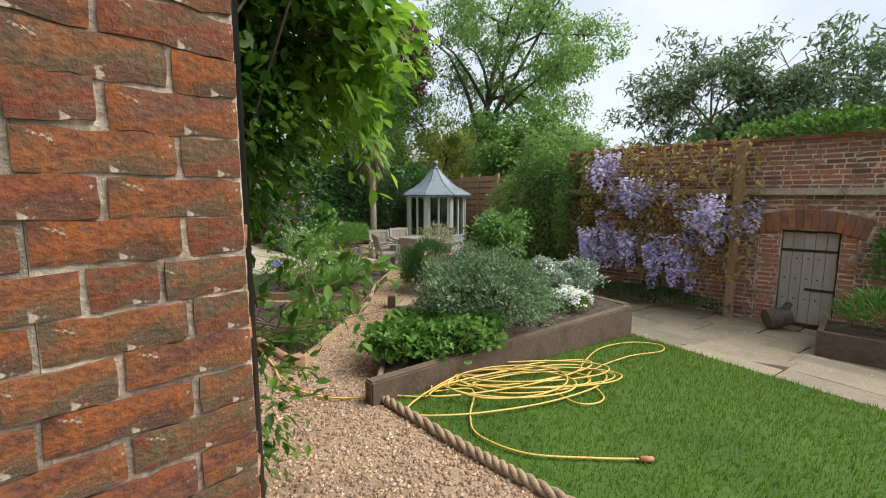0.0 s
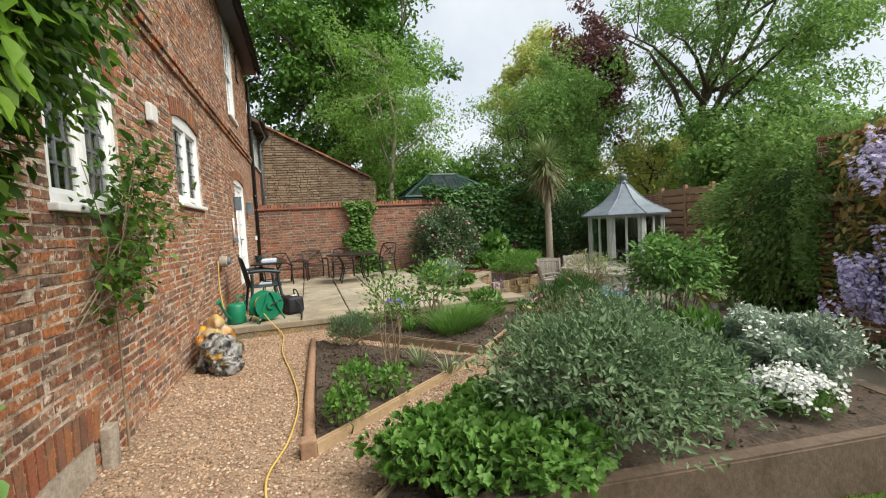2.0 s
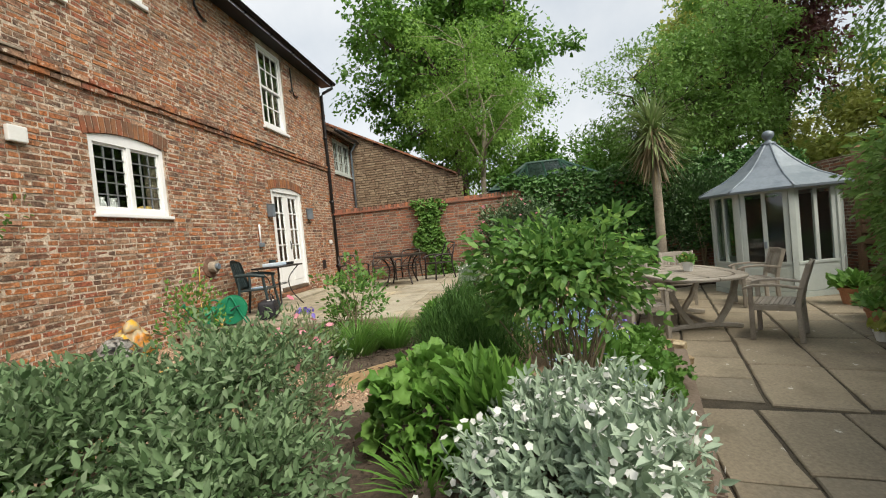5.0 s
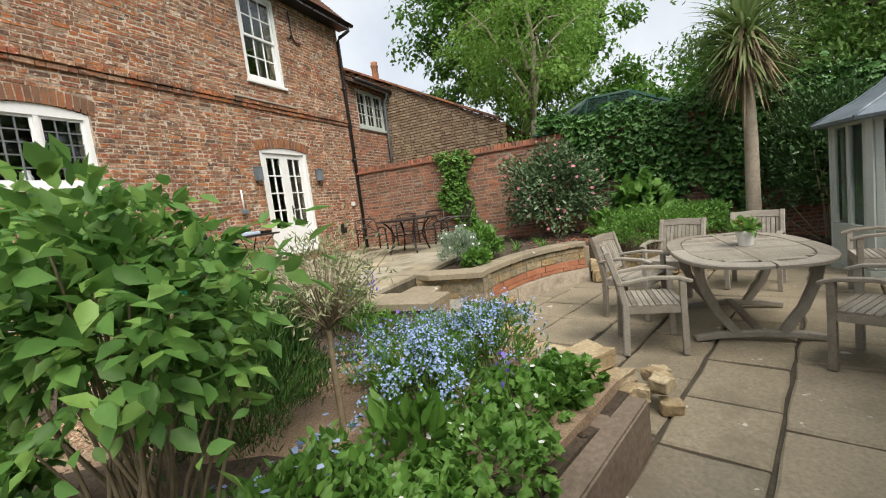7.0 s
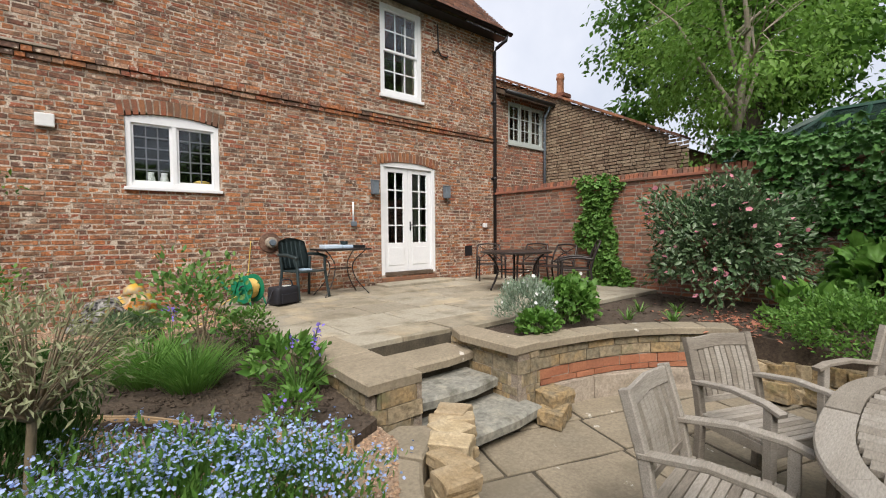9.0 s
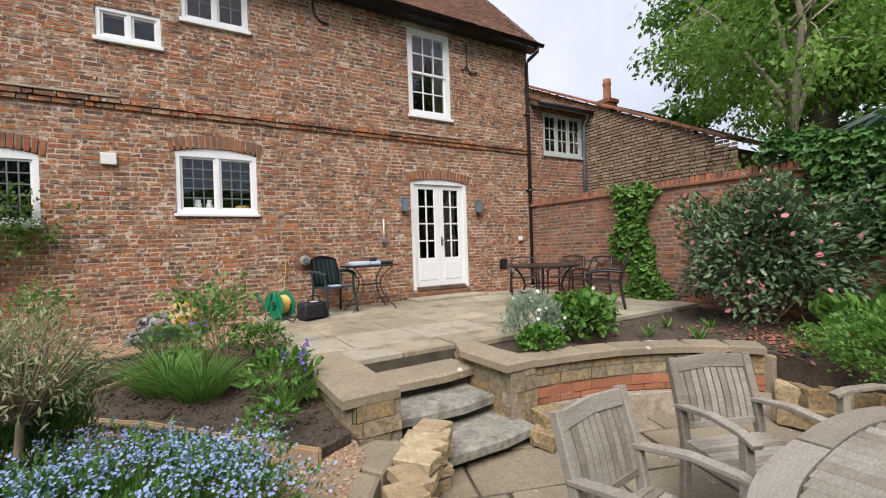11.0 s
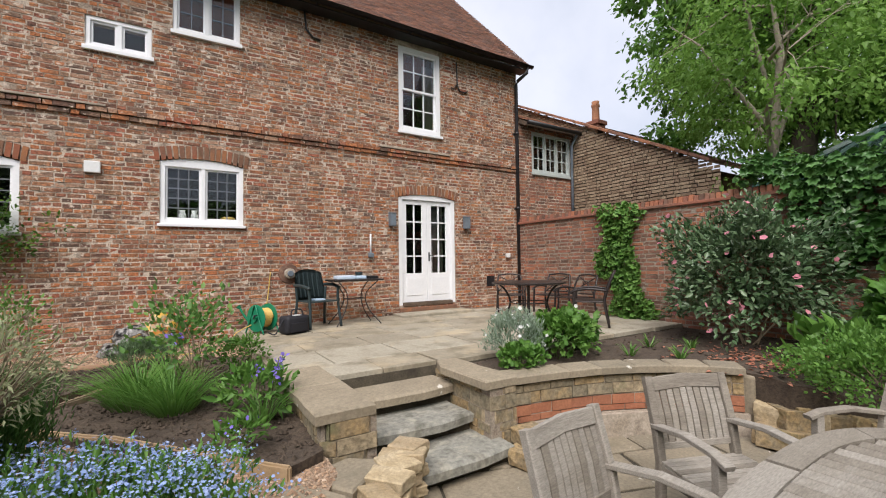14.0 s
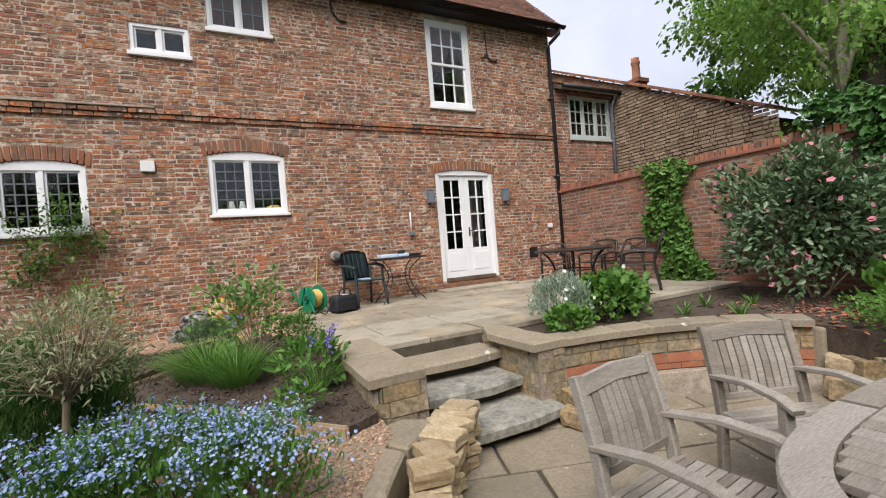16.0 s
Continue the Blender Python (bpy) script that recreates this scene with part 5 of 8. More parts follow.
part("brick_step", boxed(DR[0], DR[1], FY + 0.012, FY + 0.055, TZ + 0.05, 0.29, 0.006), m_arch, terrace)

# curved retaining wall of the planter
ARC = [(-8.5, 4.95), (-8.9, 5.02), (-9.35, 5.14), (-9.8, 5.34), (-10.2, 5.62), (-10.48, 5.95)]
AR = [tuple(p) for p in curve_through(ARC, 22)]
cwall = stone_wall("wall_planter", AR, -0.1, 0.09, 0.12, m_wallstone, "low curved planter wall of stone over red brick", 0.085, 9, long=(0.1, 0.34))
stone_wall("brick", AR, -0.26, -0.1, 0.12, m_brick_orange, "", 0.078, 12, cwall, long=(0.2, 0.24))
AR2 = [(x, y + 0.05) for x, y in AR]
stone_wall("plinth", AR2, -0.5, -0.262, 0.15, m_concrete, "", 0.25, 13, cwall, long=(0.5, 0.9))
for i in range(0, 20, 3):
    (xa, ya), (xb, yb) = AR[i], AR[min(i + 3, 21)]
    d = Vector((xb - xa, yb - ya, 0)).normalized()
    nn = Vector((d.y, -d.x, 0))
    o1, o2 = Vector((xa, ya, 0)), Vector((xb, yb, 0))
    out_, in_ = 0.05, -0.22
    q = [o1 + nn * out_, o2 + nn * out_, o2 + nn * in_, o1 + nn * in_]
    slab("coping_stone", [(p.x, p.y) for p in q], TZ + 0.0, 0.07, m_stone, cwall, 0.008, 0.012)
part("end_post", boxed(-10.62, -10.5, 5.92, 6.02, -0.5, 0.08, 0.02), m_stone, cwall)

# planter soil from the flags to the garden wall
PLANT = [(-8.52, 4.12), (-12.78, 4.17), (-12.78, 11.9), (-12.0, 11.9), (-11.6, 9.0), (-11.0, 7.4), (-10.5, 6.3), (-10.55, 5.9), (-10.0, 5.35), (-9.2, 5.0), (-8.55, 4.9)]
top_p = rough_soil(PLANT, lambda x, y: TZ - 0.06 - 0.42 * min(1, max(0, (y - 6.2) / 2.2)))
planter = tagged(sheet("bed_planter", PLANT, top_p, 0.22, m_soil, 0.5), "dark soil planter behind the curved wall", "flower bed", kind="structure")
clods("clods", PLANT, top_p, 2600, planter, 8)

# the paved court and path: individually cut flags over earth joints
COURTP = [(-7.0, 5.0), (-8.4, 5.0), (-9.2, 5.1), (-10.0, 5.4), (-10.6, 6.0), (-11.0, 7.4), (-11.6, 9.0), (-12.0, 11.95), (-4.45, 11.95), (-4.45, 8.0), (4.5, 8.0), (4.5, 3.9), (2.2, 4.15), (0.3, 4.62), (-0.9, 4.95), (-2.0, 5.3), (-6.0, 6.62), (-6.2, 6.1)]


def court_z(x, y):
    return float(COURT + 0.17 * np.clip((x + 4.5) / 4.0, 0, 1) * np.clip((6.6 - y) / 1.2, 0, 1))


court = tagged(sheet("paved_court", COURTP, lambda x, y: court_z(x, y) - 0.022, 0.5, m_joint, 0.4), "paved court of worn stone flags with earth joints", "paving", kind="structure")


def hexa(m, a, b, c, d):
    return [tuple((m @ Vector((x, y, 0))).xy) for x, y in ((a + 0.015, c + 0.015), (b - 0.015, c + 0.015), (b - 0.015, d - 0.015), (a + 0.015, d - 0.015))]


g = random.Random(12)
turned = pose(-8, 7.5, 0, 0, 0, -19)
for a, b, c, d in flag_rows(-4.6, 4.6, -4.0, 5.0, g, lo=0.55, hi=1.15):
    q = hexa(turned, a, b, c, d)
    mx, my = sum(p[0] for p in q) / 4, sum(p[1] for p in q) / 4
    if mx > -4.9 or my > 11.9:
        continue
    ok_ = [inside(COURTP, np.array(p[0]), np.array(p[1])) for p in q]
    if not any(ok_):
        continue
    slab("flag", q, COURT + g.uniform(-0.006, 0.006), 0.07, m_stone, court, 0.012, 0.012)
turned = pose(-1.5, 6.6, 0, 0, 0, -12)
for a, b, c, d in flag_rows(-3.6, 6.0, -2.6, 1.5, g, lo=0.6, hi=1.2):
    q = hexa(turned, a, b, c, d)
    mx, my = sum(p[0] for p in q) / 4, sum(p[1] for p in q) / 4
    if mx <= -4.9 or mx > 4.2:
        continue
    slab("flag", q, court_z(mx, my) + 0.004, 0.06, m_stone, court, 0.01, 0.01)

# slab edging and the stacked sandstone beside the forget-me-nots
edge2 = thing("slab_edging", "worn flat stone slabs edging the bed", "edging")
for q in ([(-6.62, 5.12), (-6.98, 5.02), (-7.18, 5.2), (-6.85, 5.46)], [(-6.6, 5.14), (-6.83, 5.48), (-6.58, 5.85), (-6.22, 5.6)], [(-6.2, 5.62), (-6.56, 5.88), (-6.4, 6.3), (-6.0, 6.1)]):
    slab("edging_slab", q, -0.13, 0.3, m_stone, edge2, 0.015, 0.015)


def rock(name, at, size, rz, seed, material=None, label="rough-cut yellow sandstone block", tilt=0.0):
    g_ = random.Random(seed)
    bm = bmesh.new()
    bmesh.ops.create_cube(bm, size=1.0)
    bmesh.ops.subdivide_edges(bm, edges=bm.edges[:], cuts=2, use_grid_fill=True)
    for v in bm.verts:
        n_ = noise.noise_vector(v.co * 2.3 + Vector((seed * 3.7, seed, 0)))
        v.co = Vector((v.co.x * size[0], v.co.y * size[1], v.co.z * size[2])) + n_ * 0.10 * min(size)
        v.co.x *= 1 + 0.12 * math.sin(seed + v.co.y * 9)
    bmesh.ops.bevel(bm, geom=[e for e in bm.edges if e.calc_face_angle(0) > 0.9], offset=0.007, segments=1, affect="EDGES")
    ob = part(name, bm, material or m_rubble)
    ob.matrix_basis = pose(*at, tilt, tilt * 0.5, rz)
    return tagged(ob, label, "stone", "stacked stones by the court")


seed = 1
g = random.Random(9)
line = curve_through([(-7.28, 5.22, 0), (-7.0, 5.52, 0), (-6.72, 5.9, 0), (-6.5, 6.25, 0)], 9)
for i, p in enumerate(line):
    for lev in range(4 if i < 6 else 3):
        w, h = g.uniform(0.19, 0.3), g.uniform(0.07, 0.095)
        off = g.uniform(-0.04, 0.04) - 0.05 * lev
        rock("stone_block", (p[0] - 0.01 + off * 0.8, p[1] + 0.0 + off, COURT + 0.048 + 0.092 * lev), (w, g.uniform(0.15, 0.22), h), g.uniform(-50, 50) - 45, seed, tilt=g.uniform(-5, 5))
        seed += 1
rock("stone_block", (-6.42, 6.2, -0.21), (0.62, 0.26, 0.13), -35, 61)
rock("stone_block", (-6.36, 6.32, -0.35), (0.6, 0.28, 0.12), -28, 62)
for i in range(11):
    rock("stone_offcut", (-6.32 - 0.35 * g.random(), 6.52 + 0.28 * g.random(), COURT + 0.045 + 0.075 * (i % 3)), (0.12, 0.1, 0.085), g.uniform(0, 180), 80 + i, label="small cut sandstone offcut on the paving", tilt=g.uniform(-12, 12))
for i, (x, y) in enumerate(((-8.56, 5.12), (-8.45, 5.2))):
    rock("stone_block", (x, y, COURT + 0.07 + 0.1 * (1 - i)), (0.3, 0.22, 0.13), 20 * i, 100 + i, m_wallstone, "mossy rough stone beside the steps")
for i in range(16):
    u = i / 15
    x, y = -10.45 - 0.55 * u + g.uniform(-0.06, 0.06), 6.12 + 1.6 * u + g.uniform(-0.05, 0.05)
    for lev in range(2):
        rock("stone_block", (x - 0.1 * lev, y, COURT + 0.09 + 0.17 * lev), (g.uniform(0.2, 0.3), g.uniform(0.2, 0.3), 0.18), g.uniform(0, 90), 120 + i * 2 + lev, m_wallstone if i % 3 else m_rubble, "rough rockery stone edging the planter", g.uniform(-10, 10))

# ---- plants ----
def unit(v):
    return v / np.maximum(np.linalg.norm(v, axis=-1, keepdims=True), 1e-9)


# leaf outlines: (across, along, out of the plane) and triangles
OVAL = (np.array([(0, 0, 0), (0.36, 0.2, 0.05), (0.46, 0.52, 0.07), (0, 1, -0.1), (-0.46, 0.52, 0.07), (-0.36, 0.2, 0.05), (0, 0.45, -0.05)]), np.array([(0, 1, 6), (1, 2, 6), (2, 3, 6), (3, 4, 6), (4, 5, 6), (5, 0, 6)]))
DIAMOND = (np.array([(0, 0, 0), (0.5, 0.45, 0.05), (0, 1, -0.1), (-0.5, 0.45, 0.05)]), np.array([(0, 1, 2), (0, 2, 3)]))
BLADE = (np.array([(-0.5, 0, 0), (0.5, 0, 0), (0.42, 0.4, 0.02), (-0.42, 0.4, 0.02), (0.3, 0.75, -0.08), (-0.3, 0.75, -0.08), (0, 1, -0.24)]), np.array([(0, 1, 2), (0, 2, 3), (3, 2, 4), (3, 4, 5), (5, 4, 6)]))
_l = [(0, 0, 0)]
for _i in range(11):
    _a = math.pi * (-0.36 + 1.72 * _i / 10) - math.pi / 4 - 0.22
    _r = 0.56 if _i % 2 == 0 else 0.40
    _l.append((_r * math.cos(_a) * 1.0, 0.45 + _r * math.sin(_a), -0.05 if _i % 2 == 0 else 0.03))
LOBED = (np.array(_l), np.array([(0, _i, _i + 1) for _i in range(1, 11)]))
PETALS = (np.array([(0, 0, 0)] + [(0.5 * math.cos(a) * (1 if i % 2 else 0.78), 0.5 * math.sin(a) * (1 if i % 2 else 0.78), 0.08) for i, a in enumerate(np.linspace(0, 2 * math.pi, 10, endpoint=False))]), np.array([(0, i, i % 10 + 1) for i in range(1, 11)]))


def leaves(name, P, D, N, L, W, material, parent, shape=OVAL, label=""):
    """One mesh of many leaves: feet P, axes D, face normals N, lengths L, width over length W."""
    t, f = shape
    P, D, N = np.asarray(P, float), unit(np.asarray(D, float)), np.asarray(N, float)
    S = unit(np.cross(D, N))
    N = np.cross(S, D)
    L = np.broadcast_to(L, len(P))[:, None, None]
    V = P[:, None] + L * (t[None, :, :1] * W * S[:, None] + t[None, :, 1:2] * D[:, None] + t[None, :, 2:] * N[:, None])
    n_, k_ = len(P), len(t)
    F = (f[None] + k_ * np.arange(n_)[:, None, None]).reshape(-1, 3)
    ob = raw(name, V.reshape(-1, 3), F, material, parent, label, True)
    if parent is not None and n_ > 30:
        ob["kind"] = "stuff"
    return ob


def lump(g, n, radii, shell=0.55, rough=0.28, flat=0.0):
    """Points in a lumpy ellipsoid, more of them near its skin, and their outward ways."""
    d = unit(g.normal(size=(n, 3)))
    if flat:
        d[:, 2] = np.where(d[:, 2] < -flat, -d[:, 2], d[:, 2])
    off = g.uniform(0, 50, 3)
    bumps = np.sin(d @ np.array([5.1, 3.3, 4.2]) + off[0]) + np.sin(d @ np.array([-4.0, 6.2, 2.7]) + off[1]) + np.sin(d @ np.array([2.2, -7.1, 5.6]) + off[2])
    r = (shell + (1 - shell) * g.random(n) ** 0.6) * (1 + rough * bumps / 3 + g.normal(0, 0.05, n))
    return d * r[:, None] * np.asarray(radii), d


def twigs(g, base, targets, r0, name, material, parent, sag=0.1, sides=5):
    bm = bmesh.new()
    for t in targets:
        a, b = Vector(base), Vector(t)
        a = a + Vector((g.normal(0, 0.05), g.normal(0, 0.05), 0))
        mid_ = a.lerp(b, 0.5) + Vector((g.normal(0, sag), g.normal(0, sag), abs(g.normal(0, sag))))
        pts = [a, a.lerp(mid_, 0.5), mid_, mid_.lerp(b, 0.6), b]
        tube(bm, pts, [r0, r0 * 0.85, r0 * 0.7, r0 * 0.5, r0 * 0.25], sides, False)
    return tagged(part(name, bm, material, parent, smooth=True), kind="stuff")


def bush(name, label, at, radii, n, length, width, material, shape=OVAL, seed=0, up=0.35, stems=9, stem_mat=None, category="shrub", shell=0.5, rough=0.3, flower=None, group="", lift=1.0, jitter=0.7):
    """A shrub: stems from its foot and a lumpy body of leaves; flower: (material, count, size, shape, top only)."""
    n, length = int(n * 1.9), length * 0.68
    g_ = np.random.default_rng(seed + 100)
    ob = thing(name, label, category, group, at)
    c = np.array((0, 0, radii[2] * lift))
    p, d = lump(g_, n, radii, shell, rough, 0.55)
    p = p + c
    p[:, 2] = np.maximum(p[:, 2], 0.02)
    ax = unit(d * 0.6 + np.array((0, 0, up)) + g_.normal(0, jitter, p.shape) * 0.6)
    nn = d * 0.5 + np.array((0, 0, 0.8)) + g_.normal(0, 0.45, p.shape)
    ln = length * g_.uniform(0.6, 1.25, n)
    leaves("foliage", p, ax, nn, ln, width, material, ob, shape)
    if stems:
        tg = p[g_.choice(n, stems, replace=False)] * 0.92
        twigs(g_, (0, 0, -0.03), tg, 0.006 + 0.008 * radii[2], "stem", stem_mat or m_twig, ob, 0.05)
    if flower:
        fm, cnt, size, shp, top = flower
        far_out = np.linalg.norm((p - c) / np.array(radii), axis=1) + (0.35 * d[:, 2] if top else 0)
        pick = g_.choice(np.argsort(far_out)[-max(n // 3, 30):], cnt)
        p, d = p[pick] + d[pick] * 0.025 + g_.normal(0, 0.014, (cnt, 3)), d[pick]
        p[:, 2] = np.maximum(p[:, 2] + 0.015, 0.08)
        nn = d + np.array((0, 0, 0.9)) + g_.normal(0, 0.3, p.shape)
        ax = g_.normal(0, 1, p.shape)
        leaves("blossom", p, ax, nn, size * g_.uniform(0.7, 1.2, cnt), 1.0, fm, ob, shp)
    return ob


def strappy(name, label, at, n, length, width, spread_, material, seed=0, category="plant", flower=None, group=""):
    """A tuft of strap leaves; flower: (material, stalks, height, florets, size)."""
    g_ = np.random.default_rng(seed + 500)
    ob = thing(name, label, category, group, at)
    a = g_.uniform(0, 2 * math.pi, n)
    r = g_.random(n) ** 0.7
    out = np.stack([np.cos(a), np.sin(a), 0 * a], 1)
    P = out * (r * spread_ * 0.35)[:, None]
    D = out * (0.25 + 0.8 * r)[:, None] + np.array((0, 0, 1.0))
    N = np.array((0, 0, 1.0)) - out * 0.4 + g_.normal(0, 0.2, (n, 3))
    leaves("blade_tuft", P, D, N, length * g_.uniform(0.6, 1.1, n), width, material, ob, BLADE)
    if flower:
        fm, st, h, fl, size = flower
        bm = bmesh.new()
        FP = []
        for i in range(st):
            q = g_.normal(0, spread_ * 0.3, 2)
            top = (q[0] * 1.5, q[1] * 1.5, h * g_.uniform(0.75, 1.1))
            tube(bm, [(q[0] * 0.4, q[1] * 0.4, 0), (q[0], q[1], top[2] * 0.6), top], [0.005, 0.004, 0.003], 5, False)
            for j in range(fl):
                FP.append((top[0] + g_.normal(0, 0.018), top[1] + g_.normal(0, 0.018), top[2] - 0.012 * j + 0.02))
        part("stalk", bm, m_stem, ob)
        FP = np.array(FP)
        leaves("blossom", FP, g_.normal(0, 1, FP.shape) + np.array((0, 0, -0.3)), g_.normal(0, 1, FP.shape), size * g_.uniform(0.7, 1.2, len(FP)), 0.8, fm, ob, OVAL)
    return ob


def tree(name, label, at, height, crown, cz, n_clusters, per, leaf, width, material, seed, trunk_r=0.2, limbs=9, bark=None, fork=0.35, clump=0.55, droop=0.0, shape=DIAMOND, lean=(0, 0), shell=0.35, category="tree", rough=0.3):
    """A tree: trunk and limbs in one tapered mesh, twigs, and a crown of leaf clumps with gaps. crown: radii; cz: the crown's middle."""
    per, leaf = int(per * 1.7), leaf * 0.95
    g_ = np.random.default_rng(seed + 900)
    ob = thing(name, label, category, "", at)
    bm = bmesh.new()
    fz = height * fork
    top = Vector((lean[0], lean[1], cz + crown[2] * 0.55))
    f = Vector((lean[0] * 0.3, lean[1] * 0.3, fz))
    tr = [Vector((0, 0, -0.3)), Vector((g_.normal(0, 0.05), g_.normal(0, 0.05), fz * 0.5)), f, f.lerp(top, 0.5) + Vector((g_.normal(0, 0.3), g_.normal(0, 0.3), 0)), top]
    tube(bm, tr, [trunk_r * 1.25, trunk_r, trunk_r * 0.85, trunk_r * 0.5, trunk_r * 0.12], 10, False)
    mids = []
    for i in range(limbs):
        s = g_.uniform(0.0, 0.75)
        a = f.lerp(top, s)
        e, _ = lump(g_, 1, crown, 0.75, rough)
        e = Vector(e[0]) + Vector((lean[0], lean[1], cz))
        m1 = a.lerp(e, 0.35) + Vector((g_.normal(0, 0.2), g_.normal(0, 0.2), 0.12 * crown[2]))
        m2 = a.lerp(e, 0.7) + Vector((g_.normal(0, 0.25), g_.normal(0, 0.25), 0.06 * crown[2]))
        r = trunk_r * (0.55 - 0.35 * s)
        tube(bm, [a, m1, m2, e], [r, r * 0.7, r * 0.42, r * 0.12], 7, False)
        mids += [m1, m2, m2.lerp(e, 0.5)]
    cen, cd = lump(g_, n_clusters, crown, shell, rough)
    cen = cen + np.array((lean[0], lean[1], cz))
    mm = np.array([tuple(m) for m in mids])
    for c in cen[: n_clusters * 2 // 3]:
        j = np.argmin(((mm - c) ** 2).sum(1))
        a, e = Vector(mm[j]), Vector(c)
        r = trunk_r * 0.09
        tube(bm, [a, a.lerp(e, 0.5) + Vector((0, 0, 0.1 * (e - a).length)), e], [r, r * 0.7, r * 0.3], 5, False)
    part("trunk", bm, bark or m_bark, ob, smooth=True)
    cl = clump * g_.uniform(0.6, 1.3, n_clusters)
    n_ = n_clusters * per
    q = unit(g_.normal(0, 1, (n_, 3)))
    p = np.repeat(cen, per, 0) + q * (g_.random(n_) ** 0.45 * np.repeat(cl, per))[:, None] * np.array((0.95, 0.95, 0.62))
    p[:, 2] -= droop * np.abs(g_.normal(0, 1, n_))
    D = np.repeat(cd, per, 0) * 0.4 + g_.normal(0, 0.6, (n_, 3)) + np.array((0, 0, -0.25 - droop))
    N = np.array((0, 0, 0.9)) + q * 0.7 + g_.normal(0, 0.28, (n_, 3))
    leaves("crown", p, D, N, leaf * g_.uniform(0.6, 1.25, n_), width, material, ob, shape)
    return ob


# trees beyond the walls
tree("tree", "great dark green oak rising behind the house", (-20.3, 3.4, -0.6), 15, (4.3, 4.3, 4.9), 9.4, 230, 95, 0.23, 0.7, L_oak, 1, 0.36, 14, None, 0.3, 1.05)
tree("tree", "pale green birch with a forked buff trunk behind the wall", (-15.3, 4.5, -0.6), 8.5, (2.2, 2.4, 2.5), 6.1, 120, 85, 0.12, 0.5, L_birch, 2, 0.10, 9, m_bark_pale, 0.4, 0.62, 0.14, shell=0.4, rough=0.45)
tree("tree", "tall ash with dark trunk and airy green crown", (-15.2, 16.6, -0.6), 14, (4.9, 4.9, 4.4), 9.0, 150, 105, 0.22, 0.42, L_ash, 3, 0.24, 17, None, 0.26, 0.95, shell=0.4, rough=0.45, lean=(1.7, 1.7))
tree("tree", "grey-green tree with small leaves behind the palm", (-16.2, 10.2, -0.6), 9, (2.0, 2.1, 2.6), 5.2, 90, 85, 0.15, 0.42, L_ash, 4, 0.14, 9, None, 0.3, 0.7)
tree("tree", "copper-leaved tree behind the summerhouse", (-19.4, 15.8, -0.6), 12, (1.9, 1.9, 3.2), 9.0, 110, 80, 0.22, 0.6, L_copper, 5, 0.2, 8, None, 0.3, 0.8)
tree("tree", "golden-leaved tree far behind the wall", (-25, 16.5, -0.6), 13, (3.2, 3.2, 4.2), 9.5, 120, 80, 0.28, 0.6, L_gold, 6, 0.2, 8, None, 0.3, 1.0)
tree("tree", "olive-green tree behind the ivy wall", (-17.6, 13.0, -0.6), 11, (2.3, 2.4, 3.2), 6.2, 140, 80, 0.18, 0.5, L_ash, 7, 0.16, 10, None, 0.3, 0.8)
tree("tree", "green tree beyond the garden wall", (-21, 8.0, -0.6), 7, (3.2, 3.4, 2.2), 3.2, 200, 80, 0.24, 0.6, L_oak, 8, 0.2, 9, None, 0.25, 1.0)
tree("tree", "yellow-green tree behind the summerhouse", (-18, 18.5, -0.6), 7, (3.6, 4.0, 2.8), 3.2, 170, 80, 0.22, 0.6, L_gold, 9, 0.16, 8, None, 0.2, 0.9)
tree("tree", "green tree behind the back wall", (-10.5, 15.8, -0.6), 7, (2.8, 2.4, 2.4), 3.4, 170, 80, 0.18, 0.6, L_ash, 10, 0.15, 8, None, 0.2, 0.8)
tree("tree", "silvery green shrub tree above the wisteria wall", (-2.4, 9.6, -0.6), 5, (1.5, 0.9, 1.5), 3.5, 110, 55, 0.15, 0.3, L_grey, 11, 0.07, 14, m_twig, 0.3, 0.42, rough=0.45)
tree("tree", "silvery green shrub tree above the wisteria wall", (-0.4, 9.7, -0.6), 5, (1.5, 0.9, 1.6), 3.3, 110, 55, 0.15, 0.3, L_grey, 12, 0.07, 14, m_twig, 0.3, 0.42, rough=0.45)
g_ = np.random.default_rng(77)
n = 34000
a = g_.uniform(radians(60), radians(225), n)
r = g_.uniform(34, 44, n)
far = np.stack([-5 + r * np.cos(a), 5 + r * np.sin(a), -0.5 + (5.5 + 2.2 * np.sin(a * 9) + 1.4 * np.sin(a * 23)) * g_.random(n) ** 0.8], 1)
woods = tagged(leaves("far_woods", far, g_.normal(0, 1, (n, 3)), np.array((0, 0, 0.6)) + g_.normal(0, 0.8, (n, 3)), g_.uniform(0.6, 1.2, n), 0.8, L_oak, None, DIAMOND), "distant line of green trees", "woods", kind="stuff")

# greenery along the far wall
def wall_leaves(name, label, n, place, length, width, material, seed, shape=LOBED, out=(1, 0, 0), category="climber", depth=0.16, stems=None):
    g_ = np.random.default_rng(seed + 300)
    ob = thing(name, label, category)
    P = place(g_, n)
    o = np.array(out, float)
    P = P + o * (g_.random(len(P)) ** 1.5 * depth)[:, None]
    D = np.array((0, 0, -0.8)) + o * 0.5 + g_.normal(0, 0.5, P.shape)
    N = o * 1.0 + np.array((0, 0, 0.35)) + g_.normal(0, 0.3, P.shape)
    leaves("foliage", P, D, N, length * g_.uniform(0.55, 1.2, len(P)), width, material, ob, shape)
    if stems:
        bm = bmesh.new()
        for s in stems:
            tube(bm, s, [0.016] * (len(s) - 1) + [0.005], 6, False)
        part("stem", bm, m_twig, ob, smooth=True)
    return ob


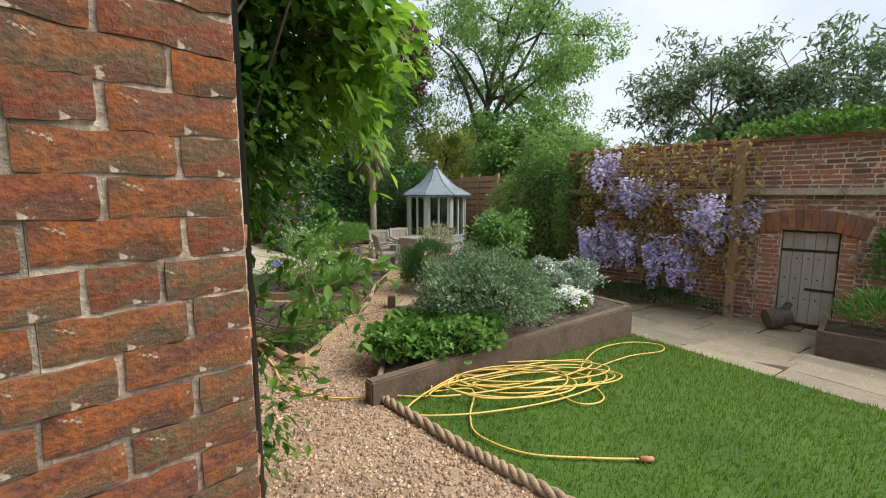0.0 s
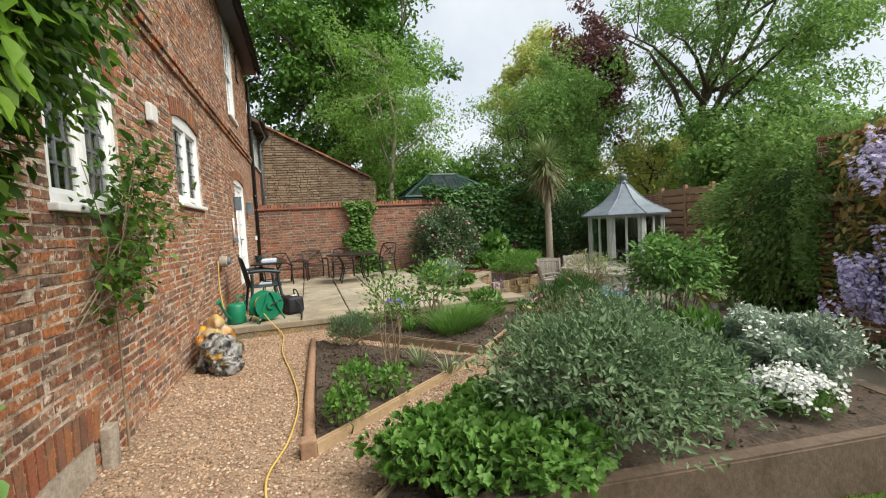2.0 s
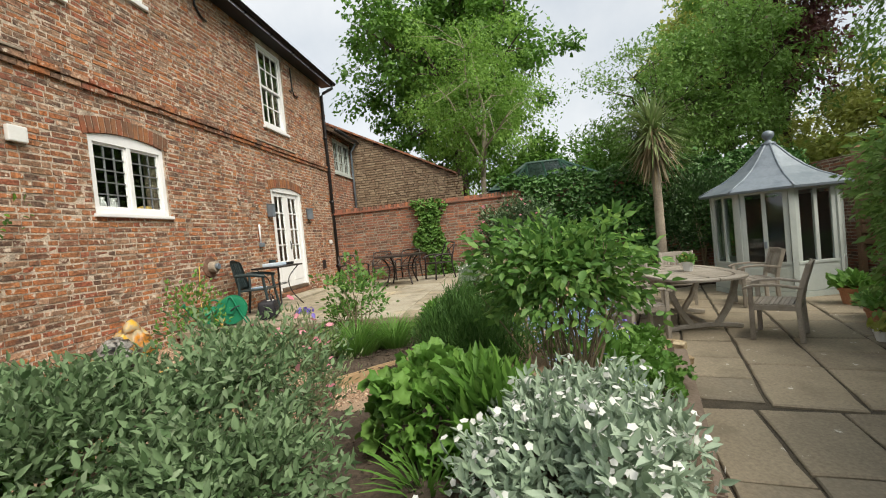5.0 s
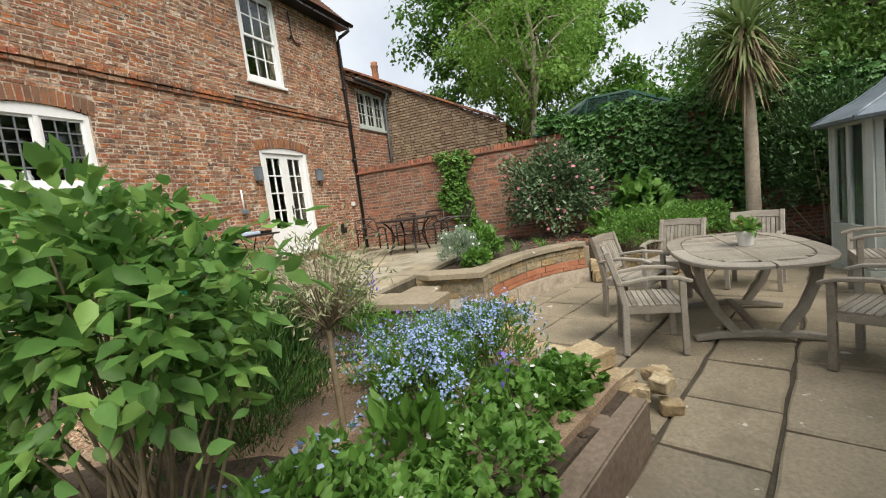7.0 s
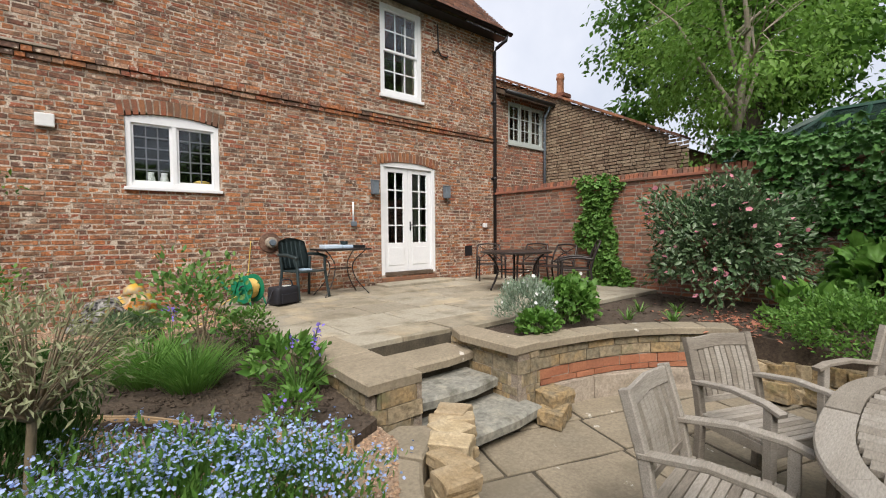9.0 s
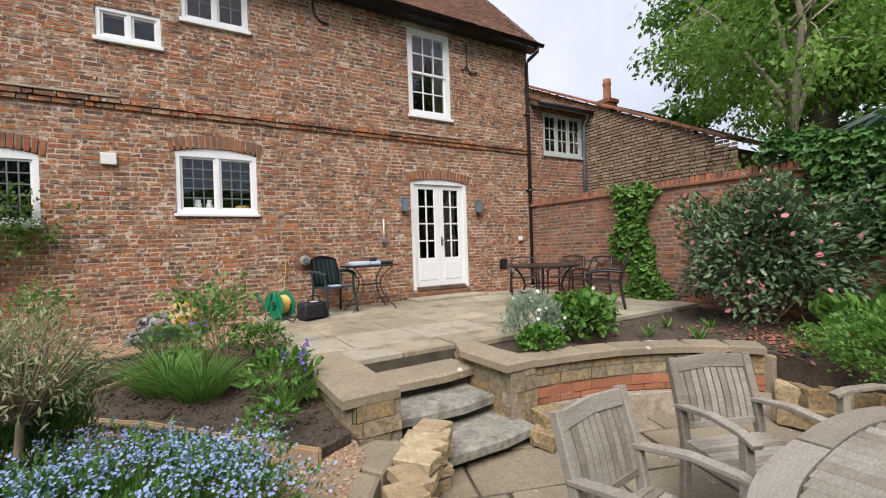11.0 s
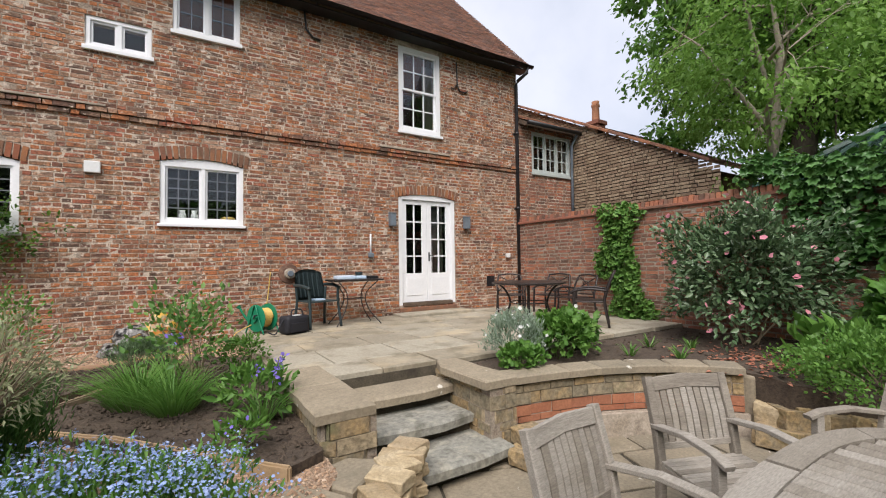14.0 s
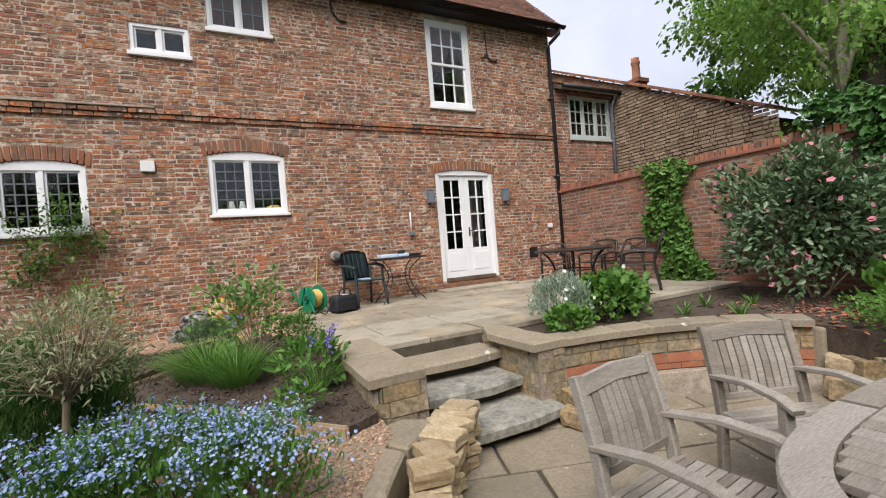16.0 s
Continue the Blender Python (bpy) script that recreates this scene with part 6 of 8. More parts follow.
def ivy_far(g_, n):
    y, z = g_.uniform(5.0, 12.0, n), g_.uniform(0.0, 2.35, n)
    lim = 2.2 - 1.65 * np.clip((y - 5.3) / 1.5, 0, 1) + 0.22 * np.sin(y * 5) + 0.12 * np.sin(y * 13)
    ok_ = z > lim
    return np.stack([np.full(ok_.sum(), GX + 0.02), y[ok_], z[ok_]], 1)


wall_leaves("ivy", "dense glossy ivy covering the brick garden wall", 9500, ivy_far, 0.11, 1.0, L_ivy, 1, depth=0.3, stems=[[(GX + 0.04, 7.0, -0.2), (GX + 0.06, 7.1, 0.8), (GX + 0.05, 6.8, 1.8)], [(GX + 0.04, 9.0, -0.2), (GX + 0.06, 9.1, 0.8), (GX + 0.05, 9.4, 1.8)]])


def ivy_top(g_, n):
    y = 12.0 - 7.0 * g_.random(n) ** 1.15
    return np.stack([GX - 0.3 + g_.uniform(-0.35, 0.4, n), y, 2.15 + g_.random(n) * (0.15 + 0.22 * np.abs(np.sin(y * 2.1)))], 1)


wall_leaves("ivy", "ivy spilling over the top of the garden wall", 3600, ivy_top, 0.12, 1.0, L_ivy, 2, out=(0.4, 0, 0.8), depth=0.2)


def ivy_small(g_, n):
    z = g_.uniform(0.2, 2.2, n)
    c = 3.2 - 0.25 * np.clip((z - 0.8) / 1.4, 0, 1) + 0.12 * np.sin(z * 4)
    w = 0.34 + 0.1 * np.sin(z * 7)
    return np.stack([np.full(n, GX + 0.02), c + g_.uniform(-1, 1, n) * w, z], 1)


wall_leaves("ivy", "narrow column of ivy on the garden wall", 1300, ivy_small, 0.095, 1.0, L_mid, 3, depth=0.2, stems=[[(GX + 0.04, 3.25, 0.1), (GX + 0.05, 3.2, 1.0), (GX + 0.04, 2.95, 2.0)]])

# the hedge over the side wall
hob = thing("hedge", "big rounded clipped evergreen hedge over the wall", "hedge")
g_ = np.random.default_rng(41)
n = 22000
hp, hd = lump(g_, n, (1.5, 1.05, 1.8), 0.72, 0.3)
hp = hp + np.array((-5.7, 9.75, 1.0))
k2 = hp[:, 2] > -0.35
hp, hd = hp[k2], hd[k2]
leaves("foliage", hp, hd + np.array((0, 0, -0.5)) + g_.normal(0, 0.5, hp.shape), hd * 0.6 + np.array((0, 0, 0.7)) + g_.normal(0, 0.4, hp.shape), 0.1 * g_.uniform(0.6, 1.3, len(hp)), 0.5, L_hedge, hob, OVAL)
twigs(g_, (-5.6, 9.6, COURT), hp[g_.choice(len(hp), 14)] * 1.0, 0.03, "stem", m_bark, hob, 0.15)
# solid dark body added to imitate the shade between the hedge's leaves
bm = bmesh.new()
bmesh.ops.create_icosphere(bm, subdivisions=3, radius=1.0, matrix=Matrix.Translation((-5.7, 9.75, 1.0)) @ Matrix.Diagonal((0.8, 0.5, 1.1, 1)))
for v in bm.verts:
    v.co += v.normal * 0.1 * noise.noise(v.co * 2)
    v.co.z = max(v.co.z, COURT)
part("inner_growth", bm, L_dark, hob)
bush("shrub", "evergreen foliage over the end of the wisteria wall", (-4.1, 8.2, -0.4), (0.62, 0.45, 1.4), 5000, 0.1, 0.5, L_hedge, OVAL, 4, shell=0.6, rough=0.2)
bush("shrub", "dark evergreen shrub spilling along the wall top", (-7.6, 12.3, 1.5), (1.3, 0.6, 0.6), 2600, 0.1, 0.5, L_hedge, OVAL, 5, category="shrub")
bush("shrub", "bright creeper along the top of the wall", (-0.2, 8.15, 2.1), (1.5, 0.35, 0.22), 1500, 0.12, 0.5, L_fresh, OVAL, 6, category="climber", stems=4)
bush("shrub", "bright creeper along the top of the wall", (2.6, 8.15, 2.1), (1.5, 0.35, 0.22), 1300, 0.12, 0.5, L_fresh, OVAL, 7, category="climber", stems=4)

# wisteria on the side wall
wis = thing("wisteria", "flowering wisteria with hanging lilac racemes on brick", "wisteria")
g_ = np.random.default_rng(8)
bm = bmesh.new()
for i in range(9):
    x0_, x1_ = -2.5 + g_.normal(0, 0.15), g_.uniform(-4.3, -0.9)
    z1_ = g_.uniform(0.9, 2.2)
    tube(bm, [(x0_, SY - 0.12, COURT), (x0_ + 0.1 * (x1_ - x0_), SY - 0.1, 0.3), (x0_ + 0.5 * (x1_ - x0_), SY - 0.12, z1_ * 0.75), (x1_, SY - 0.15, z1_)], [0.03, 0.025, 0.018, 0.006], 6, False)
tagged(part("stem", bm, m_twig, wis, smooth=True), kind="stuff")
n = 1500
x = g_.uniform(-3.95, -1.2, n)
wp = np.stack([x, SY - 0.05 - g_.random(n) * 0.5, g_.uniform(0.1, 2.3, n)], 1)
leaves("foliage", wp, g_.normal(0, 0.5, (n, 3)) + np.array((0, -0.4, -0.5)), g_.normal(0, 0.4, (n, 3)) + np.array((0, -0.5, 0.6)), 0.12 * g_.uniform(0.6, 1.3, n), 0.4, F_bronze, wis, OVAL)
raceme = []
for v_ in range(4):
    k3 = 90
    h = g_.random(k3)
    rr = 0.062 * (1 - h) ** 0.6 + 0.008
    aa = g_.uniform(0, 6.3, k3)
    rp = np.stack([rr * np.cos(aa), rr * np.sin(aa), -h * 0.34], 1)
    o_ = leaves("raceme", rp, np.stack([np.cos(aa), np.sin(aa), -0.5 + 0 * aa], 1), g_.normal(0, 0.5, (k3, 3)) + np.array((0, 0, 1)), 0.045 * g_.uniform(0.7, 1.2, k3), 0.9, F_lilac, wis, OVAL)
    raceme.append(o_)
spots = []
for cx_, cz_, sx_, sz_, cnt in ((-3.35, 0.7, 0.5, 0.2, 34), (-2.35, 0.55, 0.4, 0.22, 28), (-2.9, 1.6, 0.4, 0.2, 16), (-1.95, 1.35, 0.35, 0.18, 14), (-1.45, 1.25, 0.25, 0.2, 8), (-3.9, 0.6, 0.3, 0.2, 14), (-3.4, 2.0, 0.4, 0.2, 12)):
    for _ in range(cnt):
        spots.append((max(-3.85 + 0.2 * g_.random(), cx_ + g_.normal(0, sx_ * 0.6)), SY - 0.12 - abs(g_.normal(0, 0.28)), cz_ + g_.normal(0, sz_ * 0.7)))
for i, s in enumerate(spots):
    o_ = raceme[i % 4]
    if i >= 4:
        o_ = o_.copy()
        scene.collection.objects.link(o_)
    o_.matrix_basis = pose(*s, 0, 0, g_.uniform(0, 360)) @ Matrix.Diagonal((1, 1, g_.uniform(0.8, 1.4), 1)) @ Matrix.Diagonal((1.2, 1.2, 1, 1))
bush("shrub", "low dark leafy plants under the wisteria", (-2.7, 7.72, COURT), (1.2, 0.22, 0.16), 900, 0.07, 0.7, L_dark, OVAL, 9, category="plant")
bush("shrub", "green leafy plant in the trough planter", (0.35, 7.0, -0.2), (0.6, 0.3, 0.25), 500, 0.2, 0.14, L_mid, BLADE, 10, category="plant", up=0.9)
bush("shrub", "green climber beside the little door", (0.35, 7.9, 0.1), (0.35, 0.15, 0.5), 420, 0.1, 0.6, L_mid, OVAL, 11, category="climber")

# climber on the house corner and the rose under the window
clb = thing("climbing_shrub", "dense leafy climber with bare stems against the house", "climber")
g_ = np.random.default_rng(14)
CP, CDir = [], []
for (cx_, cy_, cz_), rad, cnt in (((-1.95, 0.76, 2.4), (0.62, 0.46, 0.75), 7600), ((-1.7, 0.72, 3.2), (0.6, 0.46, 0.8), 6000), ((-2.3, 0.7, 3.3), (0.5, 0.36, 0.6), 3200), ((-1.75, 0.62, 1.65), (0.34, 0.25, 0.45), 1800), ((-2.1, 0.58, 1.7), (0.4, 0.22, 0.5), 2600), ((-2.45, 0.72, 2.55), (0.34, 0.34, 0.7), 3200), ((-1.6, 0.6, 0.75), (0.26, 0.2, 0.45), 360), ((-1.45, 0.8, 1.15), (0.2, 0.22, 0.2), 110), ((-2.55, 0.6, 2.2), (0.35, 0.25, 0.4), 700)):
    p, d = lump(g_, cnt, rad, 0.3, 0.35)
    p = p + np.array((cx_, cy_, cz_))
    k2 = p[:, 1] > FY + 0.03
    CP.append(p[k2])
    CDir.append(d[k2])
CP, CDir = np.concatenate(CP), np.concatenate(CDir)
leaves("foliage", CP, CDir * 0.5 + np.array((0, 0.2, -0.35)) + g_.normal(0, 0.5, CP.shape), np.array((0, 0.4, 0.9)) + g_.normal(0, 0.4, CP.shape), 0.058 * g_.uniform(0.55, 1.25, len(CP)), 0.55, L_climb, clb, OVAL)
bm = bmesh.new()
for i in range(15):
    x_ = g_.uniform(-2.35, -1.62)
    e_ = CP[g_.integers(len(CP))]
    tube(bm, [(x_, FY + 0.1 + g_.random() * 0.15, 0), (x_ + g_.normal(0, 0.06), FY + 0.15, 0.6), (x_ * 0.6 + e_[0] * 0.4, FY + 0.2, 1.3), (e_[0], min(e_[1], 0.8), max(e_[2], 1.6))], [0.011, 0.009, 0.007, 0.003], 6, False)
for i in range(60):
    a_ = CP[g_.integers(len(CP))]
    e_ = a_ + g_.normal(0, 0.2, 3)
    tube(bm, [a_, (a_ + e_) / 2 + np.array((0, 0, 0.04)), e_], [0.005, 0.004, 0.002], 4, False)
tagged(part("stem", bm, m_bark, clb, smooth=True), kind="stuff")
sp, sd = lump(g_, 1500, (0.3, 0.2, 0.55), 0.3, 0.5)
sp = sp + np.array((-1.52, 1.0, 2.12))
leaves("young_growth", sp, sd * 0.5 + np.array((0.2, 0.3, -0.4)) + g_.normal(0, 0.45, sp.shape), np.array((0.2, 0.3, 0.9)) + g_.normal(0, 0.35, sp.shape), 0.07 * g_.uniform(0.6, 1.25, len(sp)), 0.6, L_young, clb, OVAL)["label"] = "bright yellow-green young leaves"
sp, sd = lump(g_, 40, (0.26, 0.16, 0.2), 0.3, 0.4)
sp = sp + np.array((-1.5, 0.95, 1.02))
leaves("low_spray", sp, sd * 0.5 + np.array((0.2, 0.3, -0.3)) + g_.normal(0, 0.45, sp.shape), np.array((0.2, 0.3, 0.9)) + g_.normal(0, 0.35, sp.shape), 0.065 * g_.uniform(0.6, 1.25, len(sp)), 0.62, L_fresh, clb, OVAL)
bm = bmesh.new()
for i in range(7):
    e_ = sp[g_.integers(len(sp))]
    tube(bm, [(-1.75, FY + 0.12, 0.6 + 0.08 * i), ((-1.75 + e_[0]) / 2, 0.72, (0.75 + e_[2]) / 2 + 0.06), tuple(e_)], [0.006, 0.004, 0.002], 5, False)
for i in range(14):
    a_ = CP[g_.integers(9000)]
    e_ = np.array((-1.52, 0.98, 2.25)) + g_.normal(0, 0.16, 3)
    tube(bm, [tuple(a_), tuple((a_ + e_) / 2 + np.array((0, 0, 0.08))), tuple(e_)], [0.006, 0.004, 0.002], 5, False)
tagged(part("shoot_growth", bm, m_twig, clb, smooth=True), kind="stuff")
clr = thing("climbing_rose", "sparse climbing rose on the wall under the window", "climber")
P_, D_ = [], []
bm = bmesh.new()
for i in range(16):
    x_, z_ = g_.uniform(-4.75, -3.4), g_.uniform(1.05, 2.1)
    pts = [(-3.9 + g_.normal(0, 0.3), FY + 0.05, 0.9 + 0.3 * g_.random()), ((-3.9 + x_) / 2, FY + 0.12, (0.9 + z_) / 2), (x_, FY + 0.08 + 0.22 * g_.random(), z_)]
    tube(bm, pts, [0.005, 0.004, 0.002], 5, False)
    for j in range(52):
        u = g_.uniform(0.15, 1.05)
        q = np.array(pts[1]) * (1 - u) + np.array(pts[2]) * u
        P_.append(q + g_.normal(0, 0.085, 3))
tube(bm, [(-3.9, FY + 0.05, 0), (-3.88, FY + 0.06, 1.05)], [0.009, 0.007], 6, False)
tagged(part("stem", bm, m_twig, clr, smooth=True), kind="stuff")
P_ = np.array(P_)
P_[:, 1] = np.maximum(P_[:, 1], FY + 0.04)
leaves("foliage", P_, g_.normal(0, 0.6, P_.shape) + np.array((0, 0.4, -0.2)), np.array((0, 0.4, 0.9)) + g_.normal(0, 0.4, P_.shape), 0.07 * g_.uniform(0.6, 1.2, len(P_)), 0.55, L_climb, clr, OVAL)

# raised bed
bush("shrub", "grey-green woolly-leaved shrub mound", (-2.72, 3.25, 0.03), (0.64, 0.62, 0.38), 5200, 0.068, 0.42, L_grey, OVAL, 20, shell=0.4, up=0.3, rough=0.5, jitter=0.85)
bush("shrub", "grey-green woolly-leaved shrub mound", (-2.72, 4.0, 0.03), (0.36, 0.34, 0.27), 2200, 0.066, 0.42, L_grey, OVAL, 120, shell=0.4, up=0.3, rough=0.5, jitter=0.85)
bush("shrub", "tall open grey-green shrub in the bed", (-3.15, 3.75, 0.0), (0.42, 0.42, 0.42), 2600, 0.062, 0.42, L_grey, OVAL, 21, shell=0.35, up=0.3, rough=0.5, jitter=0.85)
bush("shrub", "airy greyish stems with tiny leaves", (-3.75, 3.75, 0.0), (0.36, 0.32, 0.38), 1000, 0.06, 0.22, L_olive, OVAL, 22, shell=0.25, up=0.9, flower=(F_pink, 26, 0.05, PETALS, True))
bush("plant", "low clump of fresh lobed leaves", (-2.72, 2.3, 0.06), (0.36, 0.38, 0.14), 800, 0.078, 1.0, L_fresh, LOBED, 23, category="plant", stem_mat=m_stem)
bush("plant", "low clump of fresh lobed leaves", (-3.05, 2.7, 0.04), (0.32, 0.3, 0.13), 560, 0.072, 1.0, L_fresh, LOBED, 24, category="plant", stem_mat=m_stem)
bush("plant", "low clump of deeper green lobed leaves", (-2.42, 2.65, 0.07), (0.3, 0.4, 0.15), 620, 0.08, 1.0, L_mid, LOBED, 25, category="plant", stem_mat=m_stem)
bush("plant", "mound of white candytuft flowers", (-2.5, 4.63, 0.05), (0.25, 0.22, 0.11), 900, 0.06, 0.3, L_mid, OVAL, 26, category="flower", flower=(F_white, 1500, 0.024, PETALS, True), stem_mat=m_stem)
bush("plant", "silvery mound with loose white flowers", (-3.0, 5.18, 0.0), (0.5, 0.36, 0.26), 3300, 0.088, 0.36, L_silver, OVAL, 27, category="flower", flower=(F_white, 460, 0.03, PETALS, True), up=0.45, rough=0.55, jitter=1.1, stem_mat=m_stem)
bush("plant", "clump of soft lobed geranium leaves", (-3.75, 4.55, -0.02), (0.42, 0.4, 0.24), 560, 0.12, 1.0, L_mid, LOBED, 28, category="plant", stem_mat=m_stem)
bush("plant", "upright bright green leafy perennial", (-3.45, 4.85, -0.02), (0.2, 0.2, 0.26), 190, 0.17, 0.3, L_fresh, OVAL, 29, category="plant", up=1.0, stem_mat=m_stem)
strappy("plant", "tuft of arching strap leaves", (-3.25, 4.55, 0.0), 60, 0.34, 0.06, 0.2, L_mid, 1)
strappy("bluebell", "violet bluebells on green stalks", (-3.5, 4.75, -0.05), 24, 0.3, 0.06, 0.15, L_mid, 2, "flower", (F_violet, 3, 0.42, 9, 0.028))
bush("shrub", "tree peony with large pale green divided leaves", (-4.08, 5.32, -0.15), (0.35, 0.54, 0.38), 1500, 0.1, 0.58, L_peony, OVAL, 30, shell=0.3, up=-0.1, stems=34, rough=0.55, lift=2.45)
bush("plant", "low leafy plants under the peony", (-4.3, 5.5, -0.2), (0.6, 0.28, 0.2), 700, 0.08, 0.6, L_mid, OVAL, 31, category="plant", flower=(F_blue, 60, 0.03, PETALS, True), stem_mat=m_stem)
bush("rosemary", "rounded dark green rosemary bush with needle leaves", (-4.95, 4.62, -0.12), (0.46, 0.44, 0.42), 10500, 0.085, 0.13, L_rosemary, DIAMOND, 32, shell=0.35, up=1.6, category="shrub", lift=0.85, rough=0.35, stem_mat=m_stem)
# standard olive
olv = thing("standard_olive", "small standard olive with thin trunk and sparse crown", "tree", "", (-5.22, 5.1, -0.13))
g_ = np.random.default_rng(19)
op_, od_ = lump(g_, 1500, (0.34, 0.33, 0.25), 0.35, 0.45)
op_ = op_ + np.array((0, 0, 0.84))
leaves("crown", op_, od_ * 0.6 + g_.normal(0, 0.5, op_.shape) + np.array((0, 0, 0.3)), g_.normal(0, 0.6, op_.shape) + np.array((0, 0, 0.8)), 0.05 * g_.uniform(0.6, 1.2, len(op_)), 0.24, L_straw, olv, DIAMOND)
bm = bmesh.new()
tube(bm, [(0, 0, -0.05), (0.02, 0.01, 0.3), (0.0, 0.0, 0.58)], [0.02, 0.017, 0.016], 8, False)
for i in range(80):
    e_ = op_[g_.integers(len(op_))]
    tube(bm, [(0, 0, 0.56), (e_[0] * 0.4, e_[1] * 0.4, 0.6 + 0.35 * (e_[2] - 0.6)), e_], [0.008, 0.005, 0.002], 5, False)
tagged(part("trunk", bm, m_twig, olv, smooth=True), kind="stuff")
for i, (x_, y_, rx_, ry_, cnt) in enumerate(((-5.65, 5.45, 0.5, 0.38, 1100), (-6.02, 5.72, 0.3, 0.3, 520), (-5.35, 5.55, 0.32, 0.28, 480))):
    bush("forget_me_not", "cloud of pale blue forget-me-nots over small leaves", (x_, y_, -0.2), (rx_, ry_, 0.26), int(cnt * 1.3), 0.075, 0.32, L_mid, OVAL, 33 + i, category="flower", flower=(F_blue, int(cnt * 2.6), 0.0155, PETALS, True), up=1.0, rough=0.6, stem_mat=m_stem, stems=14)
for i, (x_, y_, r_) in enumerate(((-5.55, 6.02, 0.3), (-5.05, 6.0, 0.32), (-5.8, 6.2, 0.22), (-4.6, 5.85, 0.28))):
    bush("strawberry_plant", "low toothed leaves with small white flowers", (x_, y_, -0.22), (r_, r_ * 0.9, 0.14), 260, 0.085, 0.95, L_mid if i % 2 else L_fresh, LOBED, 40 + i, category="plant", flower=(F_white, 9, 0.03, PETALS, True), stem_mat=m_stem)
bush("plant", "rosette of broad glossy leaves", (-5.0, 5.68, -0.2), (0.22, 0.22, 0.16), 60, 0.2, 0.42, L_fresh, OVAL, 46, category="plant", up=0.6, stem_mat=m_stem)
strappy("bluebell", "violet bluebell on a green stalk", (-5.35, 6.05, -0.22), 14, 0.25, 0.06, 0.1, L_mid, 3, "flower", (F_violet, 1, 0.42, 12, 0.03))
strappy("bluebell", "violet bluebell on a green stalk", (-5.75, 4.85, -0.15), 14, 0.25, 0.06, 0.1, L_mid, 4, "flower", (F_violet, 1, 0.4, 12, 0.03))
strappy("plant", "tuft of arching strap leaves", (-5.75, 5.0, -0.15), 40, 0.3, 0.06, 0.16, L_mid, 5)
# bed by the gravel
rs = bush("rose_bush", "young rose bush with thin bare stems", (-4.72, 2.35, 0.03), (0.3, 0.3, 0.38), 260, 0.06, 0.6, L_mid, OVAL, 50, shell=0.2, lift=1.55, stems=9, category="rose")
bush("lavender", "rounded grey-green lavender mound", (-5.72, 2.08, 0.04), (0.3, 0.28, 0.16), 1500, 0.08, 0.12, L_grey, DIAMOND, 51, up=1.2, category="shrub")
bush("plant", "young leafy plant in bare soil", (-3.58, 1.82, 0.04), (0.17, 0.15, 0.12), 130, 0.07, 0.7, L_fresh, OVAL, 52, category="plant", stem_mat=m_stem, group="young plants in the bed")
bush("plant", "young leafy plant in bare soil", (-3.95, 1.95, 0.04), (0.2, 0.18, 0.15), 170, 0.07, 0.7, L_fresh, OVAL, 53, category="plant", stem_mat=m_stem, group="young plants in the bed")
bush("plant", "young leafy plant in bare soil", (-3.95, 2.25, 0.02), (0.15, 0.14, 0.13), 110, 0.07, 0.7, L_fresh, OVAL, 54, category="plant", stem_mat=m_stem, group="young plants in the bed")
strappy("plant", "pale daylily tuft in bare soil", (-4.6, 2.62, 0.02), 42, 0.26, 0.07, 0.2, L_olive, 6)
strappy("plant", "pale daylily tuft in bare soil", (-4.35, 2.85, 0.0), 34, 0.24, 0.07, 0.2, L_olive, 7)
# bed by the terrace
strappy("iris", "grassy clump with blue iris flowers", (-5.95, 2.85, 0.05), 60, 0.36, 0.05, 0.22, L_mid, 8, "flower", (F_violet, 3, 0.42, 6, 0.06))
strappy("grass_clump", "dense clump of upright green grassy leaves", (-5.75, 3.35, 0.0), 620, 0.44, 0.022, 0.62, L_mid, 9)
strappy("grass_clump", "dense clump of upright green grassy leaves", (-5.98, 3.7, 0.0), 520, 0.4, 0.024, 0.5, L_mid, 10)
bush("rose_bush", "leafy green rose bush beside the terrace", (-6.12, 3.25, 0.02), (0.42, 0.42, 0.42), 330, 0.095, 0.6, L_peony, OVAL, 55, shell=0.25, lift=1.2, stems=16, rough=0.5, category="rose")
bush("plant", "bushy fresh green perennial", (-6.6, 2.9, 0.03), (0.25, 0.25, 0.2), 360, 0.06, 0.6, L_fresh, OVAL, 56, category="plant", stem_mat=m_stem)
strappy("bluebell", "violet bluebells in a leafy tuft", (-6.55, 4.35, 0.0), 60, 0.3, 0.07, 0.25, L_mid, 11, "flower", (F_violet, 4, 0.5, 10, 0.03))
bush("plant", "broad-leaved perennial by the terrace wall", (-6.55, 4.15, 0.0), (0.26, 0.24, 0.18), 150, 0.15, 0.4, L_mid, OVAL, 57, category="plant", stem_mat=m_stem)
bush("plant", "small green perennial in dark soil", (-6.35, 4.75, -0.02), (0.17, 0.15, 0.09), 80, 0.1, 0.4, L_fresh, OVAL, 58, category="plant", stem_mat=m_stem, flower=(F_violet, 8, 0.03, PETALS, True))
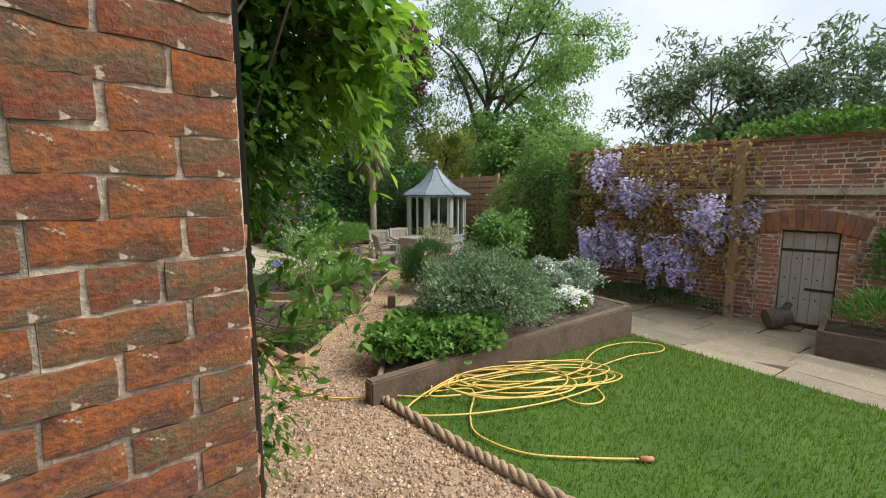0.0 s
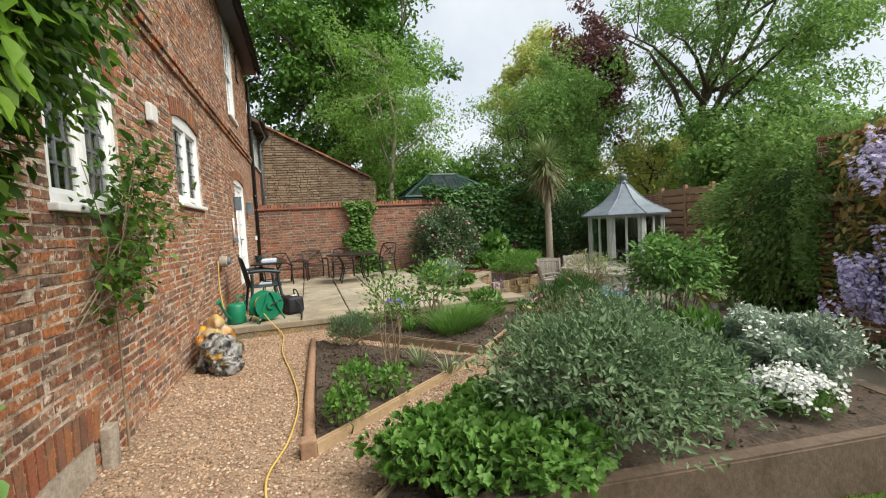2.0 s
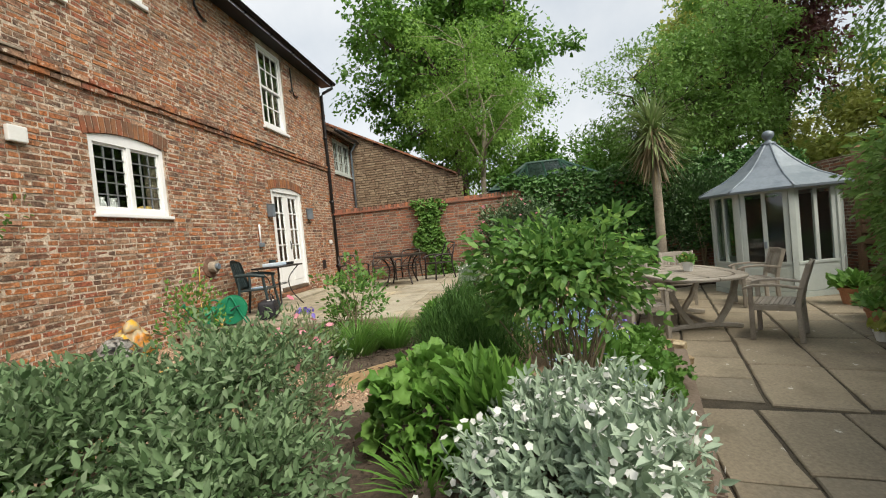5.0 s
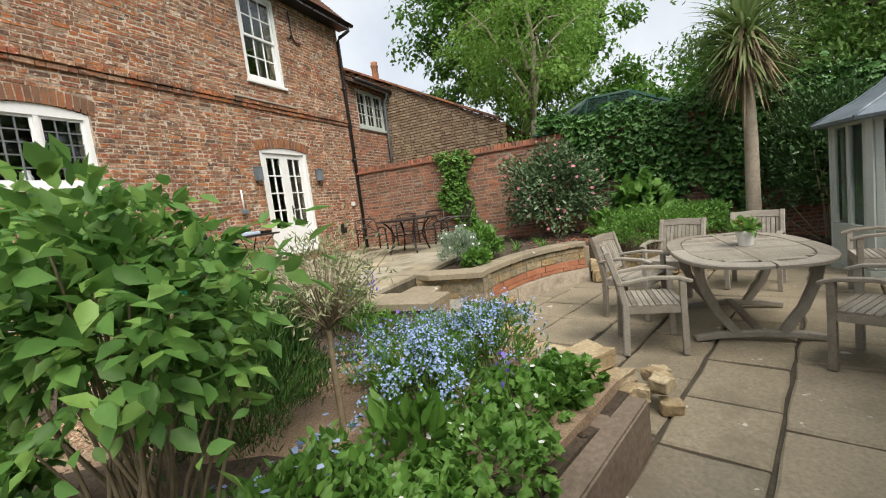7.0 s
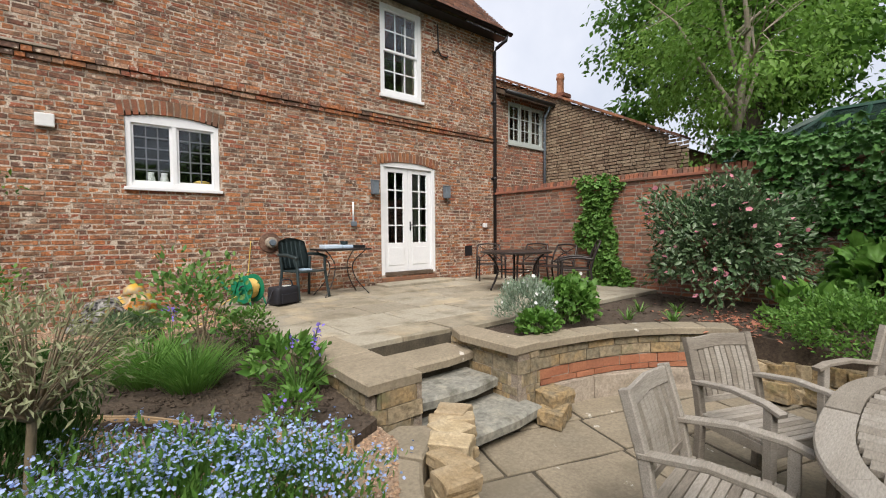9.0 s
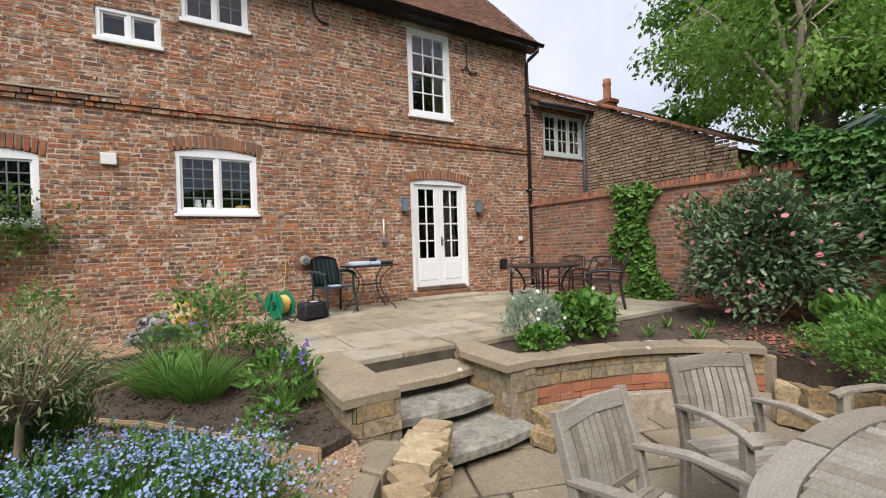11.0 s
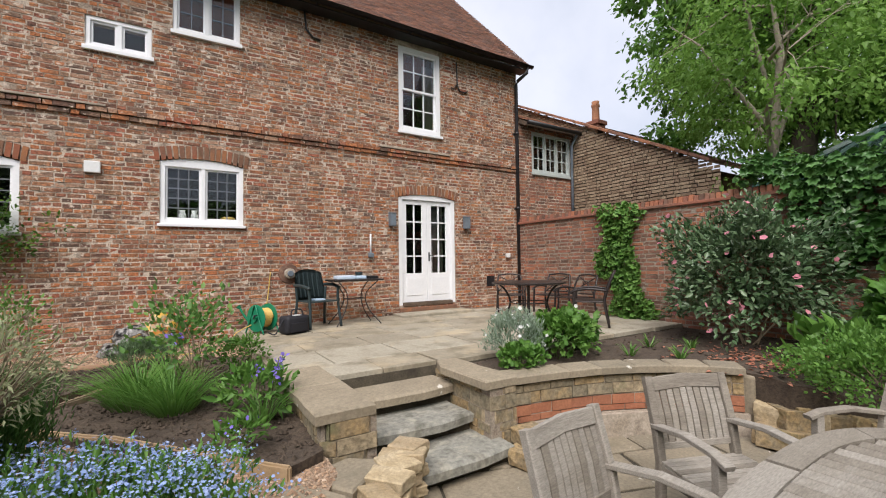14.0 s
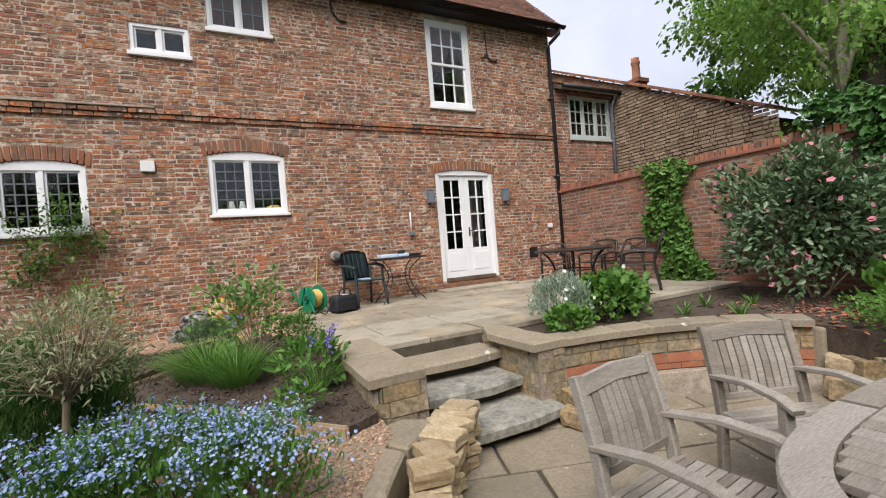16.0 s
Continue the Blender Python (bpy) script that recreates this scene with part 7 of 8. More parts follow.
# planter
bush("plant", "silvery catmint clump with white flowers", (-9.05, 4.4, 0.1), (0.34, 0.3, 0.27), 1500, 0.07, 0.22, L_silver, OVAL, 60, category="plant", up=1.0, flower=(F_white, 40, 0.04, PETALS, True), stem_mat=m_stem)
bush("plant", "leafy green perennial behind the planter wall", (-9.65, 4.5, 0.1), (0.36, 0.3, 0.25), 420, 0.13, 0.7, L_fresh, LOBED, 61, category="plant", flower=(F_white, 14, 0.05, PETALS, True), stem_mat=m_stem)
bush("plant", "low lobed leaves by the coping", (-8.85, 4.72, 0.1), (0.24, 0.18, 0.13), 170, 0.09, 1.0, L_fresh, LOBED, 62, category="plant", stem_mat=m_stem)
bush("plant", "broad pale leaves by the flags", (-10.1, 4.35, 0.1), (0.22, 0.2, 0.2), 70, 0.2, 0.7, L_peony, LOBED, 63, category="plant", stem_mat=m_stem)
for i, (x_, y_) in enumerate(((-10.3, 4.9), (-10.9, 4.75), (-10.6, 5.3), (-11.2, 5.1))):
    strappy("plant", "small strap-leaved seedling in soil", (x_, y_, 0.11), 22, 0.18, 0.1, 0.14, L_mid, 20 + i)
bush("camellia", "large dark camellia bush with pink flowers", (-12.0, 5.35, 0.08), (0.8, 0.98, 0.92), 4700, 0.125, 0.5, L_camellia, OVAL, 64, shell=0.45, rough=0.45, flower=(F_pink, 120, 0.07, PETALS, False), up=0.1, stems=7, lift=0.88)
g_ = np.random.default_rng(31)
n = 420
pp = np.stack([g_.normal(-11.2, 0.4, n), g_.normal(5.9, 0.35, n), np.full(n, 0.0)], 1)
pp[:, 2] = [top_p(a_, b_) + 0.012 for a_, b_, _ in pp]
tagged(leaves("fallen_petals", pp, g_.normal(0, 1, (n, 3)) * np.array((1, 1, 0.1)), np.array((0, 0, 1)) + g_.normal(0, 0.2, (n, 3)), 0.055, 0.6, F_red, None, OVAL), "fallen red petals and leaves on the soil", "petals", kind="stuff")
bush("shrub", "lime green leafy bush over the rockery", (-10.75, 6.95, -0.1), (0.55, 0.75, 0.32), 3600, 0.055, 0.65, L_fresh, OVAL, 65, up=0.5)
bush("plant", "large fresh hosta leaves", (-11.5, 6.35, 0.05), (0.4, 0.4, 0.2), 60, 0.32, 0.5, L_fresh, OVAL, 66, category="plant", up=0.5, stem_mat=m_stem)
bush("plant", "tall acanthus with dark divided leaves", (-12.2, 6.9, 0.0), (0.45, 0.5, 0.5), 210, 0.3, 0.7, L_mid, LOBED, 67, category="plant", stem_mat=m_stem)
bush("shrub", "green leafy bush under the ivy wall", (-11.9, 7.7, -0.2), (0.5, 0.6, 0.35), 1300, 0.11, 0.5, L_mid, OVAL, 68)
bush("shrub", "dark laurel shrub by the palm", (-12.2, 9.6, -0.4), (0.6, 0.9, 1.25), 3600, 0.13, 0.42, L_dark, OVAL, 69)
bush("shrub", "dark laurel shrub beside the summerhouse", (-12.2, 11.2, -0.4), (0.6, 0.9, 1.35), 3200, 0.13, 0.42, L_ivy, OVAL, 70)
bush("shrub", "leafy shrub in the corner behind the court", (-8.6, 11.3, COURT), (0.8, 0.45, 0.5), 1600, 0.12, 0.4, L_mid, OVAL, 71)

# cabbage palm
plm = thing("cabbage_palm", "cabbage palm with a bare trunk and drooping spiky crown", "palm", "", (-11.8, 8.5, -0.35))
bm = bmesh.new()
tube(bm, [(0, 0, -0.1), (0.02, 0, 0.8), (-0.02, 0.02, 1.8), (0.0, 0.0, 2.9), (0, 0, 3.5)], [0.14, 0.105, 0.095, 0.09, 0.09], 12, False)
part("trunk", bm, m_bark_pale, plm, smooth=True)
g_ = np.random.default_rng(23)


def fronds(name, cnt, length, lo, hi, material, sag):
    t_ = np.linspace(0, 1, 6)
    V, F = [], []
    for i in range(cnt):
        a_, el = g_.uniform(0, 6.3), radians(g_.uniform(lo, hi))
        L_ = length * g_.uniform(0.7, 1.1)
        o_ = np.array((math.cos(a_), math.sin(a_), 0))
        s_ = np.array((-math.sin(a_), math.cos(a_), 0))
        z_ = g_.uniform(3.0, 3.65)
        for t in t_:
            c_ = o_ * L_ * t * math.cos(el) + np.array((0, 0, z_ + L_ * t * math.sin(el) - sag * L_ * t * t))
            w_ = 0.02 * (1 - t ** 3) + 0.001
            V += [c_ - s_ * w_, c_ + s_ * w_]
        b_ = len(V) - 12
        F += [(b_ + 2 * j, b_ + 2 * j + 1, b_ + 2 * j + 3, b_ + 2 * j + 2) for j in range(5)]
    return raw(name, np.array(V), np.array(F), material, plm, "", True)


fronds("crown", 480, 1.05, -25, 85, L_palm, 0.28)
fronds("dead_leaves", 190, 0.8, -70, -20, L_palm_dead, 0.45)["label"] = "dry brown hanging leaves"

# ---- furniture and loose things ----
def bent(name, pts, r, material, parent, sides=8, n=14, label=""):
    return part(name, tube(bmesh.new(), [tuple(p) for p in curve_through(pts, n)], r, sides), material, parent, label, smooth=True)


def sweep_bar(bm, pts, w, t, side):
    """A rectangular bar of width w (along side) and thickness t bent through pts."""
    pts = [Vector(p) for p in pts]
    side = Vector(side).normalized()
    rings = []
    for i, p in enumerate(pts):
        d = (pts[min(i + 1, len(pts) - 1)] - pts[max(i - 1, 0)]).normalized()
        nrm = d.cross(side).normalized()
        rings.append([bm.verts.new(p + side * a * w / 2 + nrm * b * t / 2) for a, b in ((-1, -1), (1, -1), (1, 1), (-1, 1))])
    for r0, r1 in zip(rings, rings[1:]):
        for k_ in range(4):
            bm.faces.new((r0[k_], r0[(k_ + 1) % 4], r1[(k_ + 1) % 4], r1[k_]))
    bm.faces.new(rings[0])
    bm.faces.new(rings[-1][::-1])
    bmesh.ops.recalc_face_normals(bm, faces=bm.faces)
    long_ = [e for e in bm.edges if e.calc_face_angle(0) > 1.0 and not (e.verts[0] in rings[0] and e.verts[1] in rings[0]) and not (e.verts[0] in rings[-1] and e.verts[1] in rings[-1])]
    bmesh.ops.bevel(bm, geom=long_, offset=min(w, t) * 0.16, segments=1, affect="EDGES")
    return bm


def teak_chair():
    """An armchair that faces +y."""
    ob = thing("garden_armchair", "weathered grey teak slatted garden armchair on flags", "chair", "teak chairs round the table")
    W, D = 0.57, 0.5
    for s in (-1, 1):
        x = s * (W / 2 - 0.025)
        part("front_leg", boxed(x - 0.025, x + 0.025, D / 2 - 0.05, D / 2, 0, 0.635, 0.006), m_teak, ob)
        part("back_leg", sweep_bar(bmesh.new(), [(x, -D / 2 + 0.01, 0), (x, -D / 2 + 0.03, 0.42), (x, -D / 2 - 0.0, 0.6), (x, -D / 2 - 0.09, 0.905)], 0.05, 0.055, (1, 0, 0)), m_teak, ob)
        part("armrest", sweep_bar(bmesh.new(), [(x, -D / 2 - 0.02, 0.625), (x, 0.0, 0.665), (x, D / 2 - 0.05, 0.652), (x, D / 2 + 0.045, 0.62)], 0.062, 0.028, (1, 0, 0)), m_teak, ob)
        part("side_rail", boxed(x - 0.015, x + 0.015, -D / 2 + 0.05, D / 2 - 0.05, 0.36, 0.42, 0.004), m_teak, ob)
    part("front_rail", boxed(-W / 2 + 0.05, W / 2 - 0.05, D / 2 - 0.04, D / 2 - 0.012, 0.35, 0.42, 0.004), m_teak, ob)
    part("back_rail", boxed(-W / 2 + 0.05, W / 2 - 0.05, -D / 2 + 0.015, -D / 2 + 0.045, 0.36, 0.42, 0.004), m_teak, ob)
    for i in range(10):
        y = -D / 2 + 0.055 + i * 0.046
        part("seat_slat", boxed(-W / 2 + 0.012, W / 2 - 0.012, y - 0.02, y + 0.02, 0.422, 0.44, 0.004), m_teak, ob)
    part("lower_rail", boxed(-W / 2 + 0.05, W / 2 - 0.05, -D / 2 - 0.005, -D / 2 + 0.02, 0.49, 0.53, 0.004), m_teak, ob)
    part("top_rail", sweep_bar(bmesh.new(), [(-W / 2 + 0.05, -D / 2 - 0.078, 0.858), (0, -D / 2 - 0.09, 0.872), (W / 2 - 0.05, -D / 2 - 0.078, 0.858)], 0.085, 0.028, (0, -0.25, 1)), m_teak, ob)
    for i in range(10):
        x = -W / 2 + 0.071 + i * 0.0476
        part("back_slat", sweep_bar(bmesh.new(), [(x, -D / 2 + 0.008, 0.525), (x, -D / 2 - 0.025, 0.68), (x, -D / 2 - 0.076, 0.83)], 0.04, 0.014, (1, 0, 0)), m_teak, ob)
    return ob


SPOTS = [(-7.58, 6.74, 6), (-8.62, 6.64, -23), (-9.56, 7.12, -118), (-9.72, 8.02, -110), (-7.17, 8.2, 144), (-9.15, 9.0, 168)]
first = teak_chair()
first.matrix_basis = pose(SPOTS[0][0], SPOTS[0][1], COURT + 0.008, 0, 0, SPOTS[0][2])
for x, y, a in SPOTS[1:]:
    copy_thing(first, pose(x, y, COURT + 0.008, 0, 0, a))

# oval table: rim of curved pieces, planks inside it, bowed legs on two feet
tt = thing("garden_table", "weathered grey oval teak table with bowed legs", "table", at=(-8.22, 7.56, COURT + 0.008), rz=2)
A_, B_ = 1.02, 0.58


def oval(t, a, b):
    c, s = math.cos(t), math.sin(t)
    return (a * math.copysign(abs(c) ** 0.72, c), b * math.copysign(abs(s) ** 0.72, s))


for k_ in range(8):
    bm = bmesh.new()
    ring = []
    for i in range(9):
        t = 2 * math.pi * (k_ + i / 8.0) / 8 + (0.003 if i == 0 else -0.003 if i == 8 else 0)
        (x0_, y0_), (x1_, y1_) = oval(t, A_, B_), oval(t, A_ - 0.13, B_ - 0.13)
        ring.append([bm.verts.new(p) for p in ((x0_, y0_, 0.715), (x0_ * 1.005, y0_ * 1.005, 0.74), (x0_ * 0.995, y0_ * 0.995, 0.75), (x1_, y1_, 0.75), (x1_, y1_, 0.715))])
    for r0, r1 in zip(ring, ring[1:]):
        for j in range(5):
            bm.faces.new((r0[j], r0[(j + 1) % 5], r1[(j + 1) % 5], r1[j]))
    bm.faces.new(ring[0])
    bm.faces.new(ring[-1][::-1])
    part("rim", bm, m_teak, tt)
ny = 9
ia, ib = A_ - 0.135, B_ - 0.135
for i in range(-9, 10):
    xc = i * 0.094
    xm = abs(xc) + 0.045
    if xm >= ia:
        continue
    yl = ib * (1 - (xm / ia) ** (1 / 0.36)) ** 0.36
    if yl > 0.05:
        part("top_slat", boxed(xc - 0.0445, xc + 0.0445, -yl, yl, 0.72, 0.748, 0.003), m_teak, tt)
part("centre_rail", boxed(-ia, ia, -0.05, 0.05, 0.69, 0.7525, 0.003), m_teak, tt)
for sx in (-0.52, 0.52):
    part("foot", sweep_bar(bmesh.new(), [(sx, -0.48, 0.02), (sx, -0.3, 0.05), (sx, 0, 0.065), (sx, 0.3, 0.05), (sx, 0.48, 0.02)], 0.06, 0.06, (1, 0, 0)), m_teak, tt)
    for sy in (-1, 1):
        part("leg", sweep_bar(bmesh.new(), [(sx, sy * 0.44, 0.7), (sx, sy * 0.40, 0.5), (sx, sy * 0.31, 0.28), (sx, sy * 0.17, 0.075)], 0.06, 0.075, (1, 0, 0)), m_teak, tt)
    part("apron", boxed(sx - 0.03, sx + 0.03, -0.46, 0.46, 0.65, 0.715, 0.005), m_teak, tt)
part("stretcher", boxed(-0.49, 0.49, -0.03, 0.03, 0.075, 0.115, 0.005), m_teak, tt)
for s in (-1, 1):
    part("side_apron", boxed(-0.5, 0.5, s * 0.43 - 0.015, s * 0.43 + 0.015, 0.65, 0.714, 0.004), m_teak, tt)


def pot(name, label, at, r, h, material, seed, leaf_mat=None, leaf_n=120, leaf_len=0.07, shape=OVAL, flower=None, spread_=1.3):
    ob = thing(name, label, "pot", "", at)
    bm = bmesh.new()
    lathe(bm, [(r * 0.68, 0), (r * 0.92, h * 0.82), (r, h * 0.83), (r * 1.02, h), (r * 0.9, h), (r * 0.86, h * 0.85), (r * 0.1, h * 0.84)], 20)
    part("pot_body", bm, material, ob, smooth=False)
    part("soil", lathe(bmesh.new(), [(r * 0.85, h * 0.84), (r * 0.4, h * 0.9)], 14), m_soil, ob)
    if leaf_mat:
        g_ = np.random.default_rng(seed)
        p, d = lump(g_, leaf_n, (r * spread_, r * spread_, r * 0.9), 0.4, 0.3, 0.2)
        p[:, 2] = np.abs(p[:, 2]) + h
        leaves("foliage", p, d * 0.5 + np.array((0, 0, 0.5)) + g_.normal(0, 0.4, p.shape), d + np.array((0, 0, 0.8)), leaf_len * g_.uniform(0.6, 1.2, leaf_n), 0.6, leaf_mat, ob, shape)
        if flower:
            k_ = flower[1]
            p, d = lump(g_, k_, (r * spread_, r * spread_, r), 0.9, 0.2, 0.01)
            p[:, 2] = np.abs(p[:, 2]) + h + 0.02
            leaves("blossom", p, g_.normal(0, 1, p.shape), d + np.array((0, 0, 1.0)), flower[2], 1.0, flower[0], ob, PETALS)
    return ob


pot("plant_pot", "small white pot with a leafy plant on the table", (-8.2, 7.62, COURT + 0.7615), 0.085, 0.14, m_potw, 1, L_mid, 130, 0.08, flower=(F_bronze, 20, 0.04))
pot("plant_pot", "terracotta pot with ferny leaves by the fence", (-8.7, 10.1, COURT), 0.17, 0.26, m_terra, 2, L_mid, 220, 0.16)
pot("plant_pot", "terracotta pot with green leaves by the fence", (-8.25, 10.25, COURT), 0.15, 0.24, m_terra, 3, L_fresh, 180, 0.12)
pot("plant_pot", "small white pot with yellow foliage on the flags", (-6.75, 9.0, COURT), 0.09, 0.12, m_potw, 4, L_gold, 50, 0.1, BLADE)
pot("plant_pot", "wide buff pot with pale leaves on the flags", (-7.75, 9.75, COURT), 0.19, 0.2, m_stone, 5, L_peony, 160, 0.1)
pot("plant_pot", "terracotta pot of herbs on the flags", (-7.35, 9.45, COURT), 0.16, 0.22, m_terra, 6, L_mid, 160, 0.09)

# metal table and chairs on the terrace
def iron_chair():
    ob = thing("metal_armchair", "dark bronze metal armchair with crossed back bars", "chair", "metal chairs on the terrace")
    W, D = 0.52, 0.48
    for s in (-1, 1):
        x = s * W / 2
        bent("front_leg", [(x, D / 2, 0), (x * 1.02, D / 2 - 0.02, 0.3), (x, D / 2 - 0.03, 0.6)], 0.019, m_bronze, ob)
        bent("back_leg", [(x * 1.05, -D / 2 - 0.04, 0), (x, -D / 2 + 0.02, 0.42), (x * 0.98, -D / 2 - 0.04, 0.7), (x * 0.86, -D / 2 - 0.12, 0.92)], 0.019, m_bronze, ob)
        bent("armrest", [(x, -D / 2 - 0.02, 0.62), (x * 1.06, 0, 0.65), (x * 1.02, D / 2 - 0.02, 0.61), (x, D / 2 + 0.02, 0.56)], 0.021, m_bronze, ob)
        bent("back_cross", [(s * W * 0.46, -D / 2 + 0.0, 0.5), (s * 0.08, -D / 2 - 0.04, 0.68), (-s * 0.0, -D / 2 - 0.07, 0.74), (-s * W * 0.36, -D / 2 - 0.11, 0.88)], 0.012, m_bronze, ob)
    part("seat", boxed(-W / 2 + 0.015, W / 2 - 0.015, -D / 2 + 0.02, D / 2 - 0.01, 0.415, 0.44, 0.01), m_bronze, ob)
    bent("top_rail", [(-W * 0.43, -D / 2 - 0.12, 0.92), (0, -D / 2 - 0.135, 0.95), (W * 0.43, -D / 2 - 0.12, 0.92)], 0.021, m_bronze, ob)
    bent("lower_rail", [(-W * 0.48, -D / 2 + 0.01, 0.5), (0, -D / 2 - 0.005, 0.5), (W * 0.48, -D / 2 + 0.01, 0.5)], 0.013, m_bronze, ob)
    ringp = [(0.07 * math.cos(a), -D / 2 - 0.065, 0.72 + 0.07 * math.sin(a)) for a in np.linspace(0, 2 * math.pi, 13)]
    part("back_ring", tube(bmesh.new(), ringp, 0.008, 6, False), m_bronze, ob, smooth=True)
    return ob


ic = iron_chair()
low = Matrix.Diagonal((1, 1, 0.88, 1))
ic.matrix_basis = pose(-11.5, 3.4, TZ + 0.006, 0, 0, -143) @ low
for x, y, a in ((-12.2, 2.5, -95), (-12.35, 1.8, -75), (-11.8, 1.22, -38)):
    copy_thing(ic, pose(x, y, TZ + 0.006, 0, 0, a) @ low)
mt = thing("metal_table", "round dark bronze metal table on curved legs", "table", at=(-10.95, 2.62, TZ + 0.006))
part("tabletop", lathe(bmesh.new(), [(0.57, 0.63), (0.6, 0.642), (0.6, 0.658), (0.58, 0.665)], 40), m_bronze, mt)
for k_ in range(4):
    a = math.pi / 4 + k_ * math.pi / 2
    c, s = math.cos(a), math.sin(a)
    bent("leg", [(0.48 * c, 0.48 * s, 0.63), (0.36 * c, 0.36 * s, 0.5), (0.3 * c, 0.3 * s, 0.3), (0.42 * c, 0.42 * s, 0.0)], 0.018, m_bronze, mt)
part("leg_ring", tube(bmesh.new(), [(0.31 * math.cos(a), 0.31 * math.sin(a), 0.33) for a in np.linspace(0, 2 * math.pi, 25)], 0.01, 6, False), m_bronze, mt, smooth=True)

# the dark green plastic chair, side table and what stands on it
pc = thing("plastic_chair", "dark green plastic garden armchair by the wall", "chair", at=(-7.97, 0.92, TZ + 0.005), rz=14)
for s in (-1, 1):
    x = s * 0.25
    bent("front_leg", [(x * 1.1, 0.26, 0), (x, 0.2, 0.4), (x * 1.06, 0.18, 0.63)], 0.022, m_green_dark, pc)
    bent("back_leg", [(x * 1.1, -0.26, 0), (x, -0.2, 0.4), (x * 1.06, -0.2, 0.63)], 0.022, m_green_dark, pc)
    bent("armrest", [(x * 1.08, -0.24, 0.66), (x * 1.12, 0, 0.66), (x * 1.06, 0.22, 0.62)], 0.026, m_green_dark, pc)
part("seat", boxed(-0.24, 0.24, -0.22, 0.24, 0.4, 0.425, 0.012), m_green_dark, pc)
bm = bmesh.new()
grid = [[bm.verts.new((0.27 * u * (1 - 0.12 * v * v), -0.2 - 0.1 * v - 0.05 * (1 - u * u) , 0.42 + 0.5 * v - 0.06 * v * u * u)) for u in np.linspace(-1, 1, 11)] for v in np.linspace(0, 1, 8)]
for r0, r1 in zip(grid, grid[1:]):
    for i in range(10):
        bm.faces.new((r0[i], r0[i + 1], r1[i + 1], r1[i]))
bmesh.ops.solidify(bm, geom=bm.faces[:], thickness=0.014)
part("backrest", bm, m_green_dark, pc, smooth=True)
for i in range(5):
    x = -0.16 + 0.08 * i
    part("back_rib", sweep_bar(bmesh.new(), [(x, -0.225, 0.46), (x, -0.28, 0.65), (x, -0.325, 0.86)], 0.02, 0.012, (1, 0, 0)), m_green_dark, pc)
st = thing("side_table", "small table with a dark top and curled wire legs", "table", at=(-8.57, 0.98, TZ + 0.005))
part("tabletop", boxed(-0.42, 0.42, -0.26, 0.26, 0.715, 0.745, 0.008), m_bronze, st)
for sx in (-1, 1):
    for sy in (-1, 1):
        bent("leg", [(sx * 0.34, sy * 0.2, 0.715), (sx * 0.16, sy * 0.1, 0.5), (sx * 0.2, sy * 0.12, 0.25), (sx * 0.38, sy * 0.22, 0.0)], 0.009, m_black, st)
part("leg_ring", tube(bmesh.new(), [(0.18 * math.cos(a), 0.11 * math.sin(a), 0.42) for a in np.linspace(0, 2 * math.pi, 21)], 0.007, 6, False), m_black, st, smooth=True)
ZT = TZ + 0.005 + 0.746
tagged(part("plastic_tray", boxed(-8.54, -8.24, 0.88, 1.11, ZT, ZT + 0.06, 0.015), m_blue), "pale blue plastic tray on the side table", "tray")
tagged(part("plastic_tub", boxed(-8.76, -8.58, 0.89, 1.05, ZT, ZT + 0.05, 0.014), m_blue), "pale blue plastic tub on the side table", "tub")
tagged(part("seed_tray", boxed(-8.96, -8.8, 0.85, 1.09, ZT, ZT + 0.045, 0.006), m_black), "black seed tray on the side table", "tray")
tagged(part("flower_pot", lathe(bmesh.new(), [(0.05, 0), (0.068, 0.11), (0.06, 0.11), (0.055, 0.03)], 16, (-8.72, 0.8, ZT)), m_green_dark), "dark green pot on the side table", "pot")
tagged(part("papers", boxed(-8.06, -7.89, 0.86, 1.04, TZ + 0.431, TZ + 0.45, 0.004), m_blue), "folded pale cloth on the plastic chair", "cloth")

bag = thing("holdall_bag", "black nylon bag with grey handles on the terrace", "bag", at=(-7.5, 1.35, TZ + 0.005), rz=20)
bm = boxed(-0.19, 0.19, -0.12, 0.12, 0, 0.26, 0.05)
for v in bm.verts:
    v.co += 0.014 * noise.noise_vector(v.co * 9)
    v.co.z = max(v.co.z, 0)
bag_body = part("body", bm, m_bag, bag, smooth=True)
bent("handle", [(-0.1, 0.08, 0.25), (-0.07, 0.06, 0.34), (0.07, 0.06, 0.34), (0.1, 0.08, 0.25)], 0.011, m_bag, bag)
bent("shoulder_strap", [(0.17, 0.0, 0.22), (0.28, 0.05, 0.1), (0.32, 0.02, 0.02), (0.4, -0.02, 0.06)], 0.01, m_bag, bag)
part("pocket", boxed(-0.13, 0.13, 0.121, 0.14, 0.03, 0.16, 0.008), m_bag, bag_body)
part("label_tag", boxed(-0.06, 0.06, 0.0, 0.09, 0.258, 0.266, 0.003), m_potw, bag_body, "white paper tag")

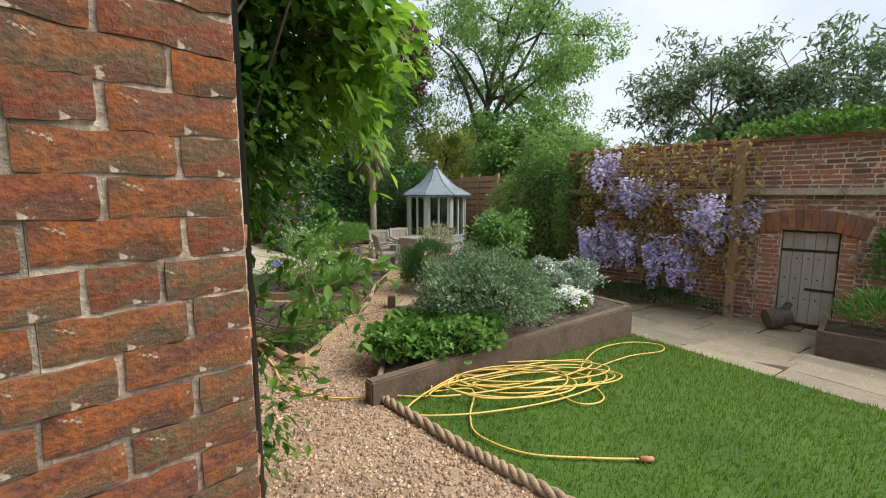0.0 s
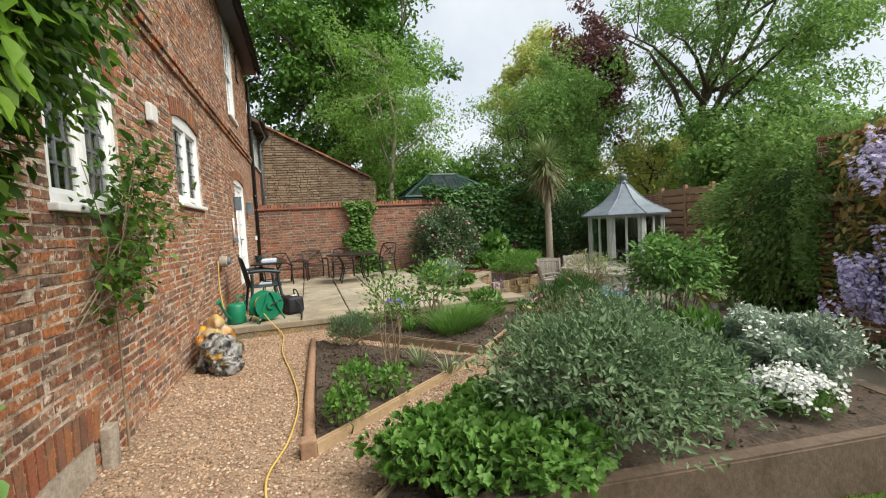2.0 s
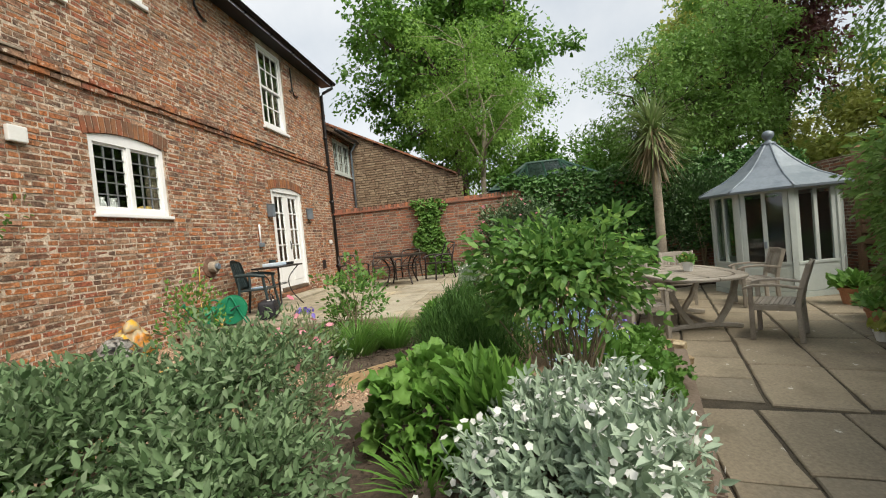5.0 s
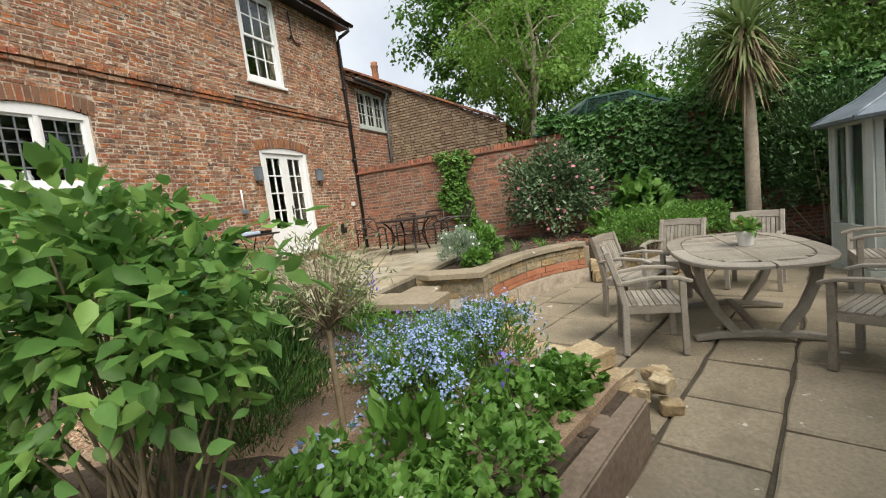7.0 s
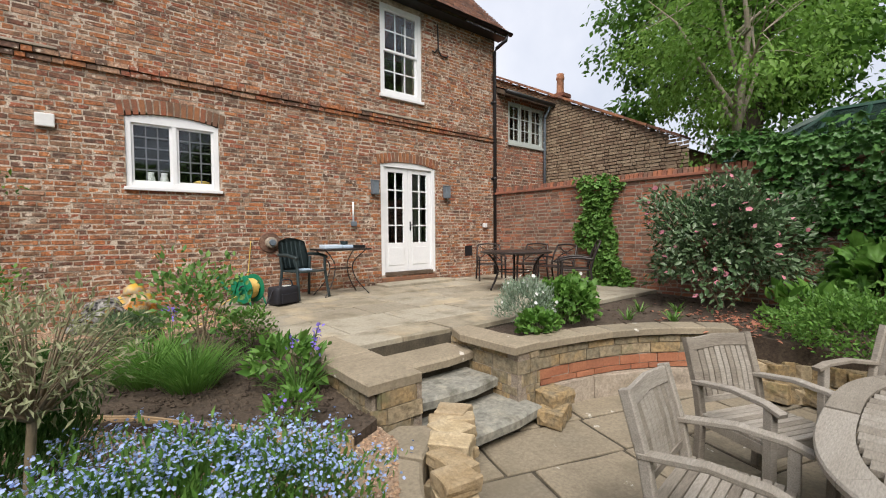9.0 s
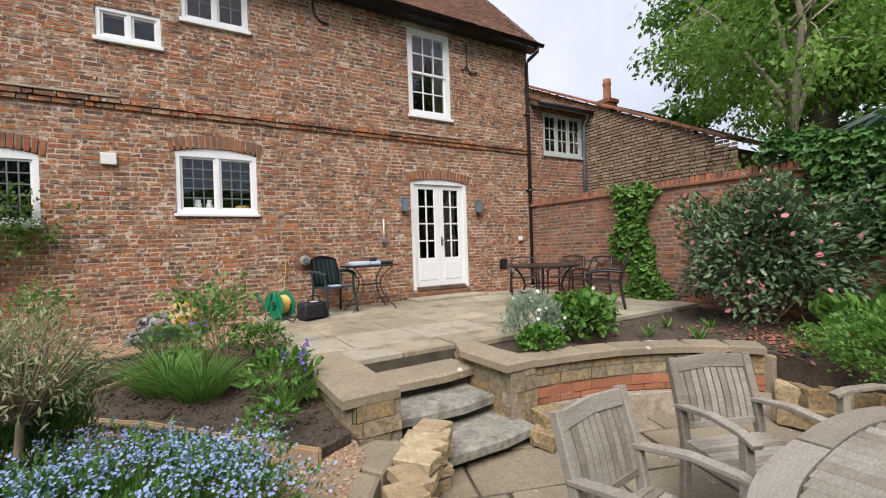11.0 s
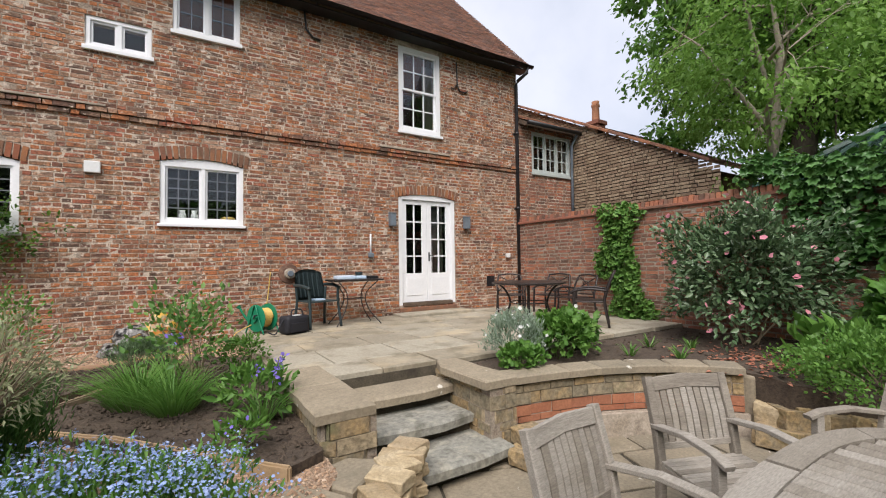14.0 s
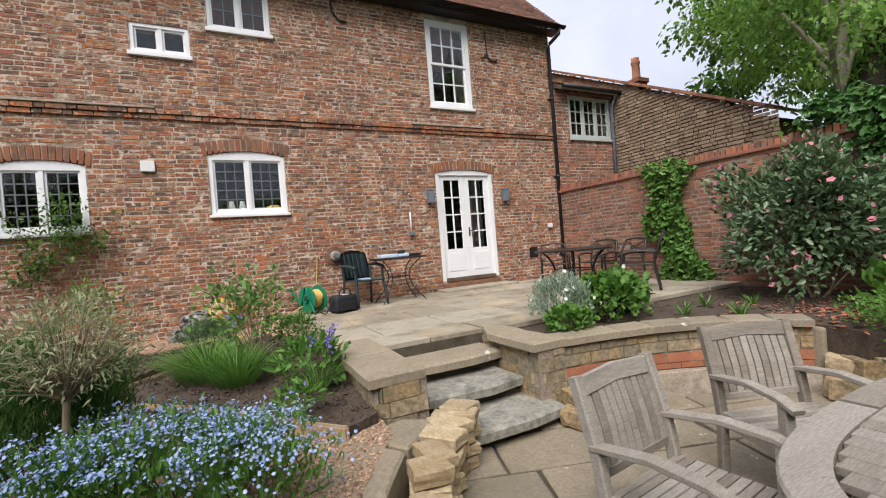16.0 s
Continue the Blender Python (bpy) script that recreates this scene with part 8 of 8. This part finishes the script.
reel = thing("hose_reel", "green plastic hose reel wound with yellow hose", "hose reel", at=(-7.12, 1.02, TZ + 0.005), rz=28)
for s in (-1, 1):
    bm = lathe(bmesh.new(), [(0.2, 0), (0.2, 0.012), (0.17, 0.016), (0.06, 0.016)], 24)
    bmesh.ops.transform(bm, matrix=pose(s * 0.1, 0, 0.22, 0, 90 * s, 0), verts=bm.verts)
    part("flange", bm, m_green, reel)
    bent("stand", [(s * 0.13, -0.2, 0.0), (s * 0.13, -0.1, 0.2), (s * 0.13, 0.0, 0.42), (s * 0.13, 0.1, 0.2), (s * 0.13, 0.2, 0.0)], 0.012, m_green, reel)
coil = []
for i in range(160):
    a = i * 2 * math.pi / 20
    coil.append((-0.085 + 0.17 * i / 160, 0.13 * math.cos(a), 0.22 + 0.13 * math.sin(a)))
part("wound_hose", tube(bmesh.new(), coil, 0.011, 6), m_hose, reel, smooth=True)
part("hub", tube(bmesh.new(), [(-0.15, 0, 0.22), (0.15, 0, 0.22)], 0.05, 12), m_green, reel)
bent("crank", [(0.15, 0, 0.22), (0.18, 0.06, 0.26), (0.18, 0.12, 0.28), (0.24, 0.12, 0.28)], 0.01, m_green_dark, reel)
can = thing("watering_can", "green plastic watering can beside the wall", "watering can", at=(-7.15, 0.62, TZ + 0.005), rz=-30)
part("body", lathe(bmesh.new(), [(0.12, 0), (0.125, 0.02), (0.12, 0.24), (0.1, 0.27), (0.06, 0.28)], 22), m_green, can, smooth=True)
spout = bent("spout", [(0.1, 0, 0.06), (0.2, 0, 0.16), (0.3, 0, 0.32)], 0.018, m_green, can)
part("rose", tube(bmesh.new(), [(0.3, 0, 0.32), (0.33, 0, 0.36)], [0.02, 0.04], 12), m_green, spout)

bent("handle", [(-0.02, 0, 0.27), (-0.05, 0, 0.36), (-0.15, 0, 0.34), (-0.19, 0, 0.2), (-0.11, 0, 0.1)], 0.012, m_green, can)


def sack(at, size, rz, material, label, seed):
    bm = bmesh.new()
    bmesh.ops.create_icosphere(bm, subdivisions=4, radius=1.0)
    for v in bm.verts:
        n_ = noise.noise_vector(v.co * 1.7 + Vector((seed, 0, 0))) * 0.34 + noise.noise_vector(v.co * 4 + Vector((seed, 3, 0))) * 0.16
        v.co = Vector(((v.co.x + n_.x) * size[0], (v.co.y + n_.y) * size[1], (v.co.z + n_.z) * size[2]))
        v.co.z = max(v.co.z, -size[2] * 0.72)
    ob = part("compost_sack", bm, material, smooth=True)
    ob.matrix_basis = pose(*at, 0, 0, rz)
    return tagged(ob, label, "sack", "sacks against the wall")


sack((-5.55, 0.68, 0.15), (0.27, 0.2, 0.2), 20, m_sack_b, "crumpled black and white compost sack on gravel", 1)
sack((-5.86, 0.58, 0.2), (0.22, 0.17, 0.27), 0, m_sack_o, "half-empty orange compost sack against the wall", 2)
sack((-5.35, 0.78, 0.08), (0.15, 0.16, 0.11), 40, m_sack_b, "small folded black plastic sack on gravel", 3)

# yellow hose: along the gravel, in loose coils on the lawn
g = random.Random(21)
hose = thing("garden_hose", "long yellow garden hose in loose coils on the lawn", "hose")
pts = [(-7.0, 0.98, 0.3), (-6.75, 1.1, 0.2), (-6.6, 1.25, 0.03), (-5.8, 1.28, 0.02), (-4.8, 1.43, 0.02), (-4.1, 1.49, 0.02), (-3.5, 1.44, 0.02), (-3.05, 1.34, 0.02), (-2.6, 1.45, 0.02), (-2.3, 1.8, 0.03), (-2.15, 2.0, 0.03)]
for i in range(9):
    cx_, cy_ = -1.86 + g.uniform(-0.07, 0.07), 2.75 + g.uniform(-0.25, 0.3)
    a_, b_ = g.uniform(0.5, 0.95), g.uniform(0.14, 0.3)
    rot = radians(66 + g.uniform(-16, 16))
    for j in range(8):
        t = math.pi + j * math.pi / 4
        u, v = a_ * math.cos(t), b_ * math.sin(t)
        x_, y_ = cx_ + u * math.cos(rot) - v * math.sin(rot), cy_ + u * math.sin(rot) + v * math.cos(rot)
        pts.append((x_ + 0.02, y_, 0.045 + 0.012 * (i % 4)))
pts += [(-2.0, 2.3, 0.05), (-1.75, 2.0, 0.03), (-1.55, 1.85, 0.03), (-1.25, 1.9, 0.03), (-0.98, 2.15, 0.03), (-0.8, 2.35, 0.03)]
pl = curve_through([(x, y, z + float(ground_z(x, y))) for x, y, z in pts], 620)
part("hose_pipe", tube(bmesh.new(), [tuple(p) for p in pl], 0.0068, 7), m_hose, hose, smooth=True)
p0 = Vector(pl[-1])
part("connector", tube(bmesh.new(), [p0, p0 + Vector((0.03, 0.03, 0)), p0 + Vector((0.055, 0.055, 0))], [0.016, 0.018, 0.013], 10), m_terra, hose, "orange hose connector", smooth=True)
hs2 = thing("garden_hose", "loop of yellow hose at the far end of the coils", "hose")
pl = curve_through([(x, y, 0.035 + float(ground_z(x, y))) for x, y in ((-1.75, 3.5), (-1.9, 4.2), (-1.8, 4.75), (-1.55, 4.95), (-1.45, 4.7), (-1.6, 4.2), (-1.62, 3.4), (-1.3, 3.0), (-1.38, 2.75), (-1.7, 2.85))], 90)
part("hose_pipe", tube(bmesh.new(), [tuple(p) for p in pl], 0.0068, 7), m_hose, hs2, smooth=True)
wall_hose = thing("garden_hose", "yellow hose hanging from the wall tap", "hose")
part("hose_pipe", tube(bmesh.new(), [tuple(p) for p in curve_through([(-7.35, FY + 0.05, 1.05), (-7.3, FY + 0.06, 0.6), (-7.22, FY + 0.14, 0.3), (-7.12, FY + 0.4, TZ + 0.1), (-6.95, 0.95, TZ + 0.04)], 30)], 0.008, 7), m_hose, wall_hose, smooth=True)

# by the side wall: post with a wire, trough planter, cut log
post = thing("timber_post", "square brown timber post against the brick wall", "post")
part("shaft", boxed(-1.54, -1.42, SY - 0.22, SY - 0.1, COURT, 2.2, 0.008), m_post, post)
part("post_cap", boxed(-1.56, -1.40, SY - 0.24, SY - 0.08, 2.201, 2.235, 0.008), m_post, post)
trough = thing("trough_planter", "long dark timber trough planter on the paving", "planter")
for a, b, c, d in ((-0.35, 1.6, 6.62, 6.68), (-0.35, 1.6, 7.3, 7.36), (-0.35, -0.29, 6.681, 7.299), (1.54, 1.6, 6.681, 7.299)):
    part("side_board", boxed(a, b, c, d, court_z(0, 7), -0.17, 0.01), m_sleeper, trough)
part("soil", boxed(-0.289, 1.539, 6.681, 7.299, COURT + 0.05, -0.22), m_soil, trough)
log = thing("cut_log", "short cut log resting on the paving by the door", "log")
part("bark_side", tube(bmesh.new(), [(-0.95, 7.5, COURT + 0.14), (-0.72, 7.66, COURT + 0.2)], [0.14, 0.13], 14), m_bark, log, smooth=False)
part("branch_stub", tube(bmesh.new(), [(-0.78, 7.6, COURT + 0.25), (-0.72, 7.62, COURT + 0.4)], [0.06, 0.04], 10), m_bark, log)

# summerhouse
SC = (-10.45, 10.1)
sh = thing("summerhouse", "sage green octagonal summerhouse with a bell-shaped lead roof", "summerhouse", at=(SC[0], SC[1], COURT), rz=-38)
RA, EH = 1.0, 1.92
part("base", lathe(bmesh.new(), [(1.04, 0), (1.04, 0.09), (0.9, 0.1)], 8), m_sage, sh)
side_w = 2 * RA * math.sin(math.pi / 8)
ap = RA * math.cos(math.pi / 8)
bm = bmesh.new()
sh.children[0].matrix_basis = pose(0, 0, 0, 0, 0, 22.5)
for k_ in range(8):
    f = pose(0, 0, 0, 0, 0, 45 * k_) @ pose(ap, 0, 0, 0, 0, 90)
    hw = side_w / 2
    wp_ = part("door_leaf" if k_ == 0 else "wall_panel", boxed(-hw + 0.04, hw - 0.04, -0.02, 0.02, 0.1, 0.56, 0.003, f), m_sage_pale, sh)
    part("corner_post", boxed(-0.042, 0.042, -0.035, 0.035, 0.1, EH, 0.006, pose(0, 0, 0, 0, 0, 45 * k_ + 22.5) @ pose(RA - 0.01, 0, 0, 0, 0, 90)), m_sage_pale, sh)
    part("head_rail", boxed(-hw + 0.04, hw - 0.04, -0.022, 0.022, EH - 0.1, EH, 0.004, f), m_sage_pale, sh)
    part("mid_rail", boxed(-hw + 0.04, hw - 0.04, -0.03, 0.03, 0.561, 0.61, 0.004, f), m_sage_pale, sh)
    part("mullion", boxed(-0.03, 0.03, -0.025, 0.025, 0.611, EH - 0.1, 0.004, f), m_sage_pale, sh)
    for s in (-1, 1):
        wf_ = part("window_frame", boxed(s * (hw - 0.08) - 0.035, s * (hw - 0.08) + 0.035, -0.018, 0.018, 0.611, EH - 0.1, 0.004, f), m_sage_pale, sh)
        a, b = sorted((s * 0.03, s * (hw - 0.115)))
        gl = part("pane", boxed(a, b, -0.003, 0.003, 0.611, EH - 0.1, 0, f), m_glass, wf_)
        gl.visible_shadow = False
        if k_ == 0:
            part("door_panel", boxed(s * 0.17 - 0.1, s * 0.17 + 0.1, -0.03, -0.02, 0.18, 0.5, 0.004, f), m_sage, wp_)
    if k_ == 0:
        part("door_handle", boxed(-0.02, 0.02, -0.07, -0.025, 0.86, 0.98, 0.006, f), m_lead, wp_, "grey metal door handle")
# near-black floor and an added backing sheet imitate the dim interior
part("inside_floor", lathe(bmesh.new(), [(0.9, 0.1), (0.9, 0.12)], 8), m_room_shade, sh)
part("inside_screen", boxed(-0.55, -0.5, -0.75, 0.75, 0.12, EH - 0.15), m_room_shade, sh)
prof = [(1.2, EH - 0.06), (1.21, EH - 0.02), (1.0, EH + 0.09), (0.78, EH + 0.2), (0.55, EH + 0.36), (0.34, EH + 0.56), (0.17, EH + 0.76), (0.09, EH + 0.84), (0.0001, EH + 0.85)]
bm = lathe(bmesh.new(), prof, 8)
bmesh.ops.transform(bm, matrix=pose(0, 0, 0, 0, 0, 22.5), verts=bm.verts)
part("roof", bm, m_lead, sh)
for k_ in range(8):
    a = radians(45 * k_ + 22.5)
    part("roof_roll", tube(bmesh.new(), [(r * math.cos(a), r * math.sin(a), z) for r, z in prof[1:8]], 0.02, 6), m_lead, sh, smooth=True)
part("finial", lathe(bmesh.new(), [(0.11, EH + 0.82), (0.12, EH + 0.86), (0.05, EH + 0.9), (0.05, EH + 0.93), (0.085, EH + 0.97), (0.1, EH + 1.02), (0.085, EH + 1.07), (0.03, EH + 1.1)], 16), m_lead, sh, smooth=True)

# neighbour's glazed roof behind the far wall
gh = thing("glasshouse", "dark green framed glass roof behind the garden wall", "glasshouse")
cx_, cy_, hw_, hd_ = -15.4, 6.4, 1.35, 1.7
base = [(cx_ + hw_, cy_ - hd_, 2.35), (cx_ + hw_, cy_ + hd_, 2.35), (cx_ - hw_, cy_ + hd_, 2.35), (cx_ - hw_, cy_ - hd_, 2.35)]
ridge = [(cx_, cy_ - 0.5, 3.2), (cx_, cy_ + 0.5, 3.2)]
part("wall_frame", boxed(cx_ - hw_, cx_ + hw_, cy_ - hd_, cy_ + hd_, -0.6, 2.3, 0.02), m_roofglass, gh)


def rafter(a, b, r=0.035):
    part("rafter", tube(bmesh.new(), [a, b], r, 4), m_roofglass, gh)


for a, b in ((base[0], base[1]), (base[1], base[2]), (base[2], base[3]), (base[3], base[0]), (ridge[0], ridge[1]), (base[0], ridge[0]), (base[3], ridge[0]), (base[1], ridge[1]), (base[2], ridge[1])):
    rafter(a, b, 0.05)
for i in range(1, 6):
    u = i / 6
    lo = Vector(base[0]).lerp(Vector(base[1]), u)
    v = min(1, max(0, (u - 0.35) / 0.3))
    rafter(lo, Vector(ridge[0]).lerp(Vector(ridge[1]), v))
m_tint = mat("dark_glass", [(0.03, 0.06, 0.055), (0.05, 0.085, 0.075)], 0.12, scale=2, grain=0.2, bump=0.02, spec=0.6)
for q in ((base[0], base[1], ridge[1], ridge[0]), (base[2], base[3], ridge[0], ridge[1])):
    bm = bmesh.new()
    bm.faces.new([bm.verts.new(p) for p in q])
    bmesh.ops.solidify(bm, geom=bm.faces[:], thickness=0.01)
    part("glass_panel", bm, m_tint, gh)
for q in ((base[3], base[0], ridge[0]), (base[1], base[2], ridge[1])):
    bm = bmesh.new()
    bm.faces.new([bm.verts.new(p) for p in q])
    bmesh.ops.solidify(bm, geom=bm.faces[:], thickness=0.01)
    part("glass_panel", bm, m_tint, gh)

# things seen on the window sill
for x, nm, mm, lab in ((-6.12, "jug", m_potw, "white jug on the window sill inside"), (-6.28, "jug", m_potw, "white jug on the window sill inside"), (-6.75, "flower_bowl", m_hose, "bowl of yellow flowers on the window sill")):
    tagged(part(nm, lathe(bmesh.new(), [(0.035, 0), (0.055, 0.06), (0.05, 0.13), (0.035, 0.16), (0.042, 0.2)] if mm is m_potw else [(0.05, 0), (0.09, 0.05), (0.11, 0.1), (0.06, 0.12)], 14, (x, FY - 0.22, W1[2] + 0.03)), mm, smooth=True), lab, "jug" if mm is m_potw else "bowl")
tagged(part("sill_board", boxed(W1[0], W1[1], FY - 0.34, FY - 0.105, W1[2] + 0.001, W1[2] + 0.028), m_white), "white inner window sill", "sill", kind="structure")

# ---- bricks of the near end wall, each its own piece ----
g = np.random.default_rng(99)
variants = []
for w in (0.226, 0.216, 0.106, 0.112, 0.15):
    for v_ in range(4):
        bm = bmesh.new()
        nx_, nz_ = (8, 3) if w > 0.15 else (4, 3)
        h = 0.0735
        off = Vector((w * 77, v_ * 13.1, 0.4))
        vs = [[None] * (nz_ + 1) for _ in range(nx_ + 1)]
        for i in range(nx_ + 1):
            for j in range(nz_ + 1):
                x_, z_ = (i / nx_ - 0.5) * w, (j / nz_ - 0.5) * h
                side_, cap_ = i in (0, nx_), j in (0, nz_)
                n1 = noise.noise(Vector((x_ * 22, 0.3, z_ * 22)) + off)
                n2 = noise.noise(Vector((x_ * 60, 1.7, z_ * 60)) + off)
                out = 0.0085 + 0.0022 * n1 + 0.0012 * n2
                if side_ or cap_:
                    out -= 0.0015 + 0.003 * max(0.0, n2)
                if side_ and cap_:
                    out -= 0.003 * g.random()
                x_ += (0.003 * n2 - (0.002 * g.random() if cap_ else 0) * math.copysign(1, x_)) if side_ else 0
                z_ += (0.0065 * n1 + 0.003 * n2) if cap_ else 0
                vs[i][j] = bm.verts.new((x_, out, z_))
        for i in range(nx_):
            for j in range(nz_):
                bm.faces.new((vs[i][j], vs[i + 1][j], vs[i + 1][j + 1], vs[i][j + 1]))
        rim = [e for e in bm.edges if e.is_boundary]
        ex = bmesh.ops.extrude_edge_only(bm, edges=rim)["geom"]
        for v in ex:
            if isinstance(v, bmesh.types.BMVert):
                v.co.y = -0.012
        bmesh.ops.recalc_face_normals(bm, faces=bm.faces)
        me = bpy.data.meshes.new("brick")
        bm.to_mesh(me)
        bm.free()
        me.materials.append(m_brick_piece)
        me.shade_flat()
        variants.append((w, me))
z, row = 0.62 - 0.081 * 8, 0
count = 0
while z < 2.7:
    y = FY - 0.003
    k = row
    while y > -0.45 and count < 330:
        pick = int(g.integers(0, 8)) if k % 2 == 0 or g.random() < 0.3 else 8 + int(g.integers(0, 8))
        if g.random() < 0.08:
            pick = 16 + int(g.integers(0, 4))
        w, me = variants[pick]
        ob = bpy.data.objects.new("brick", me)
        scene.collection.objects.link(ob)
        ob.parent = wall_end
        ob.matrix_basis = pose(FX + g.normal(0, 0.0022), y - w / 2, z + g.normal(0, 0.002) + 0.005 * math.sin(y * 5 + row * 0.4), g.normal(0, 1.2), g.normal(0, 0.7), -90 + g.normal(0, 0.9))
        y -= w + 0.009 + abs(g.normal(0, 0.004))
        k += 1
        count += 1
    z += 0.081
    row += 1
# the rest of that wall, joined
c = brick_boxes(5.6 + FY - 0.8, -0.3, EAVE, [], 0.081, seed=70)
bricks("brickwork", ME, c, m_brick, wall_end)
c = brick_boxes(0.8, 2.72, EAVE, [], 0.081, seed=71)
bricks("brickwork", ME @ Matrix.Translation((5.6 + FY - 0.8, 0, 0)), c, m_brick, wall_end)
